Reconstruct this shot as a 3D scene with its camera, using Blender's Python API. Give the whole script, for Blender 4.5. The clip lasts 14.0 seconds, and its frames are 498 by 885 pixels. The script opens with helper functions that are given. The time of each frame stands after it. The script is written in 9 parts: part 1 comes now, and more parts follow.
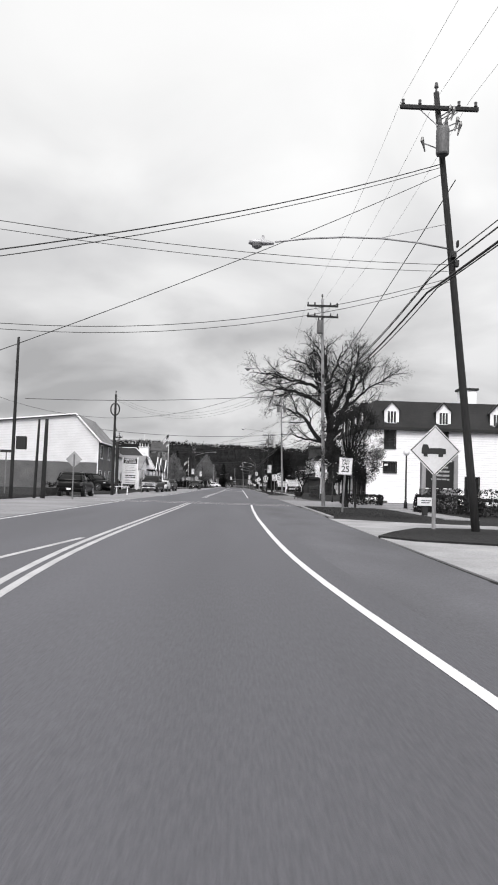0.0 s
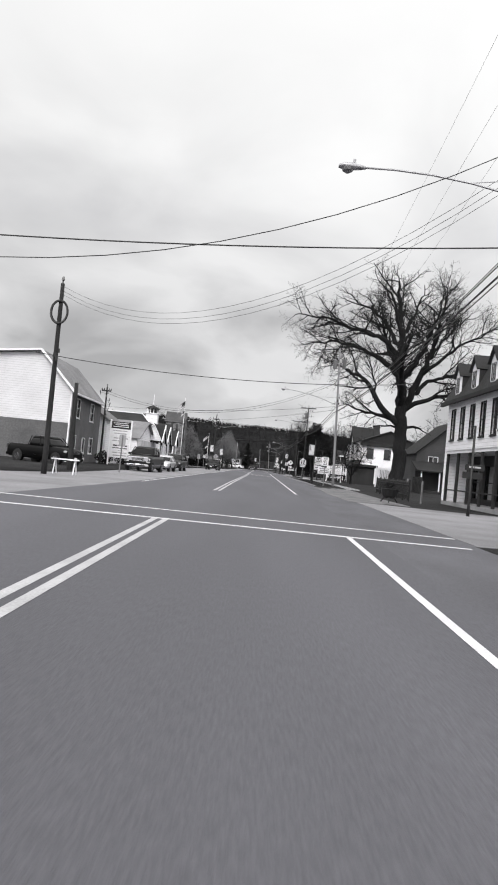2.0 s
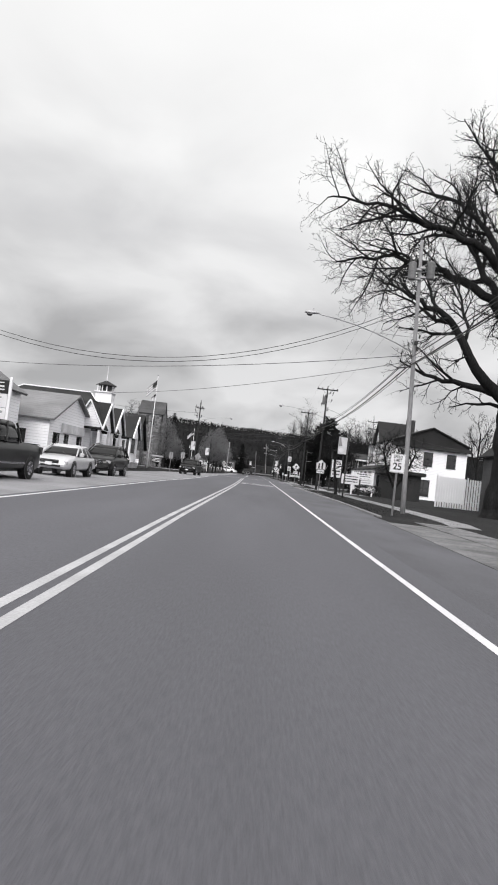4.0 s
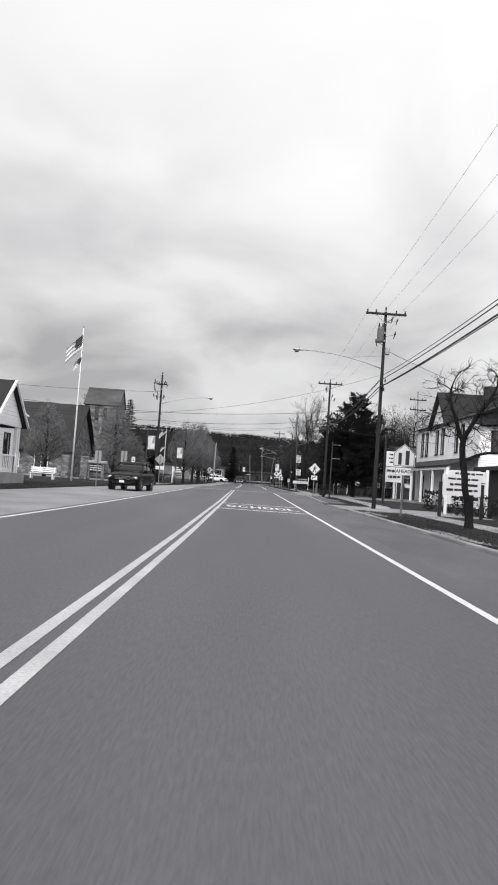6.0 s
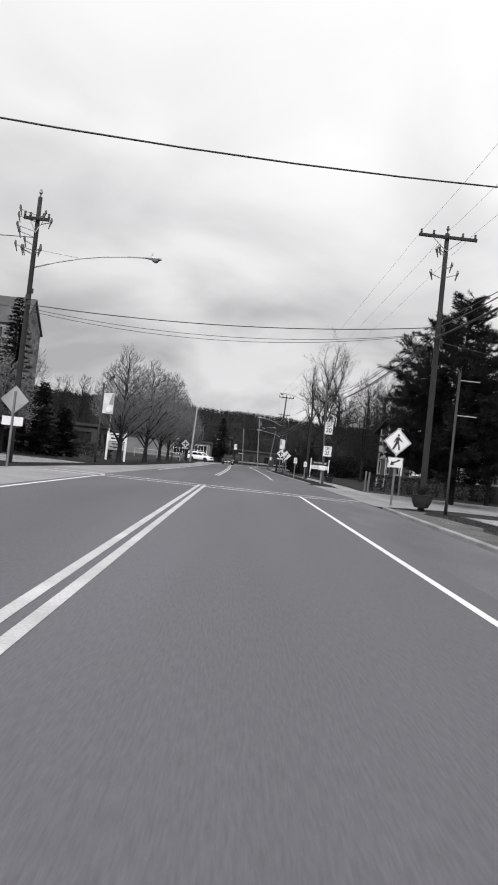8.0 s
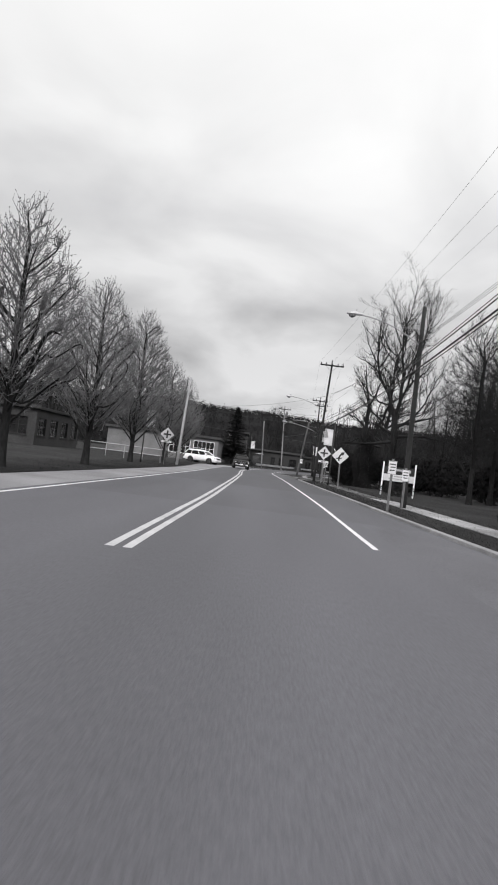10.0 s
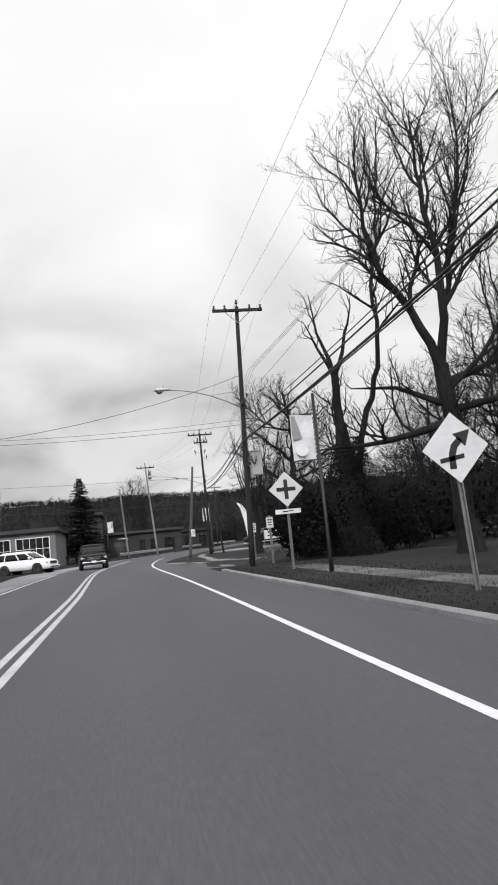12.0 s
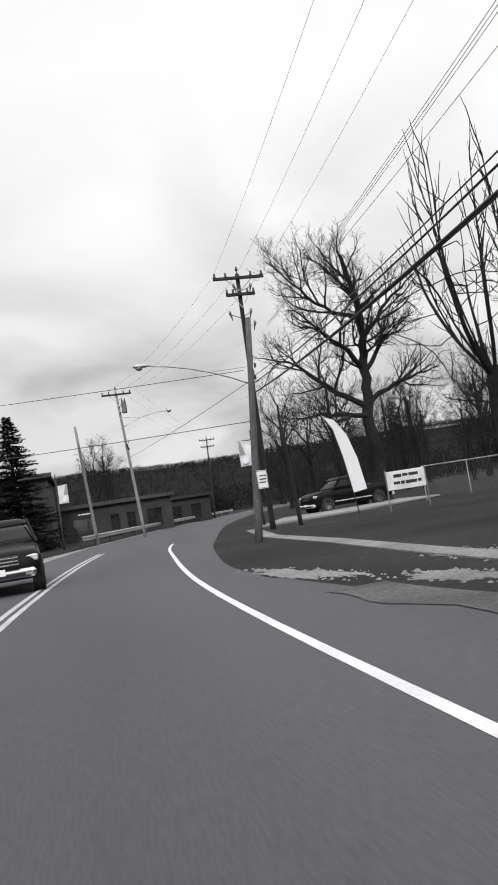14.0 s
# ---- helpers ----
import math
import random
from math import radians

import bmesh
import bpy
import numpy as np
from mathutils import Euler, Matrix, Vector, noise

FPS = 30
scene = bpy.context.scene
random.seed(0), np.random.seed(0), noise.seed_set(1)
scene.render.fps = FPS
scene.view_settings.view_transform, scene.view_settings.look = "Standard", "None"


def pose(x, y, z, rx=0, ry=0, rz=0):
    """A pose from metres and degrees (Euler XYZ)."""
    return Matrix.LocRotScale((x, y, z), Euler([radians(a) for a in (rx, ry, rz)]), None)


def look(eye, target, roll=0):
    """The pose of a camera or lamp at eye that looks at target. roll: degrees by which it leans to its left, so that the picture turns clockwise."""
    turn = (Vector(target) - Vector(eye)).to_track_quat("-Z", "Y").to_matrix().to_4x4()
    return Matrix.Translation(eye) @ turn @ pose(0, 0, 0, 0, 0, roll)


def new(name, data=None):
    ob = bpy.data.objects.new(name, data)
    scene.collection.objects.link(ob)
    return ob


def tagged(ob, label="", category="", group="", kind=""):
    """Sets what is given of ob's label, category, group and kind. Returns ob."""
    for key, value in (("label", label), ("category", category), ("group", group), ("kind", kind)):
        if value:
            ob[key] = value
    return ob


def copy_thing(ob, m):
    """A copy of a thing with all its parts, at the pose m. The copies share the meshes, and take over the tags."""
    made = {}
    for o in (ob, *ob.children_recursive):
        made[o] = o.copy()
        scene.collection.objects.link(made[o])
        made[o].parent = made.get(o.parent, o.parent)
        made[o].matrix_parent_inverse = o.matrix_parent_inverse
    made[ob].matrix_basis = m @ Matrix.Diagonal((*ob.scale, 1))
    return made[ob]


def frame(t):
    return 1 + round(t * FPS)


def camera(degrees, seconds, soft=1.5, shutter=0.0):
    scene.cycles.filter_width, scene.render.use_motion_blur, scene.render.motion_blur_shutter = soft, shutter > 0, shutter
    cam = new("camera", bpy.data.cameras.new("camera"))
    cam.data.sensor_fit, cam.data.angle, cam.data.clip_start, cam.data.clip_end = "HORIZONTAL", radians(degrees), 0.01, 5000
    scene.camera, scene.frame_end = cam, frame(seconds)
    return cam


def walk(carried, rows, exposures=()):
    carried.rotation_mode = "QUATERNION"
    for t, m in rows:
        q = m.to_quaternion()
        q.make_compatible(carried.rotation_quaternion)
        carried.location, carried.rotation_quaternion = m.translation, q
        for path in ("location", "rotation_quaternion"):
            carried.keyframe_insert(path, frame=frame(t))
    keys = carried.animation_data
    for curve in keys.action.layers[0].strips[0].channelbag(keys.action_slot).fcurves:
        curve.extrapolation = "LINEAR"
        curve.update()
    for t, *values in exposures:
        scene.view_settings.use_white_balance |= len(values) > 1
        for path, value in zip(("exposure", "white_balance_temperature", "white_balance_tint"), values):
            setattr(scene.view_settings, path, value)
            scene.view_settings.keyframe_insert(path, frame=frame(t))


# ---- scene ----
cam = camera(37.77, 14.0, soft=1.9)


def cam_pose(x, y, z, yaw, pitch, roll):
    """Eye, heading to the left of +y, upward tilt and lean, in degrees."""
    return pose(x, y, z, 90 + pitch, 0, yaw) @ pose(0, 0, 0, 0, 0, roll)


PATH = [
    (0, 0.000, 0.000, 1.181, -1.254, 3.340, 1.800),
    (0.5, -0.374, 6.962, 1.179, -2.357, 1.362, 0.909),
    (1, -0.634, 14.210, 1.175, -3.292, -0.899, 8.104),
    (1.5, -0.751, 21.110, 1.192, 1.559, 0.454, 7.301),
    (2, -0.777, 28.967, 1.205, 0.541, 1.835, 5.533),
    (2.4, -0.727, 35.283, 1.216, 0.635, 2.807, 7.411),
    (2.5, -0.719, 36.900, 1.249, 0.554, 3.330, 7.042),
    (3, -0.692, 45.686, 1.200, -0.527, 2.456, 7.108),
    (3.5, -0.643, 54.033, 1.233, -0.171, 1.786, 6.549),
    (3.7, -0.628, 57.510, 1.220, 0.269, 1.916, 6.862),
    (5.8, -0.556, 97.701, 1.155, -0.424, 2.938, 4.347),
    (6, -0.533, 101.610, 1.159, -0.306, 2.883, 4.032),
    (6.5, -0.483, 111.567, 1.181, -0.592, 2.382, 4.644),
    (7, -0.385, 121.361, 1.144, -0.925, 1.209, 4.752),
    (7.2, -0.335, 125.641, 1.146, -0.542, 2.172, 6.064),
    (7.5, -0.264, 132.033, 1.195, -0.867, 1.150, 5.055),
    (8, -0.141, 142.392, 1.190, -0.942, 1.379, 6.403),
    (8.5, -0.000, 152.450, 1.213, 0.239, 2.253, 9.101),
    (8.7, 0.061, 156.410, 1.234, 0.500, 1.851, 9.108),
    (10.8, 0.428, 193.578, 1.244, 0.758, 1.291, 6.260),
    (11, 0.461, 197.262, 1.217, 0.747, 1.452, 6.005),
    (11.1, 0.478, 199.119, 1.229, 0.871, 2.774, 3.826),
    (11.2, 0.494, 200.992, 1.195, 2.636, 8.460, -3.173),
    (11.5, 0.538, 206.650, 1.182, -6.818, 7.287, -7.479),
    (12, 0.599, 215.785, 1.179, -10.702, 7.317, -5.683),
    (12.5, 0.652, 223.976, 1.181, -10.851, 5.212, -3.395),
    (13, 0.687, 232.584, 1.182, -10.909, 5.010, -5.737),
    (13.5, 0.698, 241.380, 1.185, -11.396, 4.202, -8.632),
    (14, 0.711, 249.849, 1.188, -13.582, 4.745, -8.903),
]
walk(cam, [(t, cam_pose(*p)) for t, *p in PATH])

# ---- world and sun ----
world = bpy.data.worlds.new("overcast_sky")
scene.world = world
world.use_nodes = True
wn, wl = world.node_tree.nodes, world.node_tree.links
wn.clear()


def wnode(kind, operation="", data_type=""):
    n = wn.new(kind)
    if operation:
        n.operation = operation
    if data_type:
        n.data_type = data_type
    return n


SUN_EL, SUN_AZ = radians(40), radians(196)
sky = wnode("ShaderNodeTexSky")
sky.sky_type, sky.sun_disc, sky.sun_elevation, sky.sun_rotation = "NISHITA", False, SUN_EL, SUN_AZ
sky_grey = wnode("ShaderNodeRGBToBW")
wl.new(sky.outputs[0], sky_grey.inputs[0])
sky_scaled = wnode("ShaderNodeMath", operation="MULTIPLY")
wl.new(sky_grey.outputs[0], sky_scaled.inputs[0])
sky_scaled.inputs[1].default_value = 0.10
way = wnode("ShaderNodeTexCoord")
split = wnode("ShaderNodeSeparateXYZ")
wl.new(way.outputs["Generated"], split.inputs[0])
# clouds lie in a flat layer: stretch the pattern towards the horizon
lift = wnode("ShaderNodeMath", operation="MAXIMUM")
lift.inputs[1].default_value = 0.0
wl.new(split.outputs["Z"], lift.inputs[0])
lift2 = wnode("ShaderNodeMath", operation="ADD")
wl.new(lift.outputs[0], lift2.inputs[0])
lift2.inputs[1].default_value = 0.30
flat = wnode("ShaderNodeVectorMath", operation="DIVIDE")
wl.new(way.outputs["Generated"], flat.inputs[0])
both = wnode("ShaderNodeCombineXYZ")
for i in range(3):
    wl.new(lift2.outputs[0], both.inputs[i])
wl.new(both.outputs[0], flat.inputs[1])
big = wnode("ShaderNodeTexNoise")
big.inputs["Scale"].default_value = 2.1
big.inputs["Detail"].default_value = 7.0
big.inputs["Roughness"].default_value = 0.46
big.inputs["Distortion"].default_value = 0.35
wl.new(flat.outputs[0], big.inputs["Vector"])
cloud = wnode("ShaderNodeMapRange")
wl.new(big.outputs["Fac"], cloud.inputs[0])
for i, v in ((1, 0.36), (2, 0.62), (3, 0.0), (4, 1.0)):
    cloud.inputs[i].default_value = v
# grey cloud bases low down, thin bright cloud higher up and towards the veiled sun
low = wnode("ShaderNodeValToRGB")
ramp = low.color_ramp
ramp.elements[0].position, ramp.elements[0].color = 0.0, (0.66, 0.66, 0.68, 1)
ramp.elements[1].position, ramp.elements[1].color = 0.50, (1.0, 1.0, 1.0, 1)
for pos, v in ((0.09, 0.46), (0.17, 0.47), (0.30, 0.72)):
    e = ramp.elements.new(pos)
    e.color = (v, v, v * 1.02, 1)
wl.new(lift.outputs[0], low.inputs[0])
high = wnode("ShaderNodeValToRGB")
ramp = high.color_ramp
ramp.elements[0].position, ramp.elements[0].color = 0.0, (0.86, 0.86, 0.87, 1)
ramp.elements[1].position, ramp.elements[1].color = 0.42, (1.1, 1.1, 1.1, 1)
e = ramp.elements.new(0.14)
e.color = (0.80, 0.80, 0.81, 1)
wl.new(lift.outputs[0], high.inputs[0])
mix = wnode("ShaderNodeMix", data_type="RGBA")
wl.new(cloud.outputs[0], mix.inputs["Factor"])
wl.new(low.outputs[0], mix.inputs[6])
wl.new(high.outputs[0], mix.inputs[7])
veil = wnode("ShaderNodeMix", data_type="RGBA")
veil.inputs["Factor"].default_value = 0.93
wl.new(sky_scaled.outputs[0], veil.inputs[6])
wl.new(mix.outputs[2], veil.inputs[7])
# glow of the sun behind the cloud
side = wnode("ShaderNodeVectorMath", operation="DOT_PRODUCT")
wl.new(way.outputs["Generated"], side.inputs[0])
side.inputs[1].default_value = (math.sin(SUN_AZ) * math.cos(SUN_EL), math.cos(SUN_AZ) * math.cos(SUN_EL), math.sin(SUN_EL))
glow = wnode("ShaderNodeMapRange")
wl.new(side.outputs["Value"], glow.inputs[0])
for i, v in ((1, -0.1), (2, 1.0), (3, 1.0), (4, 2.3)):
    glow.inputs[i].default_value = v
thin = wnode("ShaderNodeMath", operation="MULTIPLY_ADD")
wl.new(split.outputs["X"], thin.inputs[0])
thin.inputs[1].default_value, thin.inputs[2].default_value = 0.16, 0.97
fade = wnode("ShaderNodeMath", operation="MULTIPLY")
wl.new(glow.outputs[0], fade.inputs[0])
wl.new(thin.outputs[0], fade.inputs[1])
back = wnode("ShaderNodeBackground")
wl.new(veil.outputs[2], back.inputs[0])
wl.new(fade.outputs[0], back.inputs[1])
out = wnode("ShaderNodeOutputWorld")
wl.new(back.outputs[0], out.inputs[0])

sun = new("sun", bpy.data.lights.new("sun", "SUN"))
sun.data.energy, sun.data.angle, sun.data.color = 2.0, radians(22), (1.0, 0.985, 0.96)
sun.matrix_world = look((0, 0, 60), (-math.sin(SUN_AZ) * math.cos(SUN_EL) * 60, -math.cos(SUN_AZ) * math.cos(SUN_EL) * 60, 60 - math.sin(SUN_EL) * 60))
scene.view_settings.exposure = 0.0

# ---- materials ----
def mat(name, v, rough=0.7, metal=0.0, s1=0.6, a1=0.25, s2=14.0, a2=0.25, bump=0.0, bscale=40.0, rand=0.0, tint=(1.0, 0.99, 1.025), stretch=(1, 1, 1), spec=0.4, coat=0.0, space="Object", laps=0.0, stones=0.0):
    """Grey of value v with stains at scale s1 and grain at scale s2, both per metre."""
    m = bpy.data.materials.new(name)
    m.use_nodes = True
    n, l = m.node_tree.nodes, m.node_tree.links
    b = n["Principled BSDF"]
    b.inputs["Roughness"].default_value, b.inputs["Metallic"].default_value = rough, metal
    b.inputs["Specular IOR Level"].default_value = spec
    b.inputs["Coat Weight"].default_value = coat
    tc, mp = n.new("ShaderNodeTexCoord"), n.new("ShaderNodeMapping")
    mp.inputs["Scale"].default_value = stretch
    l.new(tc.outputs[space], mp.inputs["Vector"])
    last = None
    for s, a, det in ((s1, a1, 4.0), (s2, a2, 5.0)):
        t = n.new("ShaderNodeTexNoise")
        t.inputs["Scale"].default_value, t.inputs["Detail"].default_value = s, det
        l.new(mp.outputs[0], t.inputs["Vector"])
        r = n.new("ShaderNodeMapRange")
        for i, x in ((1, 0.3), (2, 0.7), (3, 1 - a), (4, 1 + a)):
            r.inputs[i].default_value = x
        l.new(t.outputs["Fac"], r.inputs[0])
        if last is None:
            last = r.outputs[0]
        else:
            k = n.new("ShaderNodeMath")
            k.operation = "MULTIPLY"
            l.new(last, k.inputs[0])
            l.new(r.outputs[0], k.inputs[1])
            last = k.outputs[0]
    if rand:
        oi, r = n.new("ShaderNodeObjectInfo"), n.new("ShaderNodeMapRange")
        for i, x in ((1, 0.0), (2, 1.0), (3, 1 - rand), (4, 1 + rand)):
            r.inputs[i].default_value = x
        l.new(oi.outputs["Random"], r.inputs[0])
        k = n.new("ShaderNodeMath")
        k.operation = "MULTIPLY"
        l.new(last, k.inputs[0])
        l.new(r.outputs[0], k.inputs[1])
        last = k.outputs[0]
    if laps:
        # lap joints of boards or shingles, one every `laps` metres of height; their shadow lines are darkened into the
        # colour
        sx, md, cp = n.new("ShaderNodeSeparateXYZ"), n.new("ShaderNodeMath"), n.new("ShaderNodeMapRange")
        l.new(tc.outputs[space], sx.inputs[0])
        md.operation = "PINGPONG"
        l.new(sx.outputs["Z"], md.inputs[0])
        md.inputs[1].default_value = laps / 2
        for i, x in ((1, 0.0), (2, laps * 0.09), (3, 0.62), (4, 1.0)):
            cp.inputs[i].default_value = x
        l.new(md.outputs[0], cp.inputs[0])
        k = n.new("ShaderNodeMath")
        k.operation = "MULTIPLY"
        l.new(last, k.inputs[0])
        l.new(cp.outputs[0], k.inputs[1])
        last = k.outputs[0]
    if stones:
        # rubble stones of uneven tone with recessed joints
        vo, ve = n.new("ShaderNodeTexVoronoi"), n.new("ShaderNodeTexVoronoi")
        ve.feature = "DISTANCE_TO_EDGE"
        squash = n.new("ShaderNodeMapping")
        squash.inputs["Scale"].default_value = (1, 1, 1.7)
        l.new(tc.outputs[space], squash.inputs["Vector"])
        for q in (vo, ve):
            q.inputs["Scale"].default_value = stones
            l.new(squash.outputs[0], q.inputs["Vector"])
        tone, joint = n.new("ShaderNodeMapRange"), n.new("ShaderNodeMapRange")
        for i, x in ((1, 0.0), (2, 1.0), (3, 0.35), (4, 1.9)):
            tone.inputs[i].default_value = x
        bw = n.new("ShaderNodeRGBToBW")
        l.new(vo.outputs["Color"], bw.inputs[0])
        l.new(bw.outputs[0], tone.inputs[0])
        for i, x in ((1, 0.0), (2, 0.09), (3, 0.45), (4, 1.0)):
            joint.inputs[i].default_value = x
        l.new(ve.outputs["Distance"], joint.inputs[0])
        for o in (tone.outputs[0], joint.outputs[0]):
            k = n.new("ShaderNodeMath")
            k.operation = "MULTIPLY"
            l.new(last, k.inputs[0])
            l.new(o, k.inputs[1])
            last = k.outputs[0]
    k = n.new("ShaderNodeVectorMath")
    k.operation = "SCALE"
    k.inputs[0].default_value = [v * c for c in tint]
    l.new(last, k.inputs["Scale"])
    l.new(k.outputs[0], b.inputs["Base Color"])
    if bump:
        t, bp = n.new("ShaderNodeTexNoise"), n.new("ShaderNodeBump")
        t.inputs["Scale"].default_value, t.inputs["Detail"].default_value = bscale, 6.0
        l.new(mp.outputs[0], t.inputs["Vector"])
        bp.inputs["Strength"].default_value, bp.inputs["Distance"].default_value = bump, 0.02
        l.new(t.outputs["Fac"], bp.inputs["Height"])
        l.new(bp.outputs[0], b.inputs["Normal"])
    return m


ASPHALT = mat("asphalt", 0.080, 0.86, s1=0.45, a1=0.16, s2=60, a2=0.14, bump=0.3, bscale=120, tint=(1, 0.985, 1.12), stretch=(1, 0.10, 1))
ASPHALT_MID = mat("mid_grey_asphalt", 0.069, 0.86, s1=0.45, a1=0.18, s2=60, a2=0.14, bump=0.3, bscale=120, tint=(1, 0.985, 1.12), stretch=(1, 0.10, 1))
ASPHALT_DARK = mat("darker_asphalt", 0.057, 0.86, s1=0.45, a1=0.18, s2=60, a2=0.14, bump=0.3, bscale=120, tint=(1, 0.985, 1.12), stretch=(1, 0.10, 1))
ASPHALT_OLD = mat("worn_asphalt", 0.20, 0.9, s1=0.35, a1=0.22, s2=30, a2=0.2, bump=0.5, bscale=90, tint=(1, 0.985, 1.04))
SHOULDER = mat("dusty_asphalt", 0.083, 0.88, s1=0.7, a1=0.22, s2=40, a2=0.16, bump=0.35, bscale=110, tint=(1, 0.985, 1.11), stretch=(1, 0.3, 1))
PAINT_W = mat("white_road_paint", 0.56, 0.7, s1=1.5, a1=0.10, s2=40, a2=0.12, bump=0.2)
PAINT_Y = mat("yellow_road_paint", 0.38, 0.7, s1=1.2, a1=0.16, s2=40, a2=0.16, bump=0.2)
CONCRETE = mat("concrete", 0.235, 0.9, s1=0.5, a1=0.30, s2=25, a2=0.16, bump=0.3, rand=0.12)
CONCRETE_DIRTY = mat("dirty_concrete", 0.08, 0.95, s1=0.7, a1=0.45, s2=12, a2=0.3, bump=0.4, rand=0.25)
CONCRETE_WORN = mat("worn_grey_concrete", 0.135, 0.92, s1=0.9, a1=0.4, s2=9, a2=0.3, bump=0.5, rand=0.16)
DIRT = mat("sandy_dirt", 0.07, 0.95, s1=0.9, a1=0.4, s2=14, a2=0.35, bump=0.6, bscale=30)
KERB = mat("kerb_concrete", 0.19, 0.9, s1=0.8, a1=0.25, s2=25, a2=0.2, bump=0.3, rand=0.15)
GRASS = mat("turf", 0.019, 0.95, s1=0.25, a1=0.45, s2=9, a2=0.45, bump=0.9, bscale=25, spec=0.15)
# litter under the hill woods, its colour darkened for the trees' own shade
SHADED_LITTER = mat("shaded_leaf_litter", 0.011, 1.0, s1=0.03, a1=0.4, s2=0.4, a2=0.4, spec=0.03)
GRASS_BLADE = mat("grass_blade", 0.021, 0.9, s1=0.4, a1=0.4, s2=6, a2=0.4, spec=0.15)
GRAVEL = mat("gravel", 0.17, 0.95, s1=0.6, a1=0.35, s2=18, a2=0.35, bump=0.8, bscale=30)
POLE = mat("weathered_pole_wood", 0.018, 0.9, s1=0.8, a1=0.35, s2=30, a2=0.35, bump=0.5, stretch=(1, 1, 0.12))
POLE_GREY = mat("aged_pole_wood", 0.07, 0.9, s1=0.8, a1=0.35, s2=30, a2=0.35, bump=0.5, stretch=(1, 1, 0.12))
POLE_PALE = mat("grey_pole_wood", 0.21, 0.9, s1=0.8, a1=0.3, s2=30, a2=0.3, bump=0.5, stretch=(1, 1, 0.12))
POLE_BLACK = mat("black_painted_steel", 0.011, 0.5, s1=2, a1=0.3, s2=30, a2=0.2)
GALV = mat("galvanised_steel", 0.34, 0.5, 0.6, s1=2, a1=0.18, s2=30, a2=0.12)
POST = mat("steel_sign_post", 0.16, 0.6, 0.4, s1=3, a1=0.25, s2=30, a2=0.2)
SIGN_W = mat("white_sign_sheet", 0.64, 0.5, s1=2, a1=0.06, s2=20, a2=0.04)
SIGN_Y = mat("yellow_sign_sheet", 0.56, 0.5, s1=2, a1=0.07, s2=20, a2=0.05)
SIGN_BACK = mat("sign_back_aluminium", 0.30, 0.55, 0.5, s1=2, a1=0.15, s2=20, a2=0.08)
SIGN_K = mat("black_sign_ink", 0.015, 0.5, s1=4, a1=0.2, s2=30, a2=0.1)
CAN_GREY = mat("dull_transformer_paint", 0.10, 0.55, s1=1.5, a1=0.3, s2=12, a2=0.2)
TRANSF = mat("transformer_grey_paint", 0.30, 0.5, s1=1.5, a1=0.2, s2=12, a2=0.15)
INSUL = mat("glazed_insulator", 0.05, 0.25, s1=5, a1=0.2, s2=30, a2=0.1)
CABLE = mat("black_cable_sheath", 0.02, 0.6, s1=1, a1=0.2, s2=10, a2=0.1)
LAMP = mat("lamp_housing_grey", 0.38, 0.45, 0.3, s1=3, a1=0.15, s2=30, a2=0.1)
LENS = mat("lamp_lens", 0.16, 0.2, s1=6, a1=0.2, s2=40, a2=0.1)
BARK = mat("tree_bark", 0.014, 0.95, s1=1.2, a1=0.4, s2=14, a2=0.45, bump=1.0, bscale=18, stretch=(1, 1, 0.35), spec=0.15)
TWIG = mat("bare_twig", 0.017, 0.95, s1=0.5, a1=0.35, s2=5, a2=0.3, spec=0.12)
TWIG_PALE = mat("budding_twig", 0.13, 0.95, s1=0.5, a1=0.35, s2=5, a2=0.3, spec=0.12)
NEEDLE = mat("conifer_needles", 0.013, 0.9, s1=0.8, a1=0.5, s2=9, a2=0.4, spec=0.04)
SHRUB = mat("shrub_leaves", 0.018, 0.85, s1=0.8, a1=0.5, s2=9, a2=0.4, spec=0.05)
FOREST = mat("distant_forest", 0.011, 1.0, s1=0.02, a1=0.3, s2=0.25, a2=0.3, spec=0.05)
WHITE_WALL = mat("white_clapboard", 0.82, 0.7, s1=0.4, a1=0.07, s2=8, a2=0.05, rand=0.02, laps=0.2)
SIDING = mat("greyed_white_siding", 0.62, 0.75, s1=0.4, a1=0.10, s2=8, a2=0.06, laps=0.2)
WHITE_TRIM = mat("white_painted_trim", 0.76, 0.6, s1=1, a1=0.07, s2=15, a2=0.05)
WEATHERED = mat("weathered_boards", 0.06, 0.85, s1=0.5, a1=0.3, s2=9, a2=0.2, laps=0.2)
GREY_WALL = mat("grey_clapboard", 0.30, 0.75, s1=0.5, a1=0.12, s2=9, a2=0.1, rand=0.05, laps=0.2)
BRICK = mat("painted_brick", 0.12, 0.85, s1=0.6, a1=0.2, s2=7, a2=0.2, rand=0.22, bump=0.4, bscale=60)
BRICK_DARK = mat("dark_red_brick", 0.035, 0.85, s1=0.6, a1=0.25, s2=7, a2=0.25, rand=0.25, bump=0.4, bscale=60)
STONE = mat("rubble_stone", 0.13, 0.9, s1=1.5, a1=0.3, s2=9, a2=0.3, bump=0.6, bscale=20, stones=2.0)
ROOF = mat("asphalt_shingle", 0.018, 0.9, s1=0.5, a1=0.3, s2=16, a2=0.35, rand=0.25, bump=0.4, bscale=60, laps=0.16)
ROOF_DULL = mat("weathered_slate", 0.06, 0.9, s1=0.5, a1=0.3, s2=12, a2=0.35, bump=0.4, bscale=60, laps=0.2)
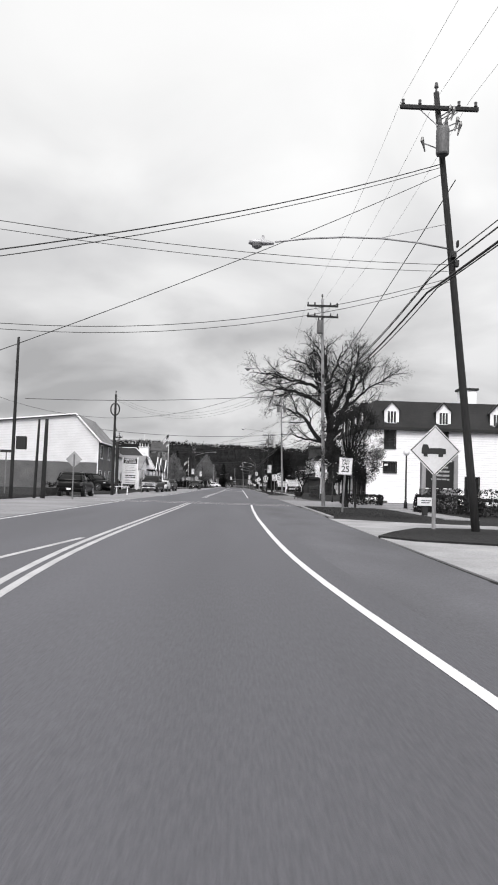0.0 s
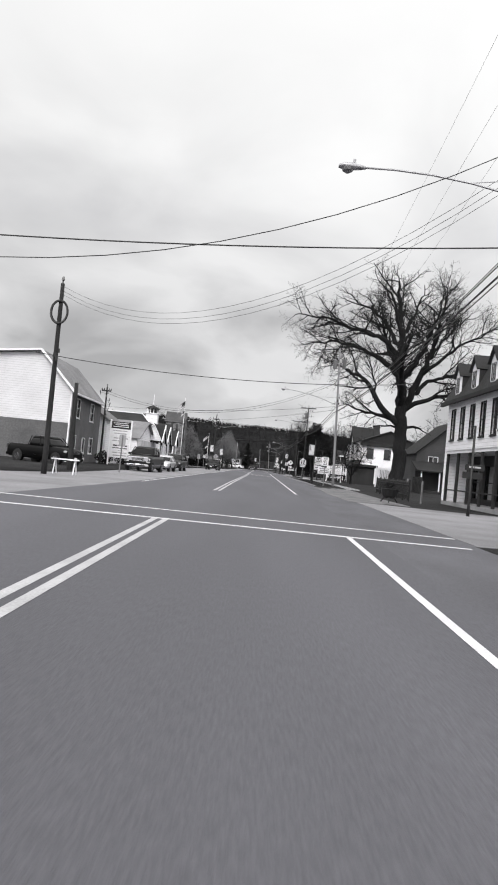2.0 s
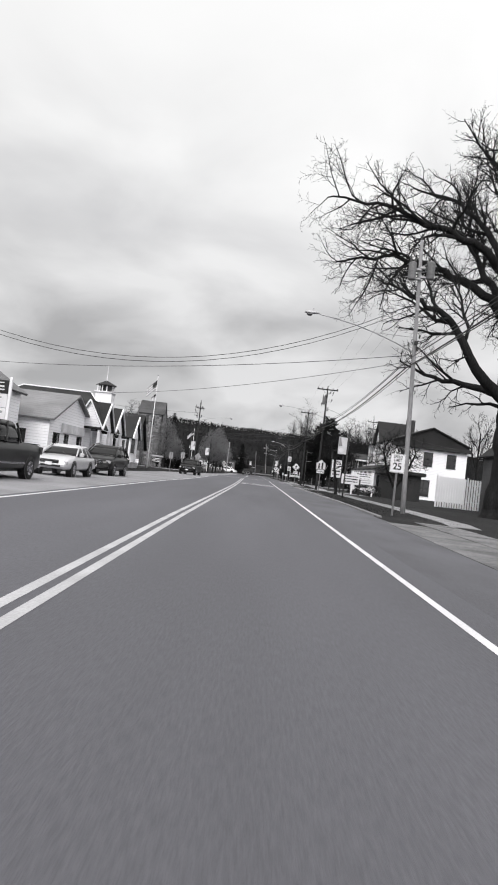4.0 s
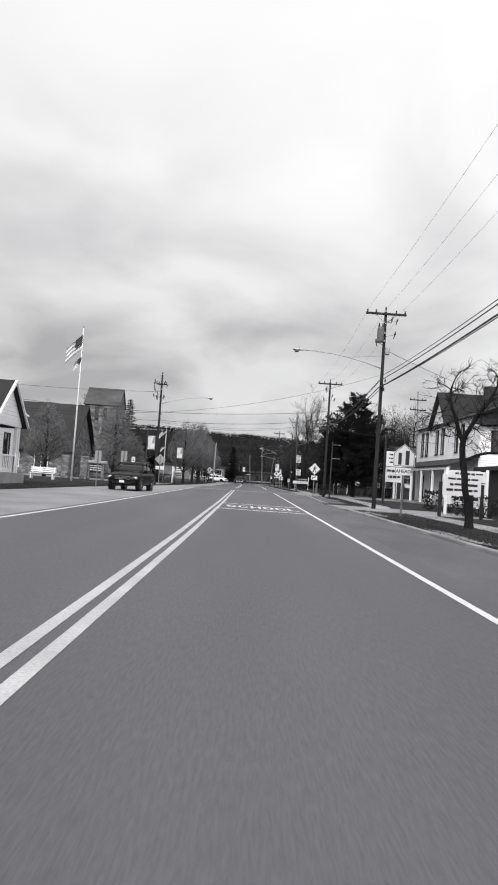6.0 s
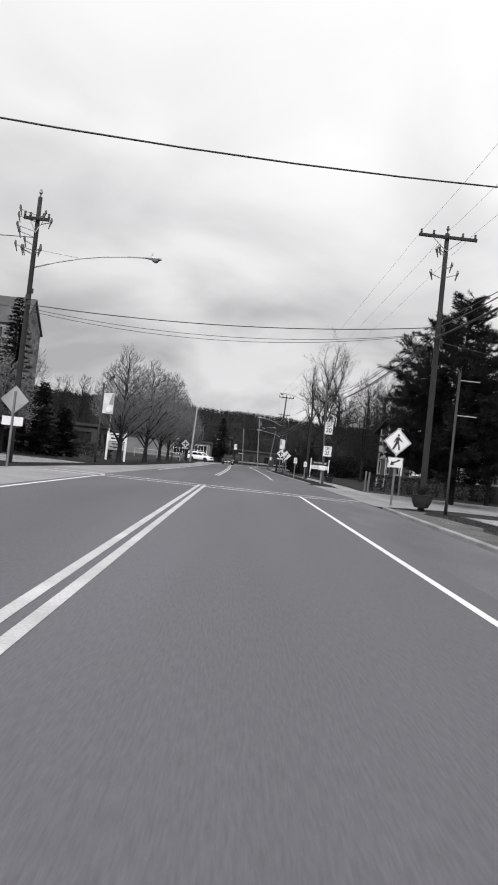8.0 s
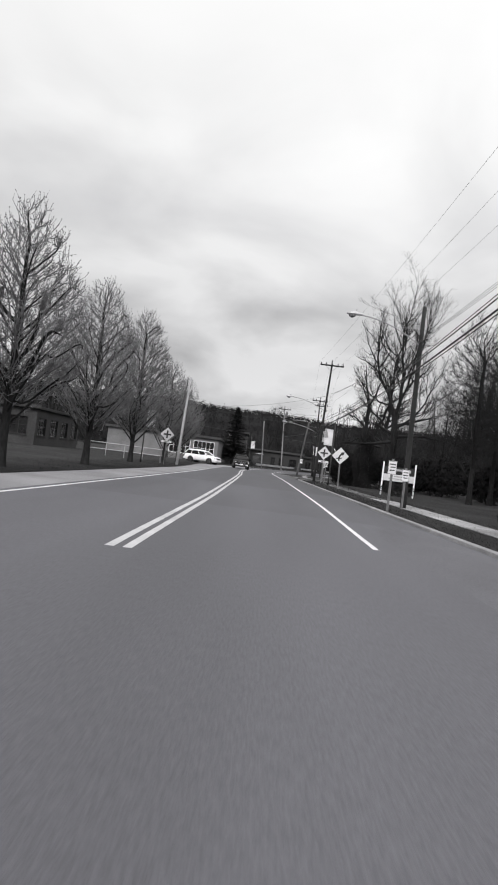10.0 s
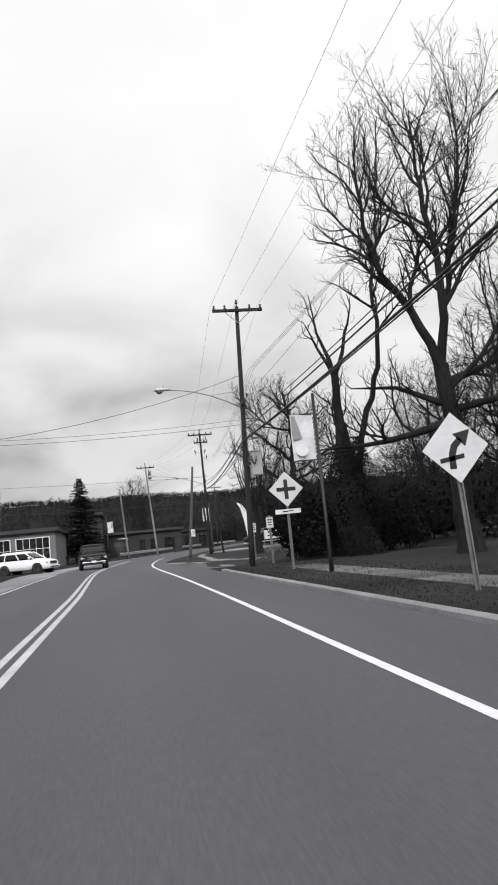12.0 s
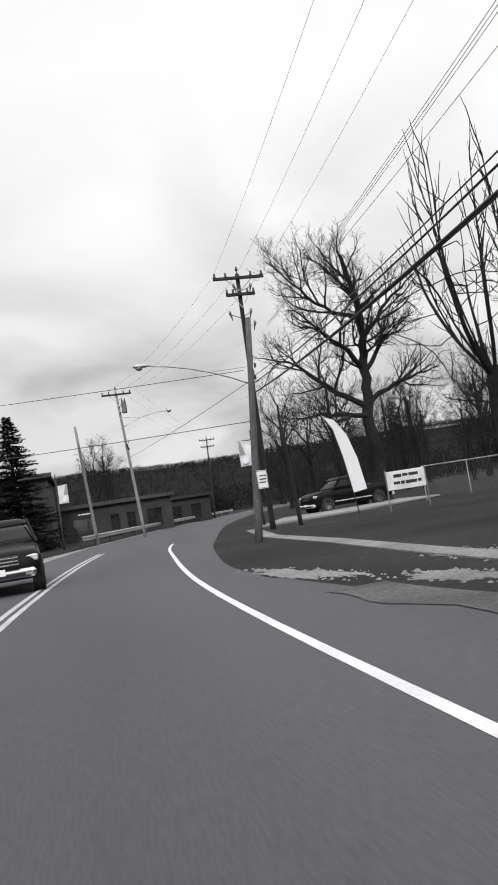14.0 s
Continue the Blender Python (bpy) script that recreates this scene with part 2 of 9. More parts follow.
ROOF_GREY = mat("grey_shingle", 0.16, 0.9, s1=0.5, a1=0.2, s2=16, a2=0.3, rand=0.2, bump=0.4, bscale=60, laps=0.16)
DARK_WOOD = mat("dark_stained_wood", 0.016, 0.8, s1=0.8, a1=0.3, s2=18, a2=0.3, stretch=(1, 1, 0.2))
BLACK = mat("black_gloss", 0.012, 0.35, s1=2, a1=0.2, s2=20, a2=0.1)
GLASS = mat("window_glass", 0.018, 0.06, s1=0.6, a1=0.3, s2=3, a2=0.2, spec=0.6)
CAR_GLASS = mat("car_glass", 0.006, 0.12, s1=0.8, a1=0.2, s2=3, a2=0.1, spec=0.15)
CAR_BLACK = mat("black_car_paint", 0.005, 0.3, s1=0.6, a1=0.2, s2=8, a2=0.1, coat=0.08, spec=0.06)
CAR_DARK = mat("dark_car_paint", 0.012, 0.3, s1=0.6, a1=0.2, s2=8, a2=0.1, coat=0.15, spec=0.15)
CAR_SILVER = mat("silver_car_paint", 0.50, 0.3, 0.35, s1=0.6, a1=0.1, s2=8, a2=0.06, coat=0.6)
CAR_WHITE = mat("white_car_paint", 0.74, 0.3, s1=0.6, a1=0.06, s2=8, a2=0.05, coat=0.6)
RUBBER = mat("tyre_rubber", 0.016, 0.85, s1=3, a1=0.3, s2=30, a2=0.2)
CHROME = mat("chrome", 0.62, 0.18, 1.0, s1=3, a1=0.08, s2=20, a2=0.05)
HEADLIGHT = mat("headlight_lens", 0.55, 0.1, 0.4, s1=5, a1=0.2, s2=30, a2=0.1)
TAIL = mat("tail_light_lens", 0.05, 0.15, s1=5, a1=0.2, s2=30, a2=0.1)
FABRIC = mat("banner_fabric", 0.55, 0.85, s1=1.5, a1=0.18, s2=20, a2=0.06)
FABRIC_DARK = mat("banner_dark_print", 0.24, 0.85, s1=1.5, a1=0.15, s2=20, a2=0.06)
STEEL_RAIL = mat("guardrail_steel", 0.33, 0.5, 0.5, s1=1.2, a1=0.2, s2=14, a2=0.15)

# ---- building blocks ----
def mesh_of(bm, name, material, smooth=False):
    me = bpy.data.meshes.new(name)
    bm.normal_update()
    bm.to_mesh(me)
    bm.free()
    me.materials.append(material)
    if smooth:
        for p in me.polygons:
            p.use_smooth = True
    return me


def part(name, bm, material, parent=None, label="", smooth=False):
    """Links a bmesh as one mesh object, under a thing or under a part."""
    ob = new(name, mesh_of(bm, name, material, smooth))
    ob.parent = parent
    if label:
        tagged(ob, label)
    return ob


def thing(name, x, y, z, label, category, group="", kind="", rz=0.0, rx=0.0, ry=0.0):
    e = new(name)
    e.empty_display_size = 0.3
    e.matrix_world = pose(x, y, z, rx, ry, rz)
    return tagged(e, label, category, group, kind)


def box(bm, x0, x1, y0, y1, z0, z1, bevel=0.0):
    vs = [bm.verts.new(p) for p in ((x0, y0, z0), (x1, y0, z0), (x1, y1, z0), (x0, y1, z0), (x0, y0, z1), (x1, y0, z1), (x1, y1, z1), (x0, y1, z1))]
    fs = [bm.faces.new([vs[i] for i in q]) for q in ((3, 2, 1, 0), (4, 5, 6, 7), (0, 1, 5, 4), (1, 2, 6, 5), (2, 3, 7, 6), (3, 0, 4, 7))]
    if bevel:
        edges = list({e for f in fs for e in f.edges})
        bmesh.ops.bevel(bm, geom=edges, offset=bevel, segments=1, affect="EDGES")
    return bm


def new_box(*a, **k):
    return box(bmesh.new(), *a, **k)


def tube(bm, pts, radii, n=8, cap=True):
    """A round bar through the points."""
    pts = [Vector(p) for p in pts]
    rings = []
    side = None
    for i, p in enumerate(pts):
        d = (pts[min(i + 1, len(pts) - 1)] - pts[max(i - 1, 0)]).normalized()
        if side is None:
            side = d.orthogonal().normalized()
        side = (side - d * side.dot(d)).normalized()
        up = d.cross(side)
        r = radii[i] if hasattr(radii, "__len__") else radii
        rings.append([bm.verts.new(p + (side * math.cos(a) + up * math.sin(a)) * r) for a in (2 * math.pi * k / n for k in range(n))])
    for a, b in zip(rings, rings[1:]):
        for k in range(n):
            bm.faces.new((a[k], a[(k + 1) % n], b[(k + 1) % n], b[k]))
    if cap:
        bm.faces.new(rings[0][::-1])
        bm.faces.new(rings[-1])
    return bm


def new_tube(*a, **k):
    return tube(bmesh.new(), *a, **k)


def slab(bm, poly, axis, lo, hi):
    """A flat polygon (two coordinates) given thickness along an axis."""
    def at(p, w):
        return {"x": (w, p[0], p[1]), "y": (p[0], w, p[1]), "z": (p[0], p[1], w)}[axis]
    a = [bm.verts.new(at(p, lo)) for p in poly]
    b = [bm.verts.new(at(p, hi)) for p in poly]
    bm.faces.new(a[::-1])
    bm.faces.new(b)
    for i in range(len(poly)):
        j = (i + 1) % len(poly)
        bm.faces.new((a[i], a[j], b[j], b[i]))
    bmesh.ops.recalc_face_normals(bm, faces=bm.faces)
    return bm


def new_slab(*a):
    return slab(bmesh.new(), *a)


def text_mesh(words, size, depth=0.004, font_x="CENTER", bold=0.02):
    c = bpy.data.curves.new("words", "FONT")
    c.body, c.size, c.extrude, c.align_x, c.align_y = words, size, depth, font_x, "CENTER"
    c.offset = bold * size
    ob = bpy.data.objects.new("words", c)
    me = bpy.data.meshes.new_from_object(ob)
    bpy.data.objects.remove(ob)
    bpy.data.curves.remove(c)
    return me


def lettering(name, words, size, m, material, parent, sx=1.0):
    me = text_mesh(words, size)
    me.transform(m @ Matrix.Diagonal((sx, 1, 1, 1)))
    me.materials.append(material)
    ob = new(name, me)
    ob.parent = parent
    return ob


def bars(parent, x0, x1, z0, z1, rows, material, y=-0.012, seed=1, name="lettering_bar", depth=0.006):
    """Rows of plain bars for writing that cannot be read, on a face that looks to -y."""
    rnd = random.Random(seed)
    h = (z1 - z0) / rows
    for r in range(rows):
        bm = bmesh.new()
        x, top = x0 + rnd.random() * 0.18 * (x1 - x0), z1 - r * h - h * 0.2
        while x < x1 - 0.1 * (x1 - x0):
            w = (x1 - x0) * rnd.uniform(0.07, 0.42)
            k = rnd.uniform(0.34, 0.50)
            box(bm, x, min(x + w, x1), y - depth, y, top - h * k, top)
            x += w + (x1 - x0) * 0.03
        part(name, bm, material, parent)


def key_curve(keys, step=1.0, width=7):
    """A smooth function through (y, x) keys."""
    ks = np.array(keys, float)
    ys = np.arange(ks[0, 0] - 20, ks[-1, 0] + 20, step)
    xs = np.interp(ys, ks[:, 0], ks[:, 1])
    pad = np.pad(xs, width // 2, mode="edge")
    xs = np.convolve(pad, np.ones(width) / width, mode="valid")
    return lambda y: float(np.interp(y, ys, xs))


def ribbon(name, y0, y1, left, right, z, material, step=2.0, thick=0.0):
    """A strip of ground between two functions of y."""
    n = max(1, int(round((y1 - y0) / step)))
    bm = bmesh.new()
    prev = None
    for i in range(n + 1):
        y = y0 + (y1 - y0) * i / n
        a, b = bm.verts.new((left(y), y, z)), bm.verts.new((right(y), y, z))
        if prev:
            bm.faces.new((prev[0], prev[1], b, a))
        prev = (a, b)
    if thick:
        r = bmesh.ops.extrude_face_region(bm, geom=bm.faces[:])
        bmesh.ops.translate(bm, verts=[v for v in r["geom"] if isinstance(v, bmesh.types.BMVert)], vec=(0, 0, -thick))
        bmesh.ops.recalc_face_normals(bm, faces=bm.faces)
    return new(name, mesh_of(bm, name, material))

# ---- road, kerbs and ground ----
x_right = key_curve([(-10, 2.0), (3, 1.62), (5.2, 1.46), (7, 1.3), (9, 1.19), (12, 1.05), (17, 0.98), (26, 0.96), (35, 1.05), (43, 1.2), (66, 1.5), (77, 1.6), (99, 1.83), (120, 2.03), (140, 2.22), (152, 2.34), (171, 2.53), (192, 2.52), (203, 2.68), (212, 2.71), (222, 2.69), (230, 2.70), (238, 2.65), (244, 2.56), (250, 2.42), (257, 2.36), (262, 2.45), (266, 2.69), (270, 3.02), (277, 3.62), (285, 4.9), (297, 7.6), (310, 11.4), (326, 16.2), (354, 27.5), (420, 58)], width=5)
x_mid = key_curve([(-10, -1.3), (3, -1.95), (7, -2.28), (11, -2.55), (16, -2.62), (26, -2.55), (34, -2.46), (44, -2.40), (61, -2.18), (80, -2.03), (106, -1.65), (116, -1.52), (137, -1.36), (157, -1.30), (172, -1.22), (188, -1.10), (202, -0.83), (220, -0.66), (236, -0.58), (250, -0.76), (256, -0.78), (262, -0.55), (268, -0.15), (275, 0.45), (283, 1.4), (297, 4.2), (310, 8.0), (326, 12.8), (354, 24.2), (420, 55)], width=5)
x_left = key_curve([(-10, -6.3), (22, -6.55), (45, -6.5), (62, -5.95), (108, -5.75), (124, -5.35), (172, -5.15), (187, -4.75), (210, -4.2), (230, -3.75), (252, -3.6), (262, -3.4), (275, -2.4), (297, 1.2), (310, 4.8), (326, 9.6), (354, 21), (420, 51)], width=9)
x_kerb = key_curve([(-10, 3.8), (10, 3.45), (17, 3.6), (25, 3.75), (42, 3.95), (60, 4.1), (75, 4.1), (84, 4.4), (108, 4.75), (115, 4.55), (134, 4.55), (144, 4.42), (158, 4.9), (168, 5.2), (171, 5.3), (190, 5.1), (203, 4.75), (210, 4.65), (222, 4.40), (230, 4.32), (239, 4.22), (246, 4.2), (252, 4.15), (256, 4.1), (258.5, 3.9), (261, 3.35), (263.6, 3.25), (270, 4.15), (274.5, 4.8), (277, 5.4), (285, 7.0), (297, 9.6), (310, 13.2), (326, 18.2), (354, 29.5), (420, 60)], width=7)
x_apron = key_curve([(-10, -11), (35, -12.5), (55, -12.5), (66, -10.2), (80, -10.6), (130, -10.8), (150, -10.2), (165, -8.6), (176, -8.0), (190, -7.0), (210, -6.4), (237, -5.6), (255, -6), (270, -6.5), (285, -3), (297, 0.4), (326, 8.6), (354, 20), (420, 50)], width=9)

# the asphalt colour darkens in two steps, at y = 198 and y = 214
for y0, y1, m, m2, tone in ((-60, 198, ASPHALT, SHOULDER, "grey"), (198, 214, ASPHALT_MID, ASPHALT_MID, "mid grey"), (214, 420, ASPHALT_DARK, ASPHALT_DARK, "darker grey")):
    tagged(ribbon("road", y0, y1, lambda y: x_left(y) - 0.25, lambda y: min(x_kerb(y), x_right(y) + 0.5), 0.0, m), tone + " asphalt two-lane road", "road", kind="structure")
    tagged(ribbon("shoulder", y0, y1, lambda y: min(x_kerb(y), x_right(y) + 0.5), x_kerb, -0.004, m2), tone + " asphalt shoulder along the kerb", "road", kind="structure")
tagged(ribbon("parking_apron", -60, 420, x_apron, lambda y: x_left(y) - 0.25, -0.006, ASPHALT_OLD), "worn pale asphalt parking strip beside the road", "parking strip", kind="structure")


def line(name, y0, y1, f, off, width, material, label, step=1.5):
    ob = ribbon(name, y0, y1, lambda y: f(y) + off - width / 2, lambda y: f(y) + off + width / 2, 0.004, material, step)
    return tagged(ob, label, "road marking", kind="structure")


for y0, y1 in ((-30, 43.2), (65.8, 170.8), (191.9, 281)):
    line("edge_line", y0, y1, x_right, 0.0, 0.105, PAINT_W, "solid white edge line painted on asphalt")
for y0, y1 in ((-30, 43.6), (60.9, 171.3), (188.4, 283)):
    line("centre_line", y0, y1, x_mid, 0.0, 0.115, PAINT_Y, "solid yellow centre line painted on asphalt")
    line("centre_line", y0, y1, x_mid, -0.215, 0.115, PAINT_Y, "solid yellow centre line painted on asphalt")
for y0, y1 in ((-30, 44.5), (63.5, 171), (187, 262)):
    line("edge_line", y0, y1, x_left, 0.0, 0.105, PAINT_W, "solid white edge line painted on asphalt")


def bar_mark(name, p, q, width, material, label, z=0.006):
    """A painted bar from p to q on the road."""
    p, q = Vector((*p, z)), Vector((*q, z))
    s = (q - p).cross(Vector((0, 0, 1))).normalized() * width / 2
    bm = bmesh.new()
    bm.faces.new([bm.verts.new(c) for c in (p - s, p + s, q + s, q - s)][::-1])
    bmesh.ops.recalc_face_normals(bm, faces=bm.faces)
    if bm.faces[:][0].normal.z < 0:
        bmesh.ops.reverse_faces(bm, faces=bm.faces)
    return tagged(new(name, mesh_of(bm, name, material)), label, "road marking", kind="structure")


for p, q in (((-8.2, 43.7), (3.6, 43.2)), ((-8.6, 46.4), (3.9, 45.5)), ((-7.2, 169.6), (4.6, 170.6)), ((-7.2, 171.3), (5.6, 172.3))):
    bar_mark("crosswalk_line", p, q, 0.22, PAINT_W, "white crosswalk line painted across the road")
bar_mark("school_zone_bar", (-1.42, 129.1), (2.12, 129.1), 0.30, PAINT_W, "white bar bracketing a painted school legend")
bar_mark("school_zone_bar", (-1.38, 135.1), (2.14, 135.1), 0.30, PAINT_W, "white bar bracketing a painted school legend")
bar_mark("gore_line", (-3.9, 5.0), (-3.0, 15.0), 0.12, PAINT_Y, "yellow diagonal line where the centre lines part")


def road_letter(bm, kind, x, y, w, h, sx=0.11, sy=0.30):
    """One tall block letter of road paint with clipped corners, its lower left corner at x, y."""
    c, e = 0.15, 0.42
    out_ = [(x + c, y), (x + w - c, y), (x + w, y + e), (x + w, y + h - e), (x + w - c, y + h), (x + c, y + h), (x, y + h - e), (x, y + e)]
    mx, my = x + w / 2, y + h / 2
    inn = [(mx + (a - mx) * (1 - 2 * sx / w), my + (b - my) * (1 - 2 * sy / h)) for a, b in out_]
    quads = [(out_[k], out_[(k + 1) % 8], inn[(k + 1) % 8], inn[k]) for k in range(8)]
    bar = lambda x0, x1, y0, y1: [(x0, y0), (x1, y0), (x1, y1), (x0, y1)]
    if kind == "C":
        quads = [q for k, q in enumerate(quads) if k != 2]
    elif kind == "S":
        quads = [q for k, q in enumerate(quads) if k in (0, 1, 4, 5, 7, 3)] + [bar(x + w - sx, x + w, y + e, my - sy / 2), bar(x, x + sx, my + sy / 2, y + h - e), bar(x + 0.03, x + w - 0.03, my - sy / 2, my + sy / 2)]
    elif kind == "H":
        quads = [bar(x, x + sx, y, y + h), bar(x + w - sx, x + w, y, y + h), bar(x + sx, x + w - sx, my - sy / 2, my + sy / 2)]
    elif kind == "L":
        quads = [bar(x, x + sx, y, y + h), bar(x + sx, x + w, y, y + sy)]
    for q in quads:
        bm.faces.new([bm.verts.new((a, b, 0.008)) for a, b in q])


bm = bmesh.new()
for k, letter in enumerate("SCHOOL"):
    road_letter(bm, letter, 0.38 - 1.52 + 0.514 * k, 132.0 - 1.075, 0.43, 2.15)
bmesh.ops.recalc_face_normals(bm, faces=bm.faces)
for f in bm.faces:
    if f.normal.z < 0:
        f.normal_flip()
me = mesh_of(bm, "school_legend", PAINT_W)
tagged(new("school_legend", me), "white SCHOOL legend painted on the road", "road marking", kind="structure")

# the ground: one sheet, sunk under the road, level with the kerbs beside it and rising into wooded hills
rows_y = list(np.arange(-120, 430, 2.5)) + [450, 500, 560, 640, 740, 900, 1200, 1800, 2600]
cols_r = (0.0, 0.02, 3, 8, 16, 30, 60, 110, 200, 400, 800, 1600)
cols_l = (0.0, 0.02, 4, 9, 18, 34, 60, 110, 200, 400, 800, 1600)


KERBS = ((-60, 9), (28, 42.5), (91, 137), (145, 168), (192, 243.2))


def verge_z(y):
    """Height of the ground behind the kerb line: up where there is a kerb, level with the road at openings."""
    up = 0.0
    for a, b in KERBS:
        up = max(up, min(1.0, max(0.0, min(y - a, b - y) / 1.2 + 0.3)))
    return 0.06 * up - 0.012 * (1 - up)


def rise(x, y):
    """Height of the hills: a long ridge across the valley's end, higher on both sides."""
    far = max(0.0, min(1.0, (y - 520) / 420.0))
    fall = max(0.0, min(1.0, (70 - x) / 160.0))
    east = max(0.0, min(1.0, (x - 60) / 140.0))
    crest = 43 + 8 * fall * fall * (3 - 2 * fall) + 5 * east + 2 * math.sin(x / 55.0 + 0.7) + 1.2 * math.sin(x / 23.0)
    side = max(0.0, min(1.0, (abs(x) - 260) / 420.0))
    return max(far * far * (3 - 2 * far) * crest, side * side * (3 - 2 * side) * 58)


bm = bmesh.new()
grid = []
for y in rows_y:
    yy = min(y, 419)
    row = []
    for d in reversed(cols_l):
        z = 0.0 if d > 0.01 else -0.08
        x = x_apron(yy) + 0.05 - d
        row.append(bm.verts.new((x, y, (0.05 if d > 0.01 else -0.08) + rise(x, y))))
    for d in cols_r:
        x = x_kerb(yy) + (0.02 if verge_z(y) >= 0.01 else -0.06) + d
        row.append(bm.verts.new((x, y, (verge_z(y) + (0.04 if d > 12 else 0.0) if d > 0.01 else -0.016 if verge_z(y) < 0.01 else -0.08) + rise(x, y))))
    grid.append(row)
for a, b in zip(grid, grid[1:]):
    for i in range(len(a) - 1):
        bm.faces.new((a[i], a[i + 1], b[i + 1], b[i]))
me = mesh_of(bm, "ground", GRASS, True)
me.materials.append(SHADED_LITTER)
for f in me.polygons:
    if f.center.y > 425 or abs(f.center.x) > 105:
        f.material_index = 1
tagged(new("ground", me), "dark mown grass ground rising to wooded distant hills", "ground", kind="structure")

# right side: kerb stones, sidewalk slabs, driveways
def kerb_run(y0, y1, length=3.0, low=1.0):
    k = tagged(new("kerb"), "concrete kerb between road and verge", "kerb", kind="structure")
    y = y0
    while y < y1 - 0.3:
        e = min(y + length, y1)
        a, b = x_kerb(y), x_kerb(e - 0.015)
        bm = bmesh.new()
        prof = ((0.0, -0.10), (0.015, 0.10 * low), (0.045, 0.125 * low), (0.17, 0.13 * low), (0.18, -0.10))
        r0 = [bm.verts.new((a + p[0], y, p[1])) for p in prof]
        r1 = [bm.verts.new((b + p[0], e - 0.015, p[1])) for p in prof]
        for i in range(4):
            bm.faces.new((r0[i], r0[i + 1], r1[i + 1], r1[i]))
        bm.faces.new(r0[::-1])
        bm.faces.new(r1)
        bmesh.ops.recalc_face_normals(bm, faces=bm.faces)
        part("kerb_stone", bm, KERB, k)
        y = e


for y0, y1 in KERBS[1:] + ((-20, 9),):
    kerb_run(y0, y1, low=0.62)


def walk_run(y0, y1, off, width, length=1.5, z=0.02, material=None):
    k = tagged(new("sidewalk"), "pale concrete slab sidewalk behind the verge", "sidewalk", kind="structure")
    y = y0
    while y < y1 - 0.3:
        e = min(y + length, y1)
        a, b = x_kerb(y) + off, x_kerb(e) + off
        j = 0.008
        rnd = random.Random(int(y * 10))
        dz = rnd.uniform(-0.006, 0.006)
        bm = bmesh.new()
        v = [bm.verts.new(p) for p in ((a, y + j, -0.05), (a + width, y + j, -0.05), (b + width, e - j, -0.05), (b, e - j, -0.05), (a, y + j, z + verge_z(y) + dz), (a + width, y + j, z + verge_z(y) + dz), (b + width, e - j, z + verge_z(e) - dz), (b, e - j, z + verge_z(e) - dz))]
        for q in ((4, 5, 6, 7), (0, 1, 5, 4), (1, 2, 6, 5), (2, 3, 7, 6), (3, 0, 4, 7)):
            bm.faces.new([v[i] for i in q])
        part("sidewalk_slab", bm, material or CONCRETE, k)
        y = e


walk_run(-20, 9, 2.9, 1.5)
walk_run(29, 44, 4.75, 1.4)
walk_run(64, 90.5, 1.35, 1.45, z=0.024, material=CONCRETE_WORN)
walk_run(90.5, 168, 2.7, 1.2)
walk_run(174, 216, 1.75, 1.2)
walk_run(216, 240, 1.75, 1.0, z=0.008, material=CONCRETE_DIRTY)


def pad(name, pts, z, material, label, category="driveway"):
    bm = new_slab(pts, "z", z - 0.12, z)
    return tagged(new(name, mesh_of(bm, name, material)), label, category, kind="structure")


pad("driveway", [(3.55, 9.4), (7.3, 9.4), (14, 10.5), (14, 24), (6.6, 25.8), (3.7, 27.6)], 0.014, CONCRETE, "pale concrete driveway apron crossing the sidewalk")
pad("side_street", [(3.95, 44.0), (9, 44.6), (40, 46), (40, 60), (9, 62), (4.15, 63)], 0.006, ASPHALT_OLD, "worn asphalt side street mouth", "street")
pad("side_street", [(5.25, 169.5), (9, 172.6), (40, 175), (40, 186), (9, 188), (5.15, 191)], 0.006, ASPHALT_OLD, "worn asphalt side street mouth", "street")
pad("side_street", [(-9.0, 172.5), (-40, 172), (-40, 182), (-8.2, 182)], 0.064, ASPHALT_OLD, "worn asphalt side street mouth", "street")
pad("driveway", [(4.55, 137.6), (12, 137.6), (12, 144.4), (4.5, 144.4)], 0.012, ASPHALT_OLD, "worn asphalt driveway beside a shop", "driveway")
pad("forecourt", [(3.8, 63.2), (5.48, 63.2), (5.7, 88), (4.25, 88), (4.0, 80), (3.72, 72)], 0.007, CONCRETE_WORN, "broad worn asphalt forecourt beside the road", "forecourt")
pad("lawn_island", [(3.58, 17.6), (4.2, 16.6), (5.9, 15.9), (9, 15.0), (14, 14.6), (14, 21), (7.5, 22.2), (5.6, 21.9), (4.3, 19.4)], 0.06, GRASS, "dark grass island between two driveway mouths", "lawn")
pad("footpath", [(5.7, 257.3), (6.2, 257.6), (6.35, 261), (6.75, 266.7), (6.98, 273.7), (8.3, 282), (7.7, 282), (6.5, 273.7), (6.25, 266.7), (5.85, 261)], 0.012, GRAVEL, "narrow pale gravel path worn across the lawn", "path")
pad("side_street", [(8.6, 283.2), (14, 284), (20, 287), (20, 292), (12, 291)], 0.075, ASPHALT_OLD, "worn asphalt drive curving off behind the poles", "driveway")


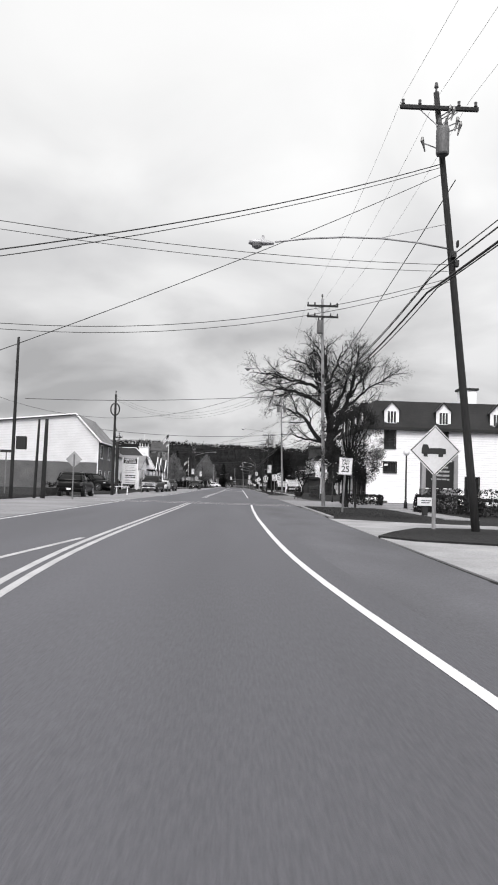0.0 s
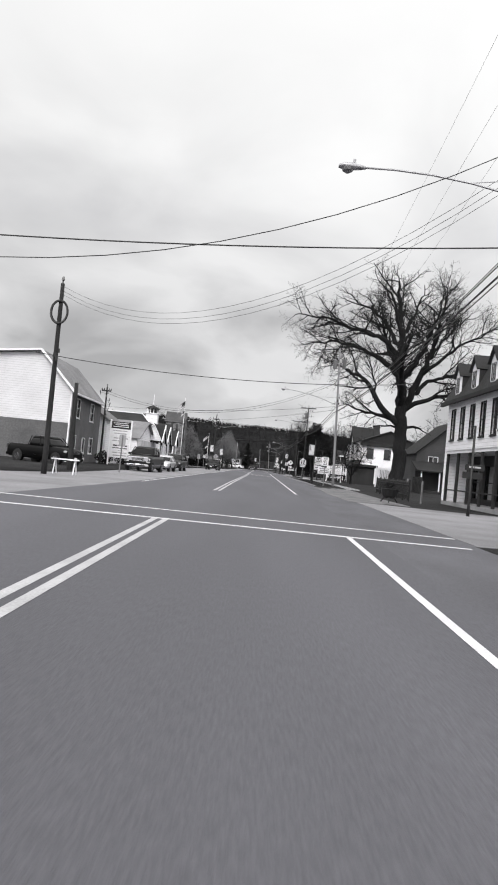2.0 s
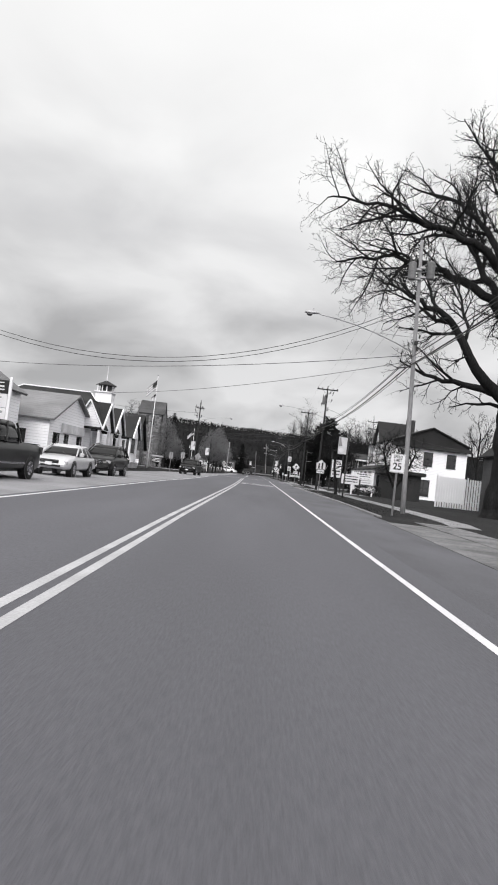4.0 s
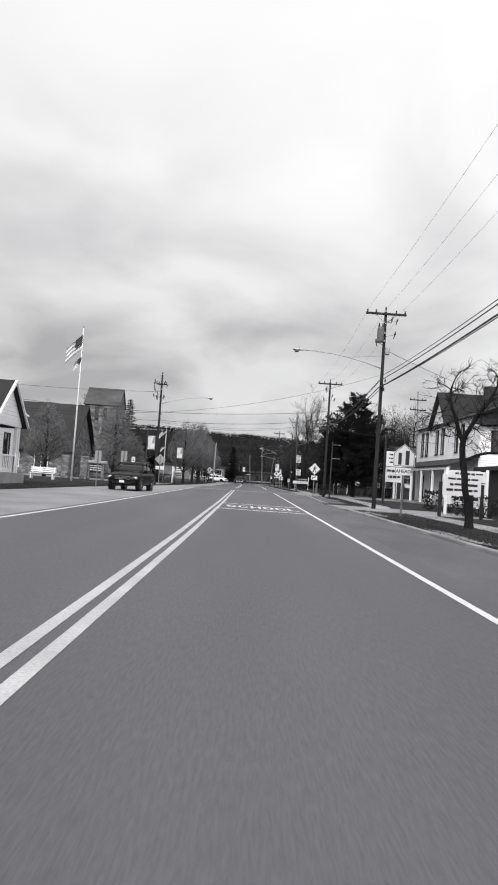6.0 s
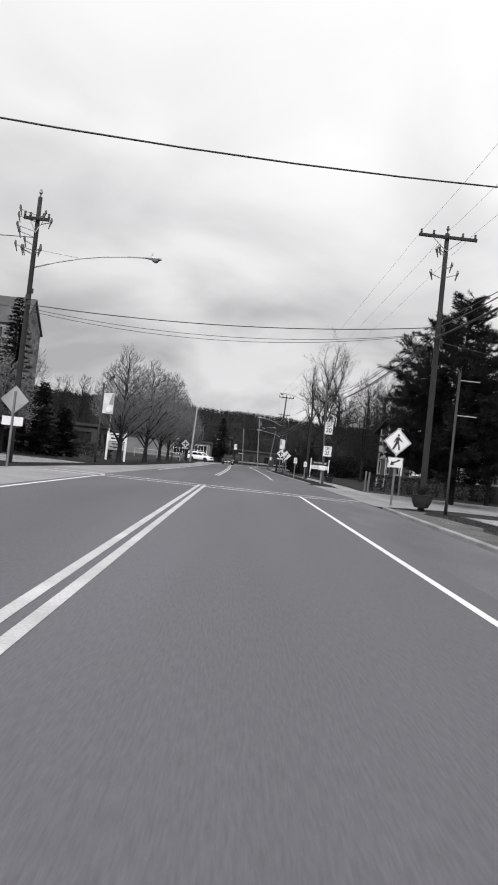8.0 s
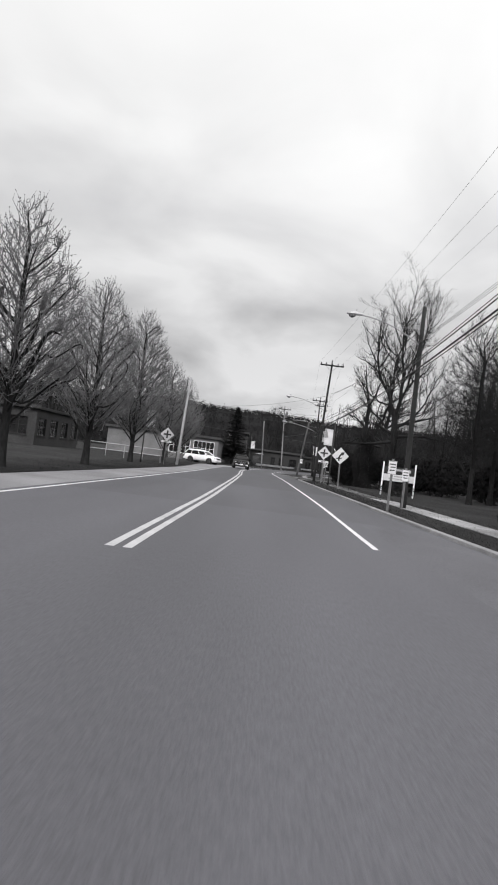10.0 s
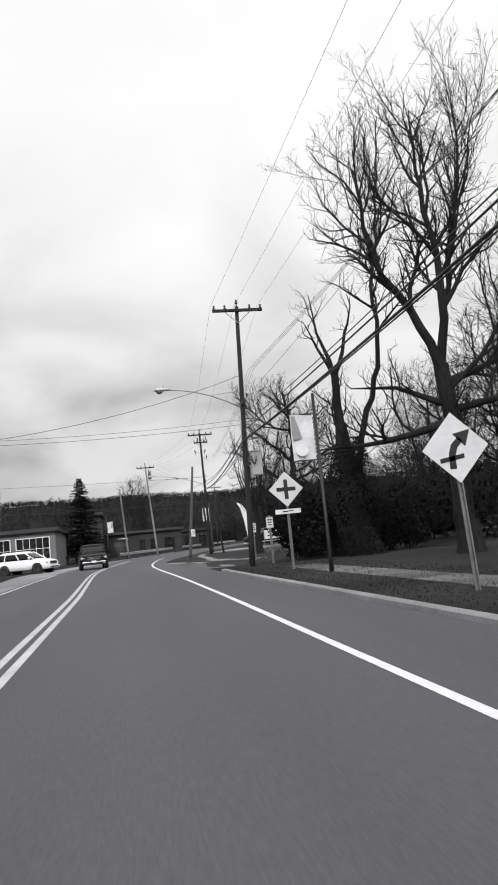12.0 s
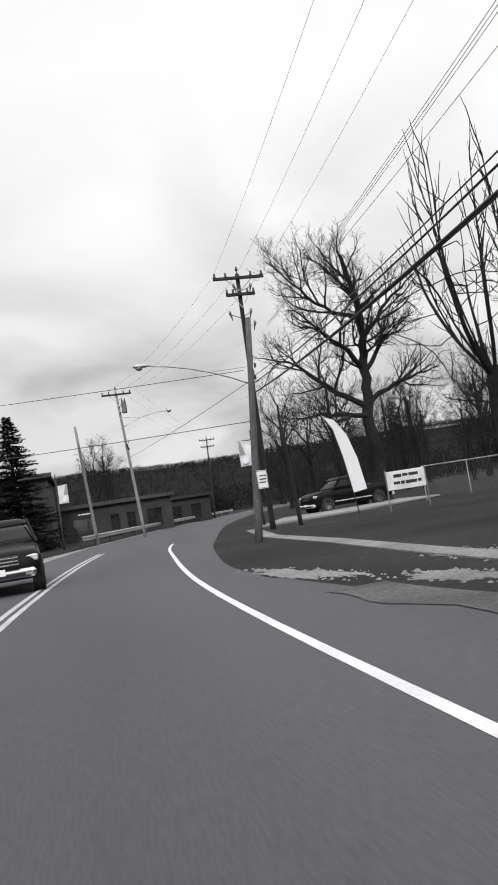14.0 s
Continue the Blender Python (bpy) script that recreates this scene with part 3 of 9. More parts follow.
def worn_patch(name, cx, cy, rx, ry, turn, z, material, label, seed):
    """A thin patch with a ragged edge, lying on the ground."""
    rnd = random.Random(seed)
    pts = []
    for i in range(90):
        a = 2 * math.pi * i / 90
        k = 0.9 + 0.20 * math.sin(3 * a + seed) + 0.13 * math.sin(8 * a + 2 * seed) + 0.08 * math.sin(19 * a + seed) + rnd.uniform(-0.14, 0.14)
        px_, py_ = rx * k * math.cos(a), ry * k * math.sin(a)
        pts.append((cx + px_ * math.cos(turn) - py_ * math.sin(turn), cy + px_ * math.sin(turn) + py_ * math.cos(turn)))
    return pad(name, pts, z, material, label, "gravel")


stones, rnd = [], random.Random(15)
for i, (cx, cy, rx, ry, turn) in enumerate(((3.85, 261.0, 0.34, 1.7, 0.2), (4.9, 257.6, 0.30, 1.1, 0.25), (4.6, 254.6, 0.2, 1.2, -0.1), (6.3, 258.6, 0.5, 1.6, 0.1), (7.3, 255.4, 0.45, 1.3, 0.4), (5.2, 248.6, 0.25, 1.1, 0.0), (5.1, 132.5, 0.30, 1.8, 0.0), (5.0, 120.5, 0.25, 2.2, 0.0), (6.1, 155.5, 0.35, 2.6, 0.05), (6.1, 163.0, 0.30, 1.8, 0.0))):
    worn_patch("gravel_patch", cx, cy, rx, ry, turn, verge_z(cy) + 0.008, GRAVEL, "ragged patch of pale gravel worn into the verge", 11 + i)
    for k in range(130):
        a, q = rnd.uniform(0, 6.283), 0.3 + 1.15 * rnd.random()
        u, v = rx * q * math.cos(a), ry * q * math.sin(a)
        stones.append((cx + u * math.cos(turn) - v * math.sin(turn), cy + u * math.sin(turn) + v * math.cos(turn), verge_z(cy) + 0.005, rnd.uniform(0.015, 0.05)))
gv, gf = [], []
for x, y, z, r in stones:
    n = len(gv)
    gv += [(x + r * math.cos(a + r * 90), y + 1.5 * r * math.sin(a + r * 90), z - 0.01) for a in (0, 1.26, 2.51, 3.77, 5.03)] + [(x + 0.2 * r, y, z + 0.45 * r)]
    gf += [(n + k, n + (k + 1) % 5, n + 5) for k in range(5)]
me = bpy.data.meshes.new("loose_stones")
me.from_pydata(gv, [], gf)
me.materials.append(GRAVEL)
tagged(new("loose_stones", me), "loose pale stones scattered on the verge", "gravel", kind="stuff")

# bare dirt between the kerb and the grass
tagged(ribbon("dirt_strip", 145.5, 167.5, lambda y: x_kerb(y) + 0.19, lambda y: x_kerb(y) + 1.35 + 0.22 * math.sin(y * 0.9) + 0.12 * math.sin(y * 2.3), 0.072, DIRT, 0.5, 0.03), "sandy bare dirt along the kerb", "dirt", kind="structure")
tagged(ribbon("dirt_strip", 246.5, 258.3, lambda y: x_kerb(y) - 0.30 - 0.16 * math.sin(y * 1.3) - 0.08 * math.sin(y * 3.7), lambda y: x_kerb(y) + 0.50 + 0.2 * math.sin(y * 0.8), 0.006, DIRT, 0.4), "sandy dirt spilling over the road's edge", "dirt", kind="structure")

# blades of grass along the verges
rnd = random.Random(9)
gv, gf = [], []
for i in range(60000):
    y = rnd.uniform(28, 246)
    if rnd.random() < 0.72:
        x, z = x_kerb(y) + 0.25 + 3.6 * rnd.random() ** 1.3, verge_z(y)
        if (z < 0.03 and y < 243) or (145 < y < 168 and x < x_kerb(y) + 1.5):
            continue
    else:
        x, z = x_apron(y) - 0.1 - 3.5 * rnd.random() ** 1.3, 0.05
        if y < 110:
            continue
    h, a, w = rnd.uniform(0.02, 0.055), rnd.uniform(0, 6.283), rnd.uniform(0.006, 0.014)
    dx, dy, lx, ly = w * math.cos(a), w * math.sin(a), rnd.uniform(-0.04, 0.04), rnd.uniform(-0.04, 0.04)
    n = len(gv)
    gv += [(x - dx, y - dy, z), (x + dx, y + dy, z), (x + lx, y + ly, z + h)]
    gf.append((n, n + 1, n + 2))
me = bpy.data.meshes.new("grass")
me.from_pydata(gv, [], gf)
me.materials.append(GRASS_BLADE)
tagged(new("grass", me), "short dark tufts of grass on the verges", "grass", kind="stuff")

# ---- utility poles, lamps and cables ----
def utility_pole(x, y, top, lean=(0.0, 0.0), pale=False, arms=(), transformer=None, lamp=None, label="", r=0.125, gear=True, boxes=(), clutter=0):
    """Pole with its foot at x, y. arms: (height, half length). lamp: (dx, dy, z) of the lamp head."""
    wood = POLE_GREY if pale == "grey" else POLE_PALE if pale else POLE
    t = thing("utility_pole", x, y, 0.0, label or "weathered wooden utility pole carrying overhead cables", "utility pole", "utility poles along the street")
    def at(z):
        return Vector((lean[0] * z / top, lean[1] * z / top, z))
    pts = [at(z) for z in np.linspace(-0.3, top, 7)]
    part("pole_shaft", new_tube(pts, [r * (1 - 0.35 * i / 6) for i in range(7)], 10), wood, t, smooth=True)
    for h, half in arms:
        c = at(h)
        bm = new_box(c.x - half, c.x + half, c.y - 0.20, c.y - 0.10, h - 0.06, h + 0.06, bevel=0.01)
        part("crossarm", bm, POLE, t, "timber crossarm")
        for s in (-1, 1):
            part("brace", new_tube([(c.x + s * half * 0.5, c.y - 0.15, h - 0.06), (c.x, c.y - 0.13, h - 0.55)], 0.018, 5), GALV, t)
        for fx in (-0.93, -0.5, 0.5, 0.93):
            bm = new_tube([(c.x + fx * half, c.y - 0.15, h + 0.05), (c.x + fx * half, c.y - 0.15, h + 0.10), (c.x + fx * half, c.y - 0.15, h + 0.14), (c.x + fx * half, c.y - 0.15, h + 0.22)], [0.02, 0.06, 0.04, 0.05], 7)
            part("insulator", bm, INSUL, t)
    if gear:
        c = at(top)
        part("insulator", new_tube([c, c + Vector((0, 0, 0.12)), c + Vector((0, 0, 0.16)), c + Vector((0, 0, 0.30))], [0.03, 0.03, 0.07, 0.04], 7), INSUL, t)
        for k, z in enumerate((0.62, 0.60, 0.645)):
            c = at(top * z)
            part("clamp", new_box(c.x - 0.06 + 0.1 * k, c.x + 0.10 + 0.05 * k, c.y - 0.24, c.y - 0.10, c.z - 0.10, c.z + 0.10, bevel=0.02), POLE_BLACK, t)
    if transformer:
        for dx, z in transformer:
            c = at(z)
            cx, cy = c.x + dx, c.y - 0.30
            bm = new_tube([(cx, cy, z - 0.32), (cx, cy, z - 0.28), (cx, cy, z + 0.42), (cx, cy, z + 0.50), (cx, cy, z + 0.56)], [0.17, 0.19, 0.19, 0.17, 0.05], 16)
            can = part("transformer", bm, CAN_GREY, t, "grey steel can transformer", smooth=False)
            for bx in (-0.1, 0.1):
                part("bushing", new_tube([(cx + bx, cy, z + 0.5), (cx + bx, cy, z + 0.62), (cx + bx, cy, z + 0.78)], [0.04, 0.06, 0.025], 7), INSUL, can)
            for bz in (-0.2, 0.25):
                part("bracket", new_box(min(cx, c.x) - 0.02, max(cx, c.x) + 0.02, cy + 0.1, c.y, z + bz - 0.04, z + bz + 0.04), GALV, t)
    for dx, z, h, *wide in boxes:
        c = at(z)
        w = wide[0] if wide else 0.12
        box_ = part("meter_box", new_box(c.x + dx - w, c.x + dx + w, c.y - 0.34, c.y - 0.02, z - h / 2, z + h / 2, bevel=0.015), TRANSF, t, "grey metal equipment box")
        if wide:
            part("lid", new_box(c.x + dx - w - 0.02, c.x + dx + w + 0.02, c.y - 0.37, c.y, z + h / 2, z + h / 2 + 0.05, bevel=0.01), TRANSF, box_)
            part("bracket", new_box(c.x, c.x + dx - w + 0.02, c.y - 0.2, c.y - 0.1, z - 0.06, z + 0.06), POLE_BLACK, box_)
            for k, low in ((0.0, 0.30), (0.12, 0.22)):
                loop = [(c.x + 0.05, c.y - 0.16, z + 0.25 - k)] + [(c.x + dx - w * (0.95 - 0.9 * q), c.y - 0.40, z + 0.28 - k - low * math.sin(math.pi * q)) for q in (0.0, 0.25, 0.5, 0.75, 1.0)]
                part("conduit", new_tube(loop, 0.020, 6), CABLE, box_, "looped black cable")
    # fuse cutouts on short brackets round the head
    rnd_ = random.Random(int(x * 7 + y))
    for k in range(clutter):
        z, sgn = top - rnd_.uniform(0.5, 2.3), rnd_.choice((-1, 1))
        c, out_ = at(z), rnd_.uniform(0.25, 0.7)
        e = c + Vector((sgn * out_, -0.15 - 0.2 * rnd_.random(), 0.12))
        br = part("bracket", new_tube([c, e], 0.02, 5), GALV, t)
        part("fuse_cutout", new_tube([e + Vector((0, 0, 0.16)), e + Vector((0, 0, 0.05)), e - Vector((sgn * 0.04, 0, 0.1)), e - Vector((sgn * 0.08, 0, 0.26))], [0.035, 0.055, 0.03, 0.02], 6), INSUL, br)
    if lamp:
        dx, dy, z, drop, bow = (*lamp, 0.9, 0.9)[:5] if len(lamp) == 3 else lamp
        c = at(z - drop)
        e = Vector((dx, dy, z))
        mid = [c.lerp(e, k) + Vector((0, 0, bow * (k - k * k))) for k in (0, 0.2, 0.4, 0.6, 0.8, 0.95)]
        sgn = 1 if dx < c.x else -1
        arm = part("lamp_arm", new_tube(mid, 0.026, 7), GALV, t, "galvanised lamp arm", smooth=True)
        part("stay", new_tube([at(z - drop + 0.75), mid[2] + Vector((0, 0, 0.02))], 0.012, 5), GALV, t)
        h = bmesh.new()
        prof = ((0.24, 0.04, 0.04), (0.14, 0.08, 0.07), (-0.08, 0.13, 0.11), (-0.30, 0.14, 0.10), (-0.42, 0.07, 0.05))
        rings = []
        for px_, ry, rz_ in prof:
            rings.append([h.verts.new((dx + sgn * px_, dy + ry * math.cos(a), z + rz_ * max(-0.35, math.sin(a)))) for a in (2 * math.pi * k / 10 for k in range(10))])
        for a, b in zip(rings, rings[1:]):
            for k in range(10):
                h.faces.new((a[k], a[(k + 1) % 10], b[(k + 1) % 10], b[k]))
        h.faces.new(rings[0])
        h.faces.new(rings[-1][::-1])
        bmesh.ops.recalc_face_normals(h, faces=h.faces)
        head = part("lamp_head", h, LAMP, t, "grey cobra-head street lamp", smooth=True)
        part("lens", new_tube([(dx - sgn * 0.2, dy, z - 0.03), (dx - sgn * 0.2, dy, z - 0.10), (dx - sgn * 0.2, dy, z - 0.15)], [0.15, 0.13, 0.05], 10), LENS, head)
        part("photocell", new_tube([(dx - sgn * 0.05, dy, z + 0.1), (dx - sgn * 0.05, dy, z + 0.2)], 0.035, 7), LAMP, head)
    return t


def cable(p, q, sag, r=0.014, group="overhead cables", label="black overhead cable slung between poles"):
    p, q = Vector(p), Vector(q)
    c = bpy.data.curves.new("cable", "CURVE")
    c.dimensions, c.bevel_depth, c.bevel_resolution = "3D", r, 1
    s = c.splines.new("POLY")
    n = 18
    s.points.add(n)
    for i in range(n + 1):
        k = i / n
        v = p.lerp(q, k)
        s.points[i].co = (v.x, v.y, v.z - sag * 4 * k * (1 - k), 1)
    c.materials.append(CABLE)
    return tagged(new("cable", c), label, "cable", group)


A = 1.15
utility_pole(7.0, 20.7, 12.9, (-1.35, 0), arms=((12.35, A),), transformer=((-0.05, 11.2),), lamp=(-6.35, -2.25, 7.42, -0.8, 1.0), clutter=5, label="leaning weathered wooden utility pole with a transformer and long lamp arm")
utility_pole(5.75, 45.4, 13.2, (-0.35, 0.4), pale=True, arms=((12.7, 1.0), (12.0, 1.0)), transformer=((-0.2, 11.2),), lamp=(-4.75, 1.0, 8.65), label="pale wooden utility pole with two crossarms and a transformer")
utility_pole(6.75, 97.0, 13.0, (-0.5, 0), pale=True, transformer=((-0.42, 11.3), (0.45, 11.4)), clutter=4, lamp=(-5.3, -2.0, 8.5), label="tall pale wooden utility pole with a street lamp")
utility_pole(6.85, 142.2, 11.2, (0.1, 0.4), arms=((11.05, A),), clutter=5, transformer=((-0.28, 9.7),), lamp=(-4.6, 1.0, 8.8), boxes=((0.17, 8.9, 0.4),))
utility_pole(7.2, 170.4, 10.95, (0, 0.4), arms=((10.75, A),), clutter=5, r=0.135)
utility_pole(6.62, 197.4, 7.1, (-0.4, 0.3), pale="grey", gear=False, r=0.10, label="leaning wooden utility pole holding two speed limit signs")
utility_pole(6.5, 209.2, 8.3, (-0.1, 0), gear=False, r=0.13, lamp=(-2.83, -0.35, 7.6), label="dark wooden pole carrying a single street lamp")
utility_pole(5.75, 244.9, 10.7, (0.35, -0.2), arms=((10.5, 1.05),), lamp=(-2.95, -0.4, 7.3), boxes=((0.38, 4.08, 0.95, 0.22),), label="dark wooden utility pole with a meter box and street lamp")
utility_pole(8.4, 279.8, 10.45, (-0.35, -2.0), arms=((10.25, 1.05), (9.6, 0.6)), clutter=5, lamp=(-4.7, -2.8, 6.9))
utility_pole(4.9, 303, 10.7, (-0.7, -0.5), pale=True, arms=((10.4, 1.05),), transformer=((0.35, 9.3),), lamp=(2.8, 0, 8.9))
utility_pole(17.6, 345, 10.6, (0.4, 0), arms=((10.4, 1.05), (9.5, 0.9)))
utility_pole(5.75, 271.4, 6.9, (0.75, 0), pale="grey", gear=False, r=0.13, label="bare cut-off wooden pole with a small notice")
utility_pole(8.3, 279.3, 4.2, (-0.5, -1.6), gear=False, r=0.12, label="short leaning dark wooden pole")
utility_pole(9.35, 278.8, 4.0, (-0.6, -1.4), gear=False, r=0.10, label="short leaning dark wooden pole")
utility_pole(-8.85, 170.8, 10.5, (0, 0), arms=((9.6, 0.5),), clutter=12, lamp=(4.55, 0, 8.6), label="dark wooden utility pole with stubs of insulators and a lamp")
utility_pole(-6.15, 240.5, 7.7, (0.05, 2.1), pale=True, gear=False, label="leaning pale bare wooden pole")
utility_pole(-9.9, 60.8, 8.4, (0.0, -0.1), gear=True, r=0.13, label="grey wooden pole with a wire hoop hung near its top")
utility_pole(-15.2, 97.2, 7.3, (0.0, 0), arms=((6.95, 0.45),), clutter=4, r=0.11, label="dark wooden pole behind a shop sign carrying street wires")
utility_pole(-12.48, 41.6, 9.17, (0.1, -0.3), gear=False, r=0.11)
utility_pole(-11.80, 44.0, 4.73, (0.1, 0), gear=False, r=0.10)
utility_pole(-11.35, 44.2, 4.8, (0.05, 0), gear=False, r=0.15, label="thick dark cut-off wooden pole beside a parking lot")
utility_pole(-10.85, 69.0, 4.85, (-0.1, 0), gear=False, r=0.16, label="thick dark cut-off wooden pole beside the road")
utility_pole(1.5, 300, 7.7, (-0.5, -3.0), pale=True, gear=False, r=0.12, label="leaning pale bare wooden pole")
utility_pole(20.4, 189.0, 12.85, (-0.5, 0), pale=True, arms=((12.1, 1.0), (10.9, 1.0)), label="grey wooden utility pole with two crossarms beside brick flats")
utility_pole(-3.9, 312, 8.2, (0.0, 0), pale=True, gear=False, r=0.09, label="slim pale flood light mast")

# wire hoop on the grey pole
bm = bmesh.new()
tube(bm, [(-9.9 + 0.36 * math.sin(a), 60.6, 7.12 + 0.50 * math.cos(a)) for a in np.linspace(0, 2 * math.pi, 29)], 0.055, 6, cap=False)
tagged(new("wire_hoop", mesh_of(bm, "wire_hoop", CABLE)), "coil of black cable hung as a hoop on a pole", "cable coil")

LINE = [((5.65, 20.7), 12.5, 6.9), ((5.4, 45.7), 12.8, 7.0), ((6.35, 97.0), 11.8, 6.9), ((6.9, 142.4), 11.1, 6.8), ((7.2, 170.6), 10.8, 6.7), ((6.3, 197.7), 7.0, 6.0), ((6.0, 244.8), 10.55, 5.05), ((8.1, 278.2), 10.3, 5.5), ((4.6, 302.7), 10.5, 6.6), ((17.8, 345), 10.4, 6.5)]
LINE = [((7.6, -22), 12.5, 6.9)] + LINE
for (a, ta, la), (b, tb, lb) in zip(LINE, LINE[1:]):
    for dz, off, r in () if a[1] > 270 else ((0.0, -0.18, 0.030), (0.16, 0.12, 0.018), (0.42, -0.1, 0.020), (0.80, 0.14, 0.014)):
        cable((a[0] + off, a[1], la + dz), (b[0] + off, b[1], lb + dz), 0.45 + 0.1 * dz, r)
# the bare power wires pass over the short pole that only carries signs
PRIMARY = [n_ for n_ in LINE if n_[0][1] != 197.7]
for (a, ta, la), (b, tb, lb) in zip(PRIMARY, PRIMARY[1:]):
    for off in (-1.0, 0.0, 1.0):
        cable((a[0] + off, a[1], ta + 0.2), (b[0] + off, b[1], tb + 0.2), 0.5, 0.0045, "primary wires", "thin bare overhead power wire")
# wires across the street
for p, q, sag, r in (
    ((5.8, 20.6, 10.7), (-12.0, 9.3, 2.95), 0.59, 0.014), ((5.8, 20.6, 10.6), (-12.0, 9.4, 2.85), 0.6, 0.010),
    ((5.9, 20.5, 10.4), (-13.5, 13.3, 0.05), 0.4, 0.010), ((6.2, 20.5, 7.7), (-12.0, 11.4, 6.5), 0.5, 0.008), ((6.2, 20.5, 7.5), (-12.0, 11.6, 6.4), 0.5, 0.007), ((6.1, 20.5, 7.31), (-12.0, 17.5, 5.62), 1.22, 0.009), ((6.1, 20.5, 7.2), (-12.0, 17.7, 5.6), 1.3, 0.008),
    ((6.2, 20.5, 10.2), (5.4, 45.4, 7.5), 0.2, 0.016),
    ((5.4, 47.0, 7.28), (-13.5, 47.0, 6.3), 0.27, 0.018), ((6.21, 43.7, 9.57), (-14.6, 43.7, 6.15), 2.65, 0.010),
    ((5.5, 45.6, 9.4), (-9.9, 60.7, 8.3), 2.43, 0.006), ((5.5, 45.6, 9.2), (-9.9, 60.7, 8.1), 2.45, 0.006), ((5.5, 45.6, 9.0), (-9.9, 60.7, 7.95), 2.45, 0.006),
    ((6.5, 66.0, 6.09), (-11.6, 63.3, 5.61), 0.49, 0.018),
    ((6.3, 97, 10.0), (-15.2, 97, 6.95), 2.35, 0.014), ((6.3, 97, 9.8), (-15.2, 97, 6.75), 2.35, 0.014), ((6.3, 97, 7.5), (-26, 113, 6.6), 0.8, 0.014), ((6.3, 97, 7.2), (-20, 128, 6.3), 0.8, 0.012),
    ((7.0, 143.0, 7.66), (-14, 139.9, 4.2), 1.21, 0.008), ((7.2, 155.7, 6.86), (-24, 146.3, 6.08), 1.2, 0.014),
    ((7.2, 172.1, 7.43), (-8.85, 169.7, 6.08), 0.39, 0.018), ((7.2, 171.0, 7.0), (-8.85, 170.6, 6.0), 0.75, 0.010), ((7.2, 171.0, 7.0), (-8.85, 170.6, 6.1), 0.65, 0.010),
    ((-8.85, 170.8, 8.9), (-40, 168, 9.6), 0.7, 0.016), ((-8.85, 170.8, 6.1), (-40, 160, 7.0), 0.5, 0.014),
    ((7.2, 170.5, 6.6), (24, 172, 6.0), 0.4, 0.016), ((6.9, 142.3, 9.0), (26, 158, 7.2), 0.5, 0.012),
    ((6.0, 244.6, 7.76), (-14, 241.5, 5.7), 1.25, 0.010), ((6.0, 244.5, 5.7), (-14, 244.0, 6.2), 0.45, 0.008), ((6.0, 244.5, 5.9), (-14, 244.0, 6.35), 0.45, 0.007),
    ((8.0, 279.0, 6.7), (-22, 296.5, 9.2), 0.12, 0.014), ((8.0, 278.3, 6.1), (4.6, 302.7, 5.8), 0.1, 0.012), ((8.0, 279.0, 4.55), (-20, 297, 6.3), 0.2, 0.016),
    ((6.25, 197.7, 6.75), (6.34, 244.8, 8.0), 0.4, 0.006), ((6.27, 197.7, 6.85), (6.46, 244.8, 8.02), 0.4, 0.006), ((6.29, 197.7, 6.95), (6.58, 244.8, 8.04), 0.4, 0.006), ((6.55, 209.2, 8.0), (6.75, 244.8, 7.45), 0.35, 0.006),
    ((6.34, 244.8, 8.0), (9.1, 278.2, 8.4), 0.35, 0.006), ((6.46, 244.8, 8.02), (9.2, 278.2, 8.45), 0.35, 0.006), ((6.58, 244.8, 8.04), (9.3, 278.2, 8.5), 0.35, 0.006), ((6.75, 244.8, 7.45), (9.1, 278.2, 8.3), 0.35, 0.006),
):
    cable(p, q, sag, r, "service drops", "black overhead service cable crossing the street")

# oval loop of spare cable slung on the line
bm = bmesh.new()
tube(bm, [(6.66 + 0.21 * math.sin(a), 252.1 + 0.5 * math.cos(a), 5.52 + 0.05 * math.sin(a)) for a in np.linspace(0, 2 * math.pi, 25)], 0.014, 6, cap=False)
tube(bm, [(6.45, 252.1, 5.47), (6.66, 252.1, 5.53), (6.87, 252.1, 5.57)], 0.012, 5)
tagged(new("cable_loop", mesh_of(bm, "cable_loop", CABLE)), "oval loop of spare black cable slung on the line", "cable coil")
utility_pole(7.6, 44.6, 3.6, (0.0, 0), gear=False, r=0.08, label="slim dark post beside a small tree")

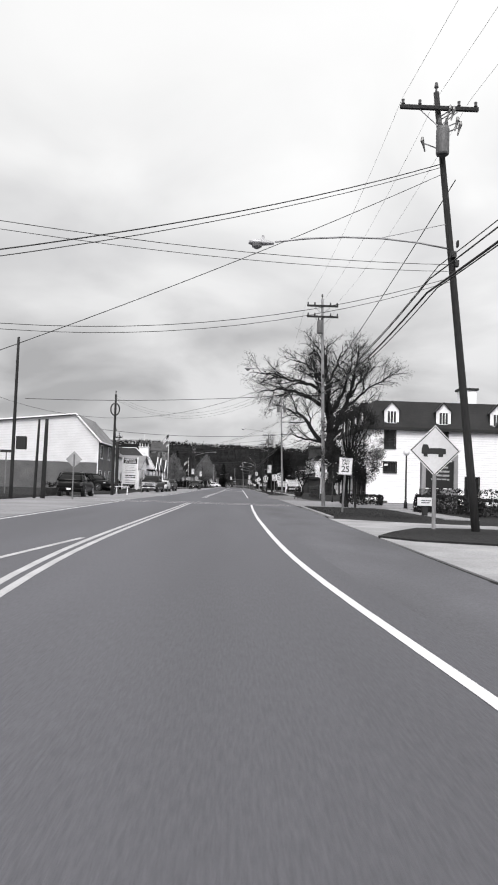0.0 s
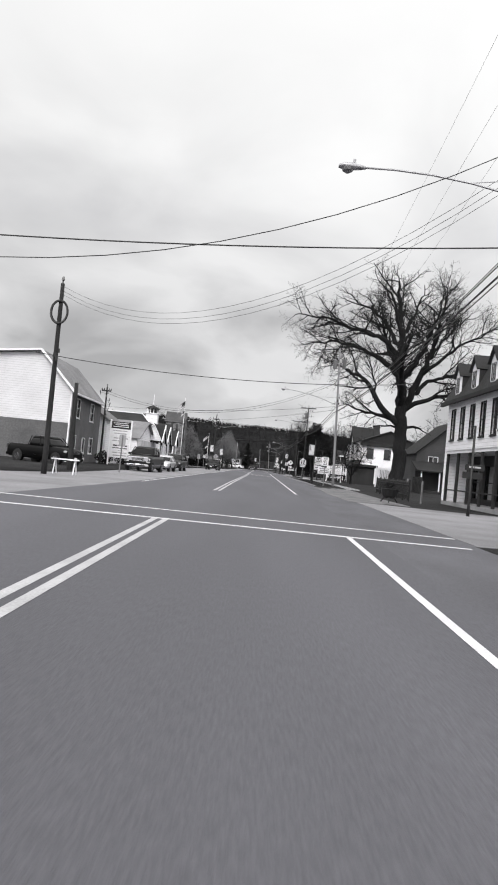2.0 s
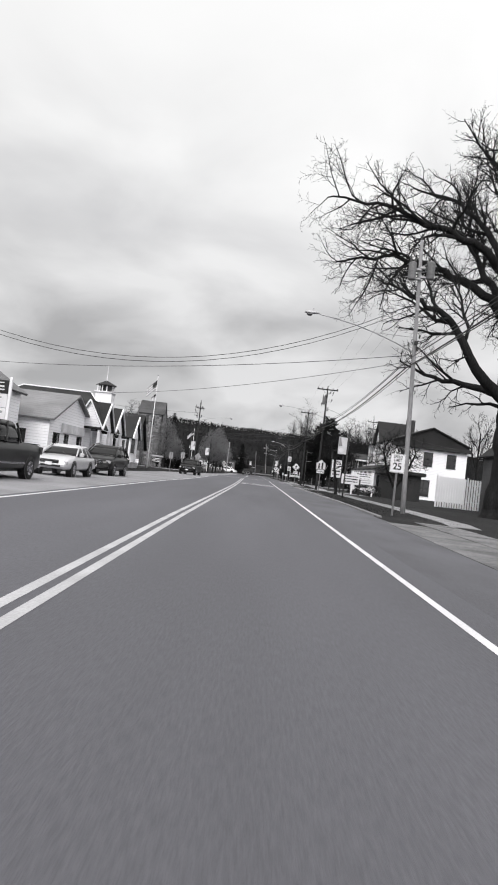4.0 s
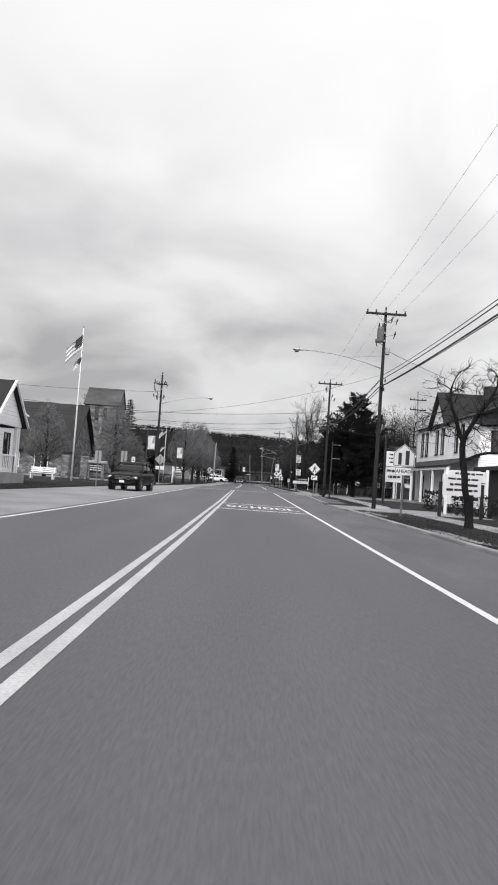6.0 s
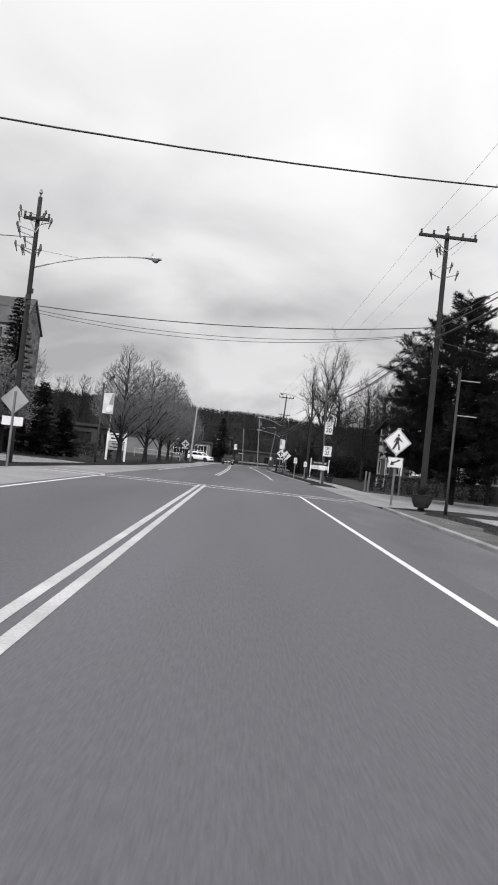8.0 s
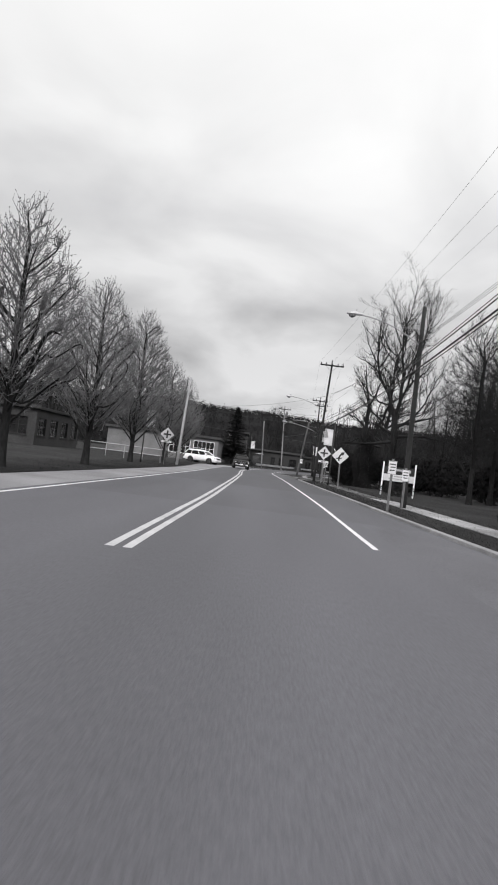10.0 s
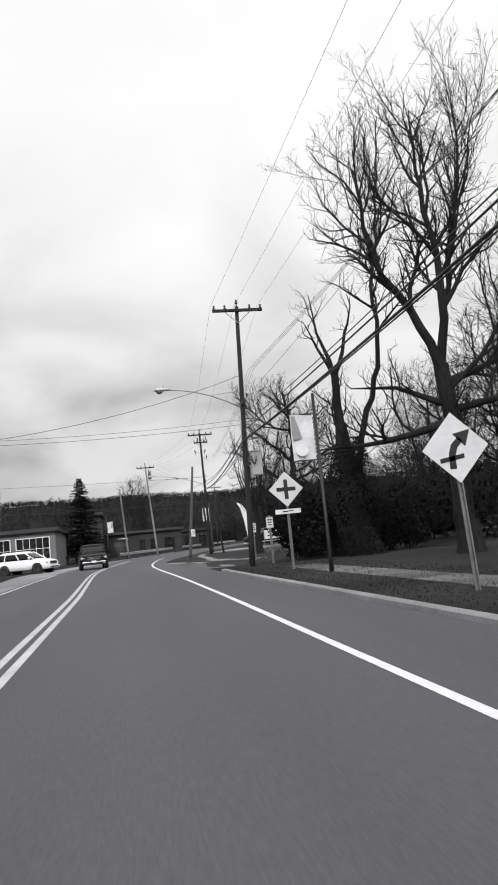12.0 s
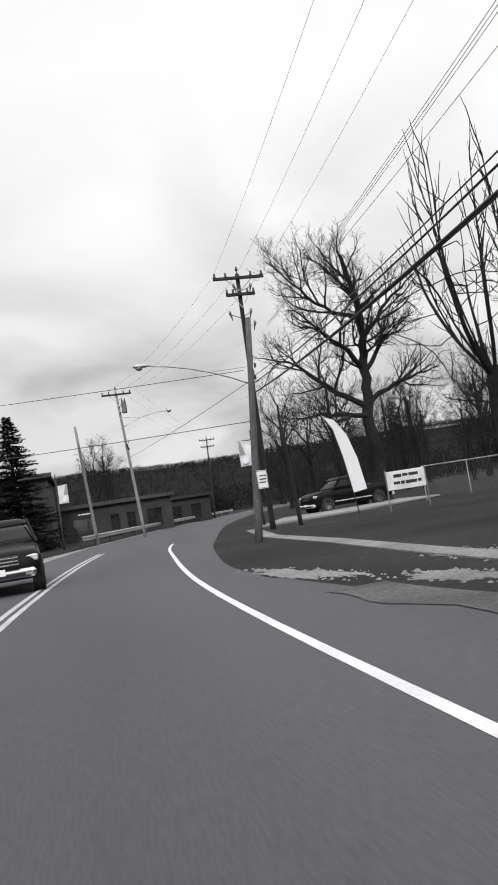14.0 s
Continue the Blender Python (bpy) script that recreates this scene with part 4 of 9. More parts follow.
# ---- trees and shrubs ----
class Wood:
    """Collects tapered branch tubes into plain vertex lists."""

    def __init__(self):
        self.v, self.f = [], []

    def limb(self, pts, radii, n):
        base = len(self.v)
        side = None
        for i, p in enumerate(pts):
            d = (pts[min(i + 1, len(pts) - 1)] - pts[max(i - 1, 0)]).normalized()
            if side is None:
                side = d.orthogonal().normalized()
            side = (side - d * side.dot(d)).normalized()
            up = d.cross(side)
            for k in range(n):
                a = 2 * math.pi * k / n
                self.v.append(p + (side * math.cos(a) + up * math.sin(a)) * radii[i])
        for i in range(len(pts) - 1):
            for k in range(n):
                a, b = base + i * n + k, base + i * n + (k + 1) % n
                self.f.append((a, b, b + n, a + n))

    def leaf(self, p, a, b):
        i = len(self.v)
        self.v += [p - a * 0.5, p + b * 0.5, p + a * 0.5, p - b * 0.5]
        self.f.append((i, i + 1, i + 2, i + 3))

    def mesh(self, name, material, smooth=True):
        me = bpy.data.meshes.new(name)
        me.from_pydata([tuple(v) for v in self.v], [], self.f)
        me.materials.append(material)
        if smooth:
            me.polygons.foreach_set("use_smooth", [True] * len(me.polygons))
        me.update()
        return me


def bare_tree(x, y, height, seed, style="oak", r=0.4, bole=0.3, spread=1.0, kids=(9, 7, 6, 5), label="", twig=None, lean=(0, 0), min_r=0.006):
    rnd = random.Random(seed)
    trunk, crown = Wood(), Wood()
    def jitter(d, k):
        return (d + Vector((rnd.uniform(-k, k), rnd.uniform(-k, k), rnd.uniform(-k, k)))).normalized()
    up = {"oak": 0.02, "pear": 0.14, "tall": 0.10}[style]
    def grow(p, d, length, rad, level):
        segs = 6 if level < 3 else (4 if level < 4 else 2)
        n = (9, 7, 5, 4, 3, 3)[level]
        pts, rads = [p.copy()], [rad]
        dirs = [d]
        for i in range(segs):
            d = jitter(d + Vector((0, 0, up)), (0.05, 0.30, 0.34, 0.32, 0.25, 0.2)[level] if style != "pear" else (0.04, 0.12, 0.16, 0.18, 0.18, 0.2)[level])
            if style == "oak" and level in (1, 2):
                d = (d + Vector((0, 0, 0.12 if i > 2 else -0.02))).normalized()
            p = p + d * (length / segs)
            pts.append(p.copy())
            rads.append(max(min_r * 0.7, rad * (1 - (0.75 if level else 0.45) * (i + 1) / segs)))
            dirs.append(d)
        (trunk if level < 2 else crown).limb(pts, rads, n)
        if level >= len(kids):
            return
        count = kids[level]
        for k in range(count):
            f = (0.48 + 0.52 * (k + rnd.random() * 0.6) / count) if level == 0 and style == "oak" else (0.12 + 0.88 * (k + rnd.random() * 0.7) / count) if level == 0 else (0.25 + 0.75 * (k + rnd.random()) / count)
            f = min(f, 0.999)
            i = min(int(f * segs), segs - 1)
            q = pts[i].lerp(pts[i + 1], f * segs - i)
            rr = rads[i] * 0.55 + rads[i + 1] * 0.05
            az = k * 2.4 + rnd.uniform(-0.5, 0.5)
            dd = dirs[i]
            s = dd.orthogonal().normalized()
            s = Matrix.Rotation(az, 3, dd) @ s
            ang = {"oak": rnd.uniform(0.75, 1.3) if level == 0 else rnd.uniform(0.55, 1.1), "pear": rnd.uniform(0.38, 0.62) if level == 0 else rnd.uniform(0.3, 0.6), "tall": rnd.uniform(0.25, 0.6) if level == 0 else rnd.uniform(0.4, 0.9)}[style]
            nd = (dd * math.cos(ang) + s * math.sin(ang)).normalized()
            if level == 0:
                shape = {"oak": 0.72 + 0.25 * math.sin(math.pi * min(1, f)), "pear": 0.22 + 0.62 * math.sin(math.pi * (0.22 + 0.72 * f)), "tall": 0.45 + 0.65 * (1 - f) + 0.2 * rnd.random()}[style]
                ln = height * 0.52 * shape * spread
                if style == "oak" and f > 0.85:
                    nd = (nd + Vector((0, 0, 0.8))).normalized()
                rr = max(rr, r * 0.34) if style != "pear" else rr
            else:
                ln = length * (rnd.uniform(0.34, 0.60) if style == "oak" else rnd.uniform(0.40, 0.62))
            grow(q, nd, ln, max(rr, min_r), level + 1)
    trunk_len = height * {"oak": 0.62, "pear": 0.9, "tall": 0.88}[style]
    b = Vector((0, 0, -0.2))
    flare = [b, b + Vector((0, 0, 0.5))]
    trunk.limb([b, Vector((0, 0, 0.35)), Vector((0, 0, 1.0))], [r * 1.7, r * 1.2, r], 9)
    if style == "pear":
        trunk.limb([b, Vector((0, 0, height * bole))], [r * 1.05, r], 8)
        grow(Vector((0, 0, height * bole)), Vector((0, 0, 1)), height * (1 - bole) * 0.95, r * 0.95, 0)
    else:
        d0 = Vector((lean[0], lean[1], 1)).normalized()
        grow(Vector((0, 0, 0.5)), d0, trunk_len, r, 0)
    t = thing("tree", x, y, 0.05, label or "bare leafless deciduous tree on grass", "tree", "street trees")
    ob = new("trunk", trunk.mesh("trunk", BARK))
    ob.parent = t
    ob = new("crown", crown.mesh("crown", twig or TWIG, False))
    ob.parent = t
    return t


def grown_tree(x, y, chains, pulls, seed, r, tip=0.01, step=0.35, reach=6.0, kill=0.8, lift=0.05, wobble=0.25, twigs=3, twig_len=0.5, twig_lift=0.2, side=0.6, sweep=0.0, stout=0.2, buds=0.0, label="", twig=None, group="street trees", relax=2):
    """A bare tree that grows from its stems (chains of points) towards the points scattered in its crown."""
    rng = np.random.default_rng(seed)
    pos, par = [], []
    for chain in chains:
        pts = [Vector(p) for p in chain]
        last = -1 if not pos else min(range(len(pos)), key=lambda i: (Vector(pos[i]) - pts[0]).length)
        for a, b in zip(pts, pts[1:]):
            n = max(1, int((b - a).length / step))
            for k in range(n if last >= 0 else n + 1):
                f = (k + 1) / n if last >= 0 else k / n
                p = a.lerp(b, min(f, 1.0))
                w = 0.05 if last >= 0 else 0.0
                pos.append((p.x + rng.uniform(-w, w), p.y + rng.uniform(-w, w), p.z))
                par.append(last)
                last = len(pos) - 1
    P = np.array(pos)
    par = list(par)
    A = np.array(pulls, float).reshape(-1, 3)
    if sweep and len(A):
        A[:, 2] = np.maximum(A[:, 2] - sweep * np.hypot(A[:, 0], A[:, 1]), 1.2)
    if len(A):
        D = np.linalg.norm(A[:, None, :] - P[None, :, :], axis=2)
        near, dist = D.argmin(1), D.min(1)
        for turn in range(160):
            keep = dist > kill
            A, near, dist = A[keep], near[keep], dist[keep]
            live = dist < reach
            if not live.any() or len(P) > 26000:
                break
            way = A[live] - P[near[live]]
            way /= np.linalg.norm(way, axis=1)[:, None]
            S = np.zeros_like(P)
            np.add.at(S, near[live], way)
            grow = np.unique(near[live])
            d = S[grow]
            d /= np.linalg.norm(d, axis=1)[:, None] + 1e-6
            d += rng.normal(0, wobble, d.shape) + np.array((0, 0, lift))
            d /= np.linalg.norm(d, axis=1)[:, None]
            Q = P[grow] + d * step
            base = len(P)
            P = np.vstack([P, Q])
            par += [int(g) for g in grow]
            D = np.linalg.norm(A[:, None, :] - Q[None, :, :], axis=2)
            i, m = D.argmin(1), D.min(1)
            closer = m < dist
            near = np.where(closer, base + i, near)
            dist = np.where(closer, m, dist)
    if sweep:
        P[:, 2] += sweep * np.hypot(P[:, 0], P[:, 1])
    n = len(P)
    kids = [[] for _ in range(n)]
    for i, p in enumerate(par):
        if p >= 0:
            kids[p].append(i)
    # branches straighten as they thicken: draw each joint towards its neighbours
    size = np.ones(n)
    for i in range(n - 1, 0, -1):
        if par[i] >= 0:
            size[par[i]] += size[i]
    inner = np.array([i for i in range(n) if par[i] >= 0 and kids[i]], int)
    heir = np.array([max(kids[i], key=lambda c: size[c]) for i in inner], int)
    up_to = np.array([par[i] for i in inner], int)
    for turn in range(relax if len(inner) else 0):
        P[inner] = 0.4 * P[inner] + 0.3 * (P[up_to] + P[heir])
    tips = sum(1 for k in kids if not k)
    power = max(1.5, min(3.2, math.log(max(tips, 2)) / math.log(r / tip)))
    rad = [0.0] * n
    for i in range(n - 1, -1, -1):
        rad[i] = tip if not kids[i] else sum(rad[k] ** power for k in kids[i]) ** (1 / power)
    whole = math.log(r / tip)
    # limbs of middle order are stouter than the pipe rule says
    rad = [max(tip, min(r, v * (1 + stout * math.sin(math.pi * min(1.0, max(0.0, math.log(v / tip) / whole)))))) for v in rad]
    trunk, crown = Wood(), Wood()
    pts = [Vector(p) for p in P]
    starts = [(i, -1) for i in range(n) if par[i] < 0]
    while starts:
        i, p = starts.pop()
        run = [i] if p < 0 else [p, i]
        while kids[run[-1]]:
            k = sorted(kids[run[-1]], key=lambda c: -rad[c])
            for other in k[1:]:
                starts.append((other, run[-1]))
            run.append(k[0])
        rr = [rad[k] for k in run]
        if p >= 0:
            rr[0] = min(rad[p], rr[1] * 1.25)
        big = rr[min(1, len(rr) - 1)]
        if len(run) > 1:
            (trunk if big > r * 0.22 else crown).limb([pts[k] for k in run], rr, 9 if big > r * 0.3 else 6 if big > 5 * tip else 3)
        for j, k in zip(run[1:], run[2:]):
            if rad[j] < 4.5 * tip and rng.random() < side:
                e = ((pts[k] - pts[j]).normalized() + Vector(rng.normal(0, 0.55, 3)) + Vector((0, 0, twig_lift))).normalized()
                mid = pts[j] + e * twig_len * 0.6
                e2 = (e + Vector(rng.normal(0, 0.3, 3)) + Vector((0, 0, twig_lift))).normalized()
                crown.limb([pts[j], mid, mid + e2 * twig_len * float(rng.uniform(0.3, 0.8))], [tip, tip * 0.8, tip * 0.4], 3)
        d = (pts[run[-1]] - pts[run[max(0, len(run) - 3)]]).normalized()
        for k in range(twigs):
            j = run[-1 - min(len(run) - 1, k)]
            e = (d + Vector(rng.normal(0, 0.5, 3)) + Vector((0, 0, twig_lift))).normalized()
            mid = pts[j] + e * twig_len * 0.5
            e2 = (e + Vector(rng.normal(0, 0.3, 3)) + Vector((0, 0, twig_lift))).normalized()
            end = mid + e2 * twig_len * float(rng.uniform(0.3, 0.7))
            crown.limb([pts[j], mid, end], [tip, tip * 0.8, tip * 0.4], 3)
            if buds:
                for q in (mid, end):
                    u = Vector(rng.normal(0, 1, 3)).normalized()
                    crown.leaf(q + u * buds * 0.4, u * buds, u.orthogonal().normalized() * buds * 0.6)
    b = pts[0]
    trunk.limb([b - Vector((0, 0, 0.2)), b + Vector((0, 0, 0.3)), b + Vector((0, 0, 1.1))], [r * 1.7, r * 1.25, r * 0.98], 9)
    t = thing("tree", x, y, 0.05, label, "tree", group)
    for name, w, m, smooth in (("trunk", trunk, BARK, True), ("crown", crown, twig or TWIG, False)):
        ob = new(name, w.mesh(name, m, smooth))
        ob.parent = t
    return t


def limbed_tree(x, y, limbs, r, seed, tip=0.006, lift=0.1, crook=0.10, gap=(0.75, 0.42, 0.24, 0.15), share=(0.60, 0.62, 0.62, 0.6), stout=0.36, longest=(5.5, 2.4, 1.1, 0.5), lean_out=(0.5, 1.05), buds=0.0, bare=0.3, fine=0.86, label="", twig=None, group="street trees"):
    """A bare tree: stem and main limbs through the points given, each carrying branches, twigs and sprays in turn."""
    rng = np.random.default_rng(seed)
    trunk, crown = Wood(), Wood()

    def curve(pts, step):
        """A smooth, slightly crooked line through the points."""
        pts = [Vector(p) for p in pts]
        out_ = [pts[0]]
        for i in range(len(pts) - 1):
            a, b, c, d = pts[max(i - 1, 0)], pts[i], pts[i + 1], pts[min(i + 2, len(pts) - 1)]
            n = max(2, int((c - b).length / step))
            for k in range(1, n + 1):
                u = k / n
                q = 0.5 * ((2 * b) + (c - a) * u + (2 * a - 5 * b + 4 * c - d) * u * u + (3 * b - a - 3 * c + d) * u ** 3)
                w = crook * min(1.0, (c - b).length / 3)
                out_.append(q + Vector(rng.uniform(-w, w, 3)))
        return out_

    def bear(pts, rads, level):
        """Branches along a line, fewer near its foot and shorter towards its end."""
        if level >= len(gap):
            return
        run = [0.0]
        for a, b in zip(pts, pts[1:]):
            run.append(run[-1] + (b - a).length)
        whole = run[-1]
        s = whole * (bare if level == 0 else 0.14) + gap[level] * rng.random()
        turn = rng.uniform(0, 6.28)
        while s < whole:
            j = max(i for i in range(len(run) - 1) if run[i] <= s)
            p = pts[j].lerp(pts[j + 1], (s - run[j]) / max(1e-6, run[j + 1] - run[j]))
            d = (pts[j + 1] - pts[j]).normalized()
            turn += 2.4 + rng.uniform(-0.6, 0.6)
            side_ = Matrix.Rotation(turn, 3, d) @ d.orthogonal().normalized()
            a = rng.uniform(*lean_out)
            way_ = (d * math.cos(a) + side_ * math.sin(a) + Vector((0, 0, lift))).normalized()
            f = s / whole
            ln = min(longest[level], whole * share[level] * (1.15 - 0.75 * f)) * rng.uniform(0.65, 1.2)
            ln = max(ln, gap[level] * 0.9)
            rr = max(tip, min(rads[j] * 0.62, 0.019 * ln ** 1.15 + tip))
            n = 5 if level == 0 else 4 if level == 1 else 3 if level == 2 else 2
            q, line_ = p, [p]
            for k in range(n):
                way_ = (way_ + Vector(rng.normal(0, 0.20, 3)) + Vector((0, 0, lift * 0.8 + 0.03))).normalized()
                q = q + way_ * (ln / n)
                line_.append(q)
            rr_ = [max(tip * 0.55, rr * (1 - 0.8 * k / n)) for k in range(n + 1)]
            (trunk if rr > r * 0.2 else crown).limb(line_, rr_, 6 if level == 0 else 4 if level == 1 else 3)
            if buds and level >= len(gap) - 2:
                u = Vector(rng.normal(0, 1, 3)).normalized()
                crown.leaf(q + u * buds * 0.4, u * buds, u.orthogonal().normalized() * buds * 0.6)
            bear(line_, rr_, level + 1)
            s += gap[level] * rng.uniform(0.6, 1.4)

    stem = []
    for i, chain in enumerate(limbs):
        slim = chain[-1] if isinstance(chain[-1], float) else 1.0
        pts = curve([c for c in chain if not isinstance(c, float)], 0.55)
        span_ = sum((b - a).length for a, b in zip(pts, pts[1:]))
        r0 = r
        if stem:
            q, near = min(stem, key=lambda e: (e[0] - pts[0]).length)
            r0 = min(near * 0.72, r * stout * (span_ / 9.0) ** 0.6 + 0.02) * slim
        n = len(pts) - 1
        rads = [max(tip * 2, r0 * (1 - (fine if i == 0 else 0.88) * (k / n) ** (1.25 if i == 0 else 1.0))) for k in range(n + 1)]
        stem += list(zip(pts, rads))
        trunk.limb(pts, rads, 10 if i == 0 else 8)
        bear(pts if i else pts[len(pts) // 3:], rads if i else rads[len(pts) // 3:], 0)
    trunk.limb([Vector(limbs[0][0]) + Vector((0, 0, z)) for z in (-0.25, 0.25, 1.0)], [r * 1.6, r * 1.22, r * 1.0], 10)
    t = thing("tree", x, y, 0.05, label, "tree", group)
    for name, w, m, smooth in (("trunk", trunk, BARK, True), ("crown", crown, twig or TWIG, False)):
        ob = new(name, w.mesh(name, m, smooth))
        ob.parent = t
    return t


def dome_points(n, cx, cy, cz, rx, ry, up, down, seed, shell=0.30, taper=0.0):
    """Points spread in a lobed ellipsoid, denser towards its skin."""
    rng = np.random.default_rng(seed)
    out = []
    for i in range(n):
        d = rng.normal(0, 1, 3)
        d /= np.linalg.norm(d)
        k = rng.random() ** shell * (1 + 0.10 * math.sin(4 * math.atan2(d[1], d[0]) + seed) + 0.07 * math.sin(7 * d[2] + 3 * d[0]))
        h = 1.0 if d[2] > 0 else 1 - taper * abs(d[2]) ** 0.7
        out.append((cx + d[0] * rx * k * h, cy + d[1] * ry * k * h, cz + d[2] * k * (up if d[2] > 0 else down)))
    return out


def egg_points(n, z0, z1, radius, seed):
    """Points in an egg that is widest low down and pointed on top."""
    rng = np.random.default_rng(seed)
    out = []
    while len(out) < n:
        u = rng.random()
        full = math.sin(math.pi * (0.06 + 0.90 * u) ** 0.66) ** 0.75
        if rng.random() > full ** 2 + 0.05:
            continue
        a, k = rng.uniform(0, 2 * math.pi), math.sqrt(rng.random())
        k *= 1 + 0.08 * math.sin(3 * a + seed)
        out.append((radius * full * k * math.cos(a), radius * full * k * math.sin(a), z0 + (z1 - z0) * u))
    return out


def conifer(x, y, height, width, seed, label, ragged=0.25, dens=1.0, start=0.08, material=None, round_top=False):
    rnd = random.Random(seed)
    trunk, crown = Wood(), Wood()
    trunk.limb([Vector((0, 0, -0.2)), Vector((0, 0, height * 0.5)), Vector((0, 0, height))], [0.03 * height, 0.016 * height, 0.02], 7)
    n = int(95 * dens)
    for i in range(n):
        f = start + (1 - start) * (i + rnd.random()) / n
        ln = width * (min(1.0, (1 - f) * 2.0) ** 0.65 if round_top else (1 - f) ** 0.8) * rnd.uniform(1 - ragged, 1 + ragged) + 0.15
        az = i * 2.39996 + rnd.uniform(-0.3, 0.3)
        d = Vector((math.cos(az), math.sin(az), rnd.uniform(-0.15, 0.25)))
        p0 = Vector((0, 0, f * height))
        pts = [p0 + d * ln * k + Vector((0, 0, -0.16 * ln * k * k + 0.1 * ln * k ** 4)) for k in (0, 0.35, 0.7, 1.0)]
        crown.limb(pts, [0.03, 0.022, 0.012, 0.005], 3)
        for k in range(int(26 * dens * (0.4 + ln / max(width, 0.1)))):
            u = rnd.uniform(0.12, 1.0)
            j = min(int(u * 3), 2)
            q = pts[j].lerp(pts[j + 1], u * 3 - j)
            s = Vector((-d.y, d.x, 0)) * rnd.choice((-1, 1))
            tip = (s * rnd.uniform(0.3, 1.0) + d * rnd.uniform(0.2, 0.9) + Vector((0, 0, rnd.uniform(-0.45, 0.25)))).normalized()
            w = 0.30 * (1.15 - 0.6 * u) * (0.5 + 0.5 * ln / max(width, 0.1)) + 0.10
            crown.leaf(q + tip * w * 0.5, tip * w * rnd.uniform(0.8, 1.3), Vector((rnd.uniform(-1, 1), rnd.uniform(-1, 1), rnd.uniform(-0.4, 0.4))).normalized() * w * 0.32)
    t = thing("conifer", x, y, 0.05, label, "tree", "evergreen trees")
    for name, w, m in (("trunk", trunk, BARK), ("crown", crown, material or NEEDLE)):
        ob = new(name, w.mesh(name, m, False))
        ob.parent = t
    return t


def leafy(name, x, y, rx, ry, h, seed, label, category="shrub", dens=1.0, leaf=0.12, material=None, group="shrubs", square=False, z=0.05):
    """A shrub or clipped hedge of many small leaves on twigs."""
    rnd = random.Random(seed)
    stems, crown = Wood(), Wood()
    n = int(650 * dens)
    for i in range(10):
        a = rnd.uniform(0, 6.28)
        e = Vector((math.cos(a) * rx * rnd.uniform(0.2, 0.8), math.sin(a) * ry * rnd.uniform(0.2, 0.8), h * rnd.uniform(0.5, 0.9)))
        stems.limb([Vector((e.x * 0.3, e.y * 0.3, -0.1)), e * 0.55, e], [0.02, 0.014, 0.006], 4)
    for i in range(n):
        if square:
            p = Vector((rnd.uniform(-rx, rx), rnd.uniform(-ry, ry), rnd.uniform(0.02, h)))
            f = rnd.randrange(5)
            k = rnd.uniform(0.86, 1.03)
            if f == 0:
                p.x = rx * k
            elif f == 1:
                p.x = -rx * k
            elif f == 2:
                p.y = -ry * k
            elif f == 3:
                p.y = ry * k
            else:
                p.z = h * k
        else:
            d = Vector((rnd.gauss(0, 1), rnd.gauss(0, 1), rnd.gauss(0, 1))).normalized()
            k = rnd.uniform(0.6, 1.05) * (1 + 0.18 * math.sin(5 * d.x + seed) * math.cos(4 * d.z + seed))
            p = Vector((d.x * rx * k, d.y * ry * k, h * 0.5 + d.z * h * 0.5 * k))
        a = Vector((rnd.uniform(-1, 1), rnd.uniform(-1, 1), rnd.uniform(-1, 1))).normalized()
        b = a.orthogonal().normalized()
        s = leaf * rnd.uniform(0.6, 1.4)
        crown.leaf(p, a * s, b * s * 0.6)
    t = thing(name, x, y, z, label, category, group)
    for nm, w, m in (("stem_frame", stems, BARK), ("foliage", crown, material or SHRUB)):
        ob = new(nm, w.mesh(nm, m, False))
        ob.parent = t
    return t


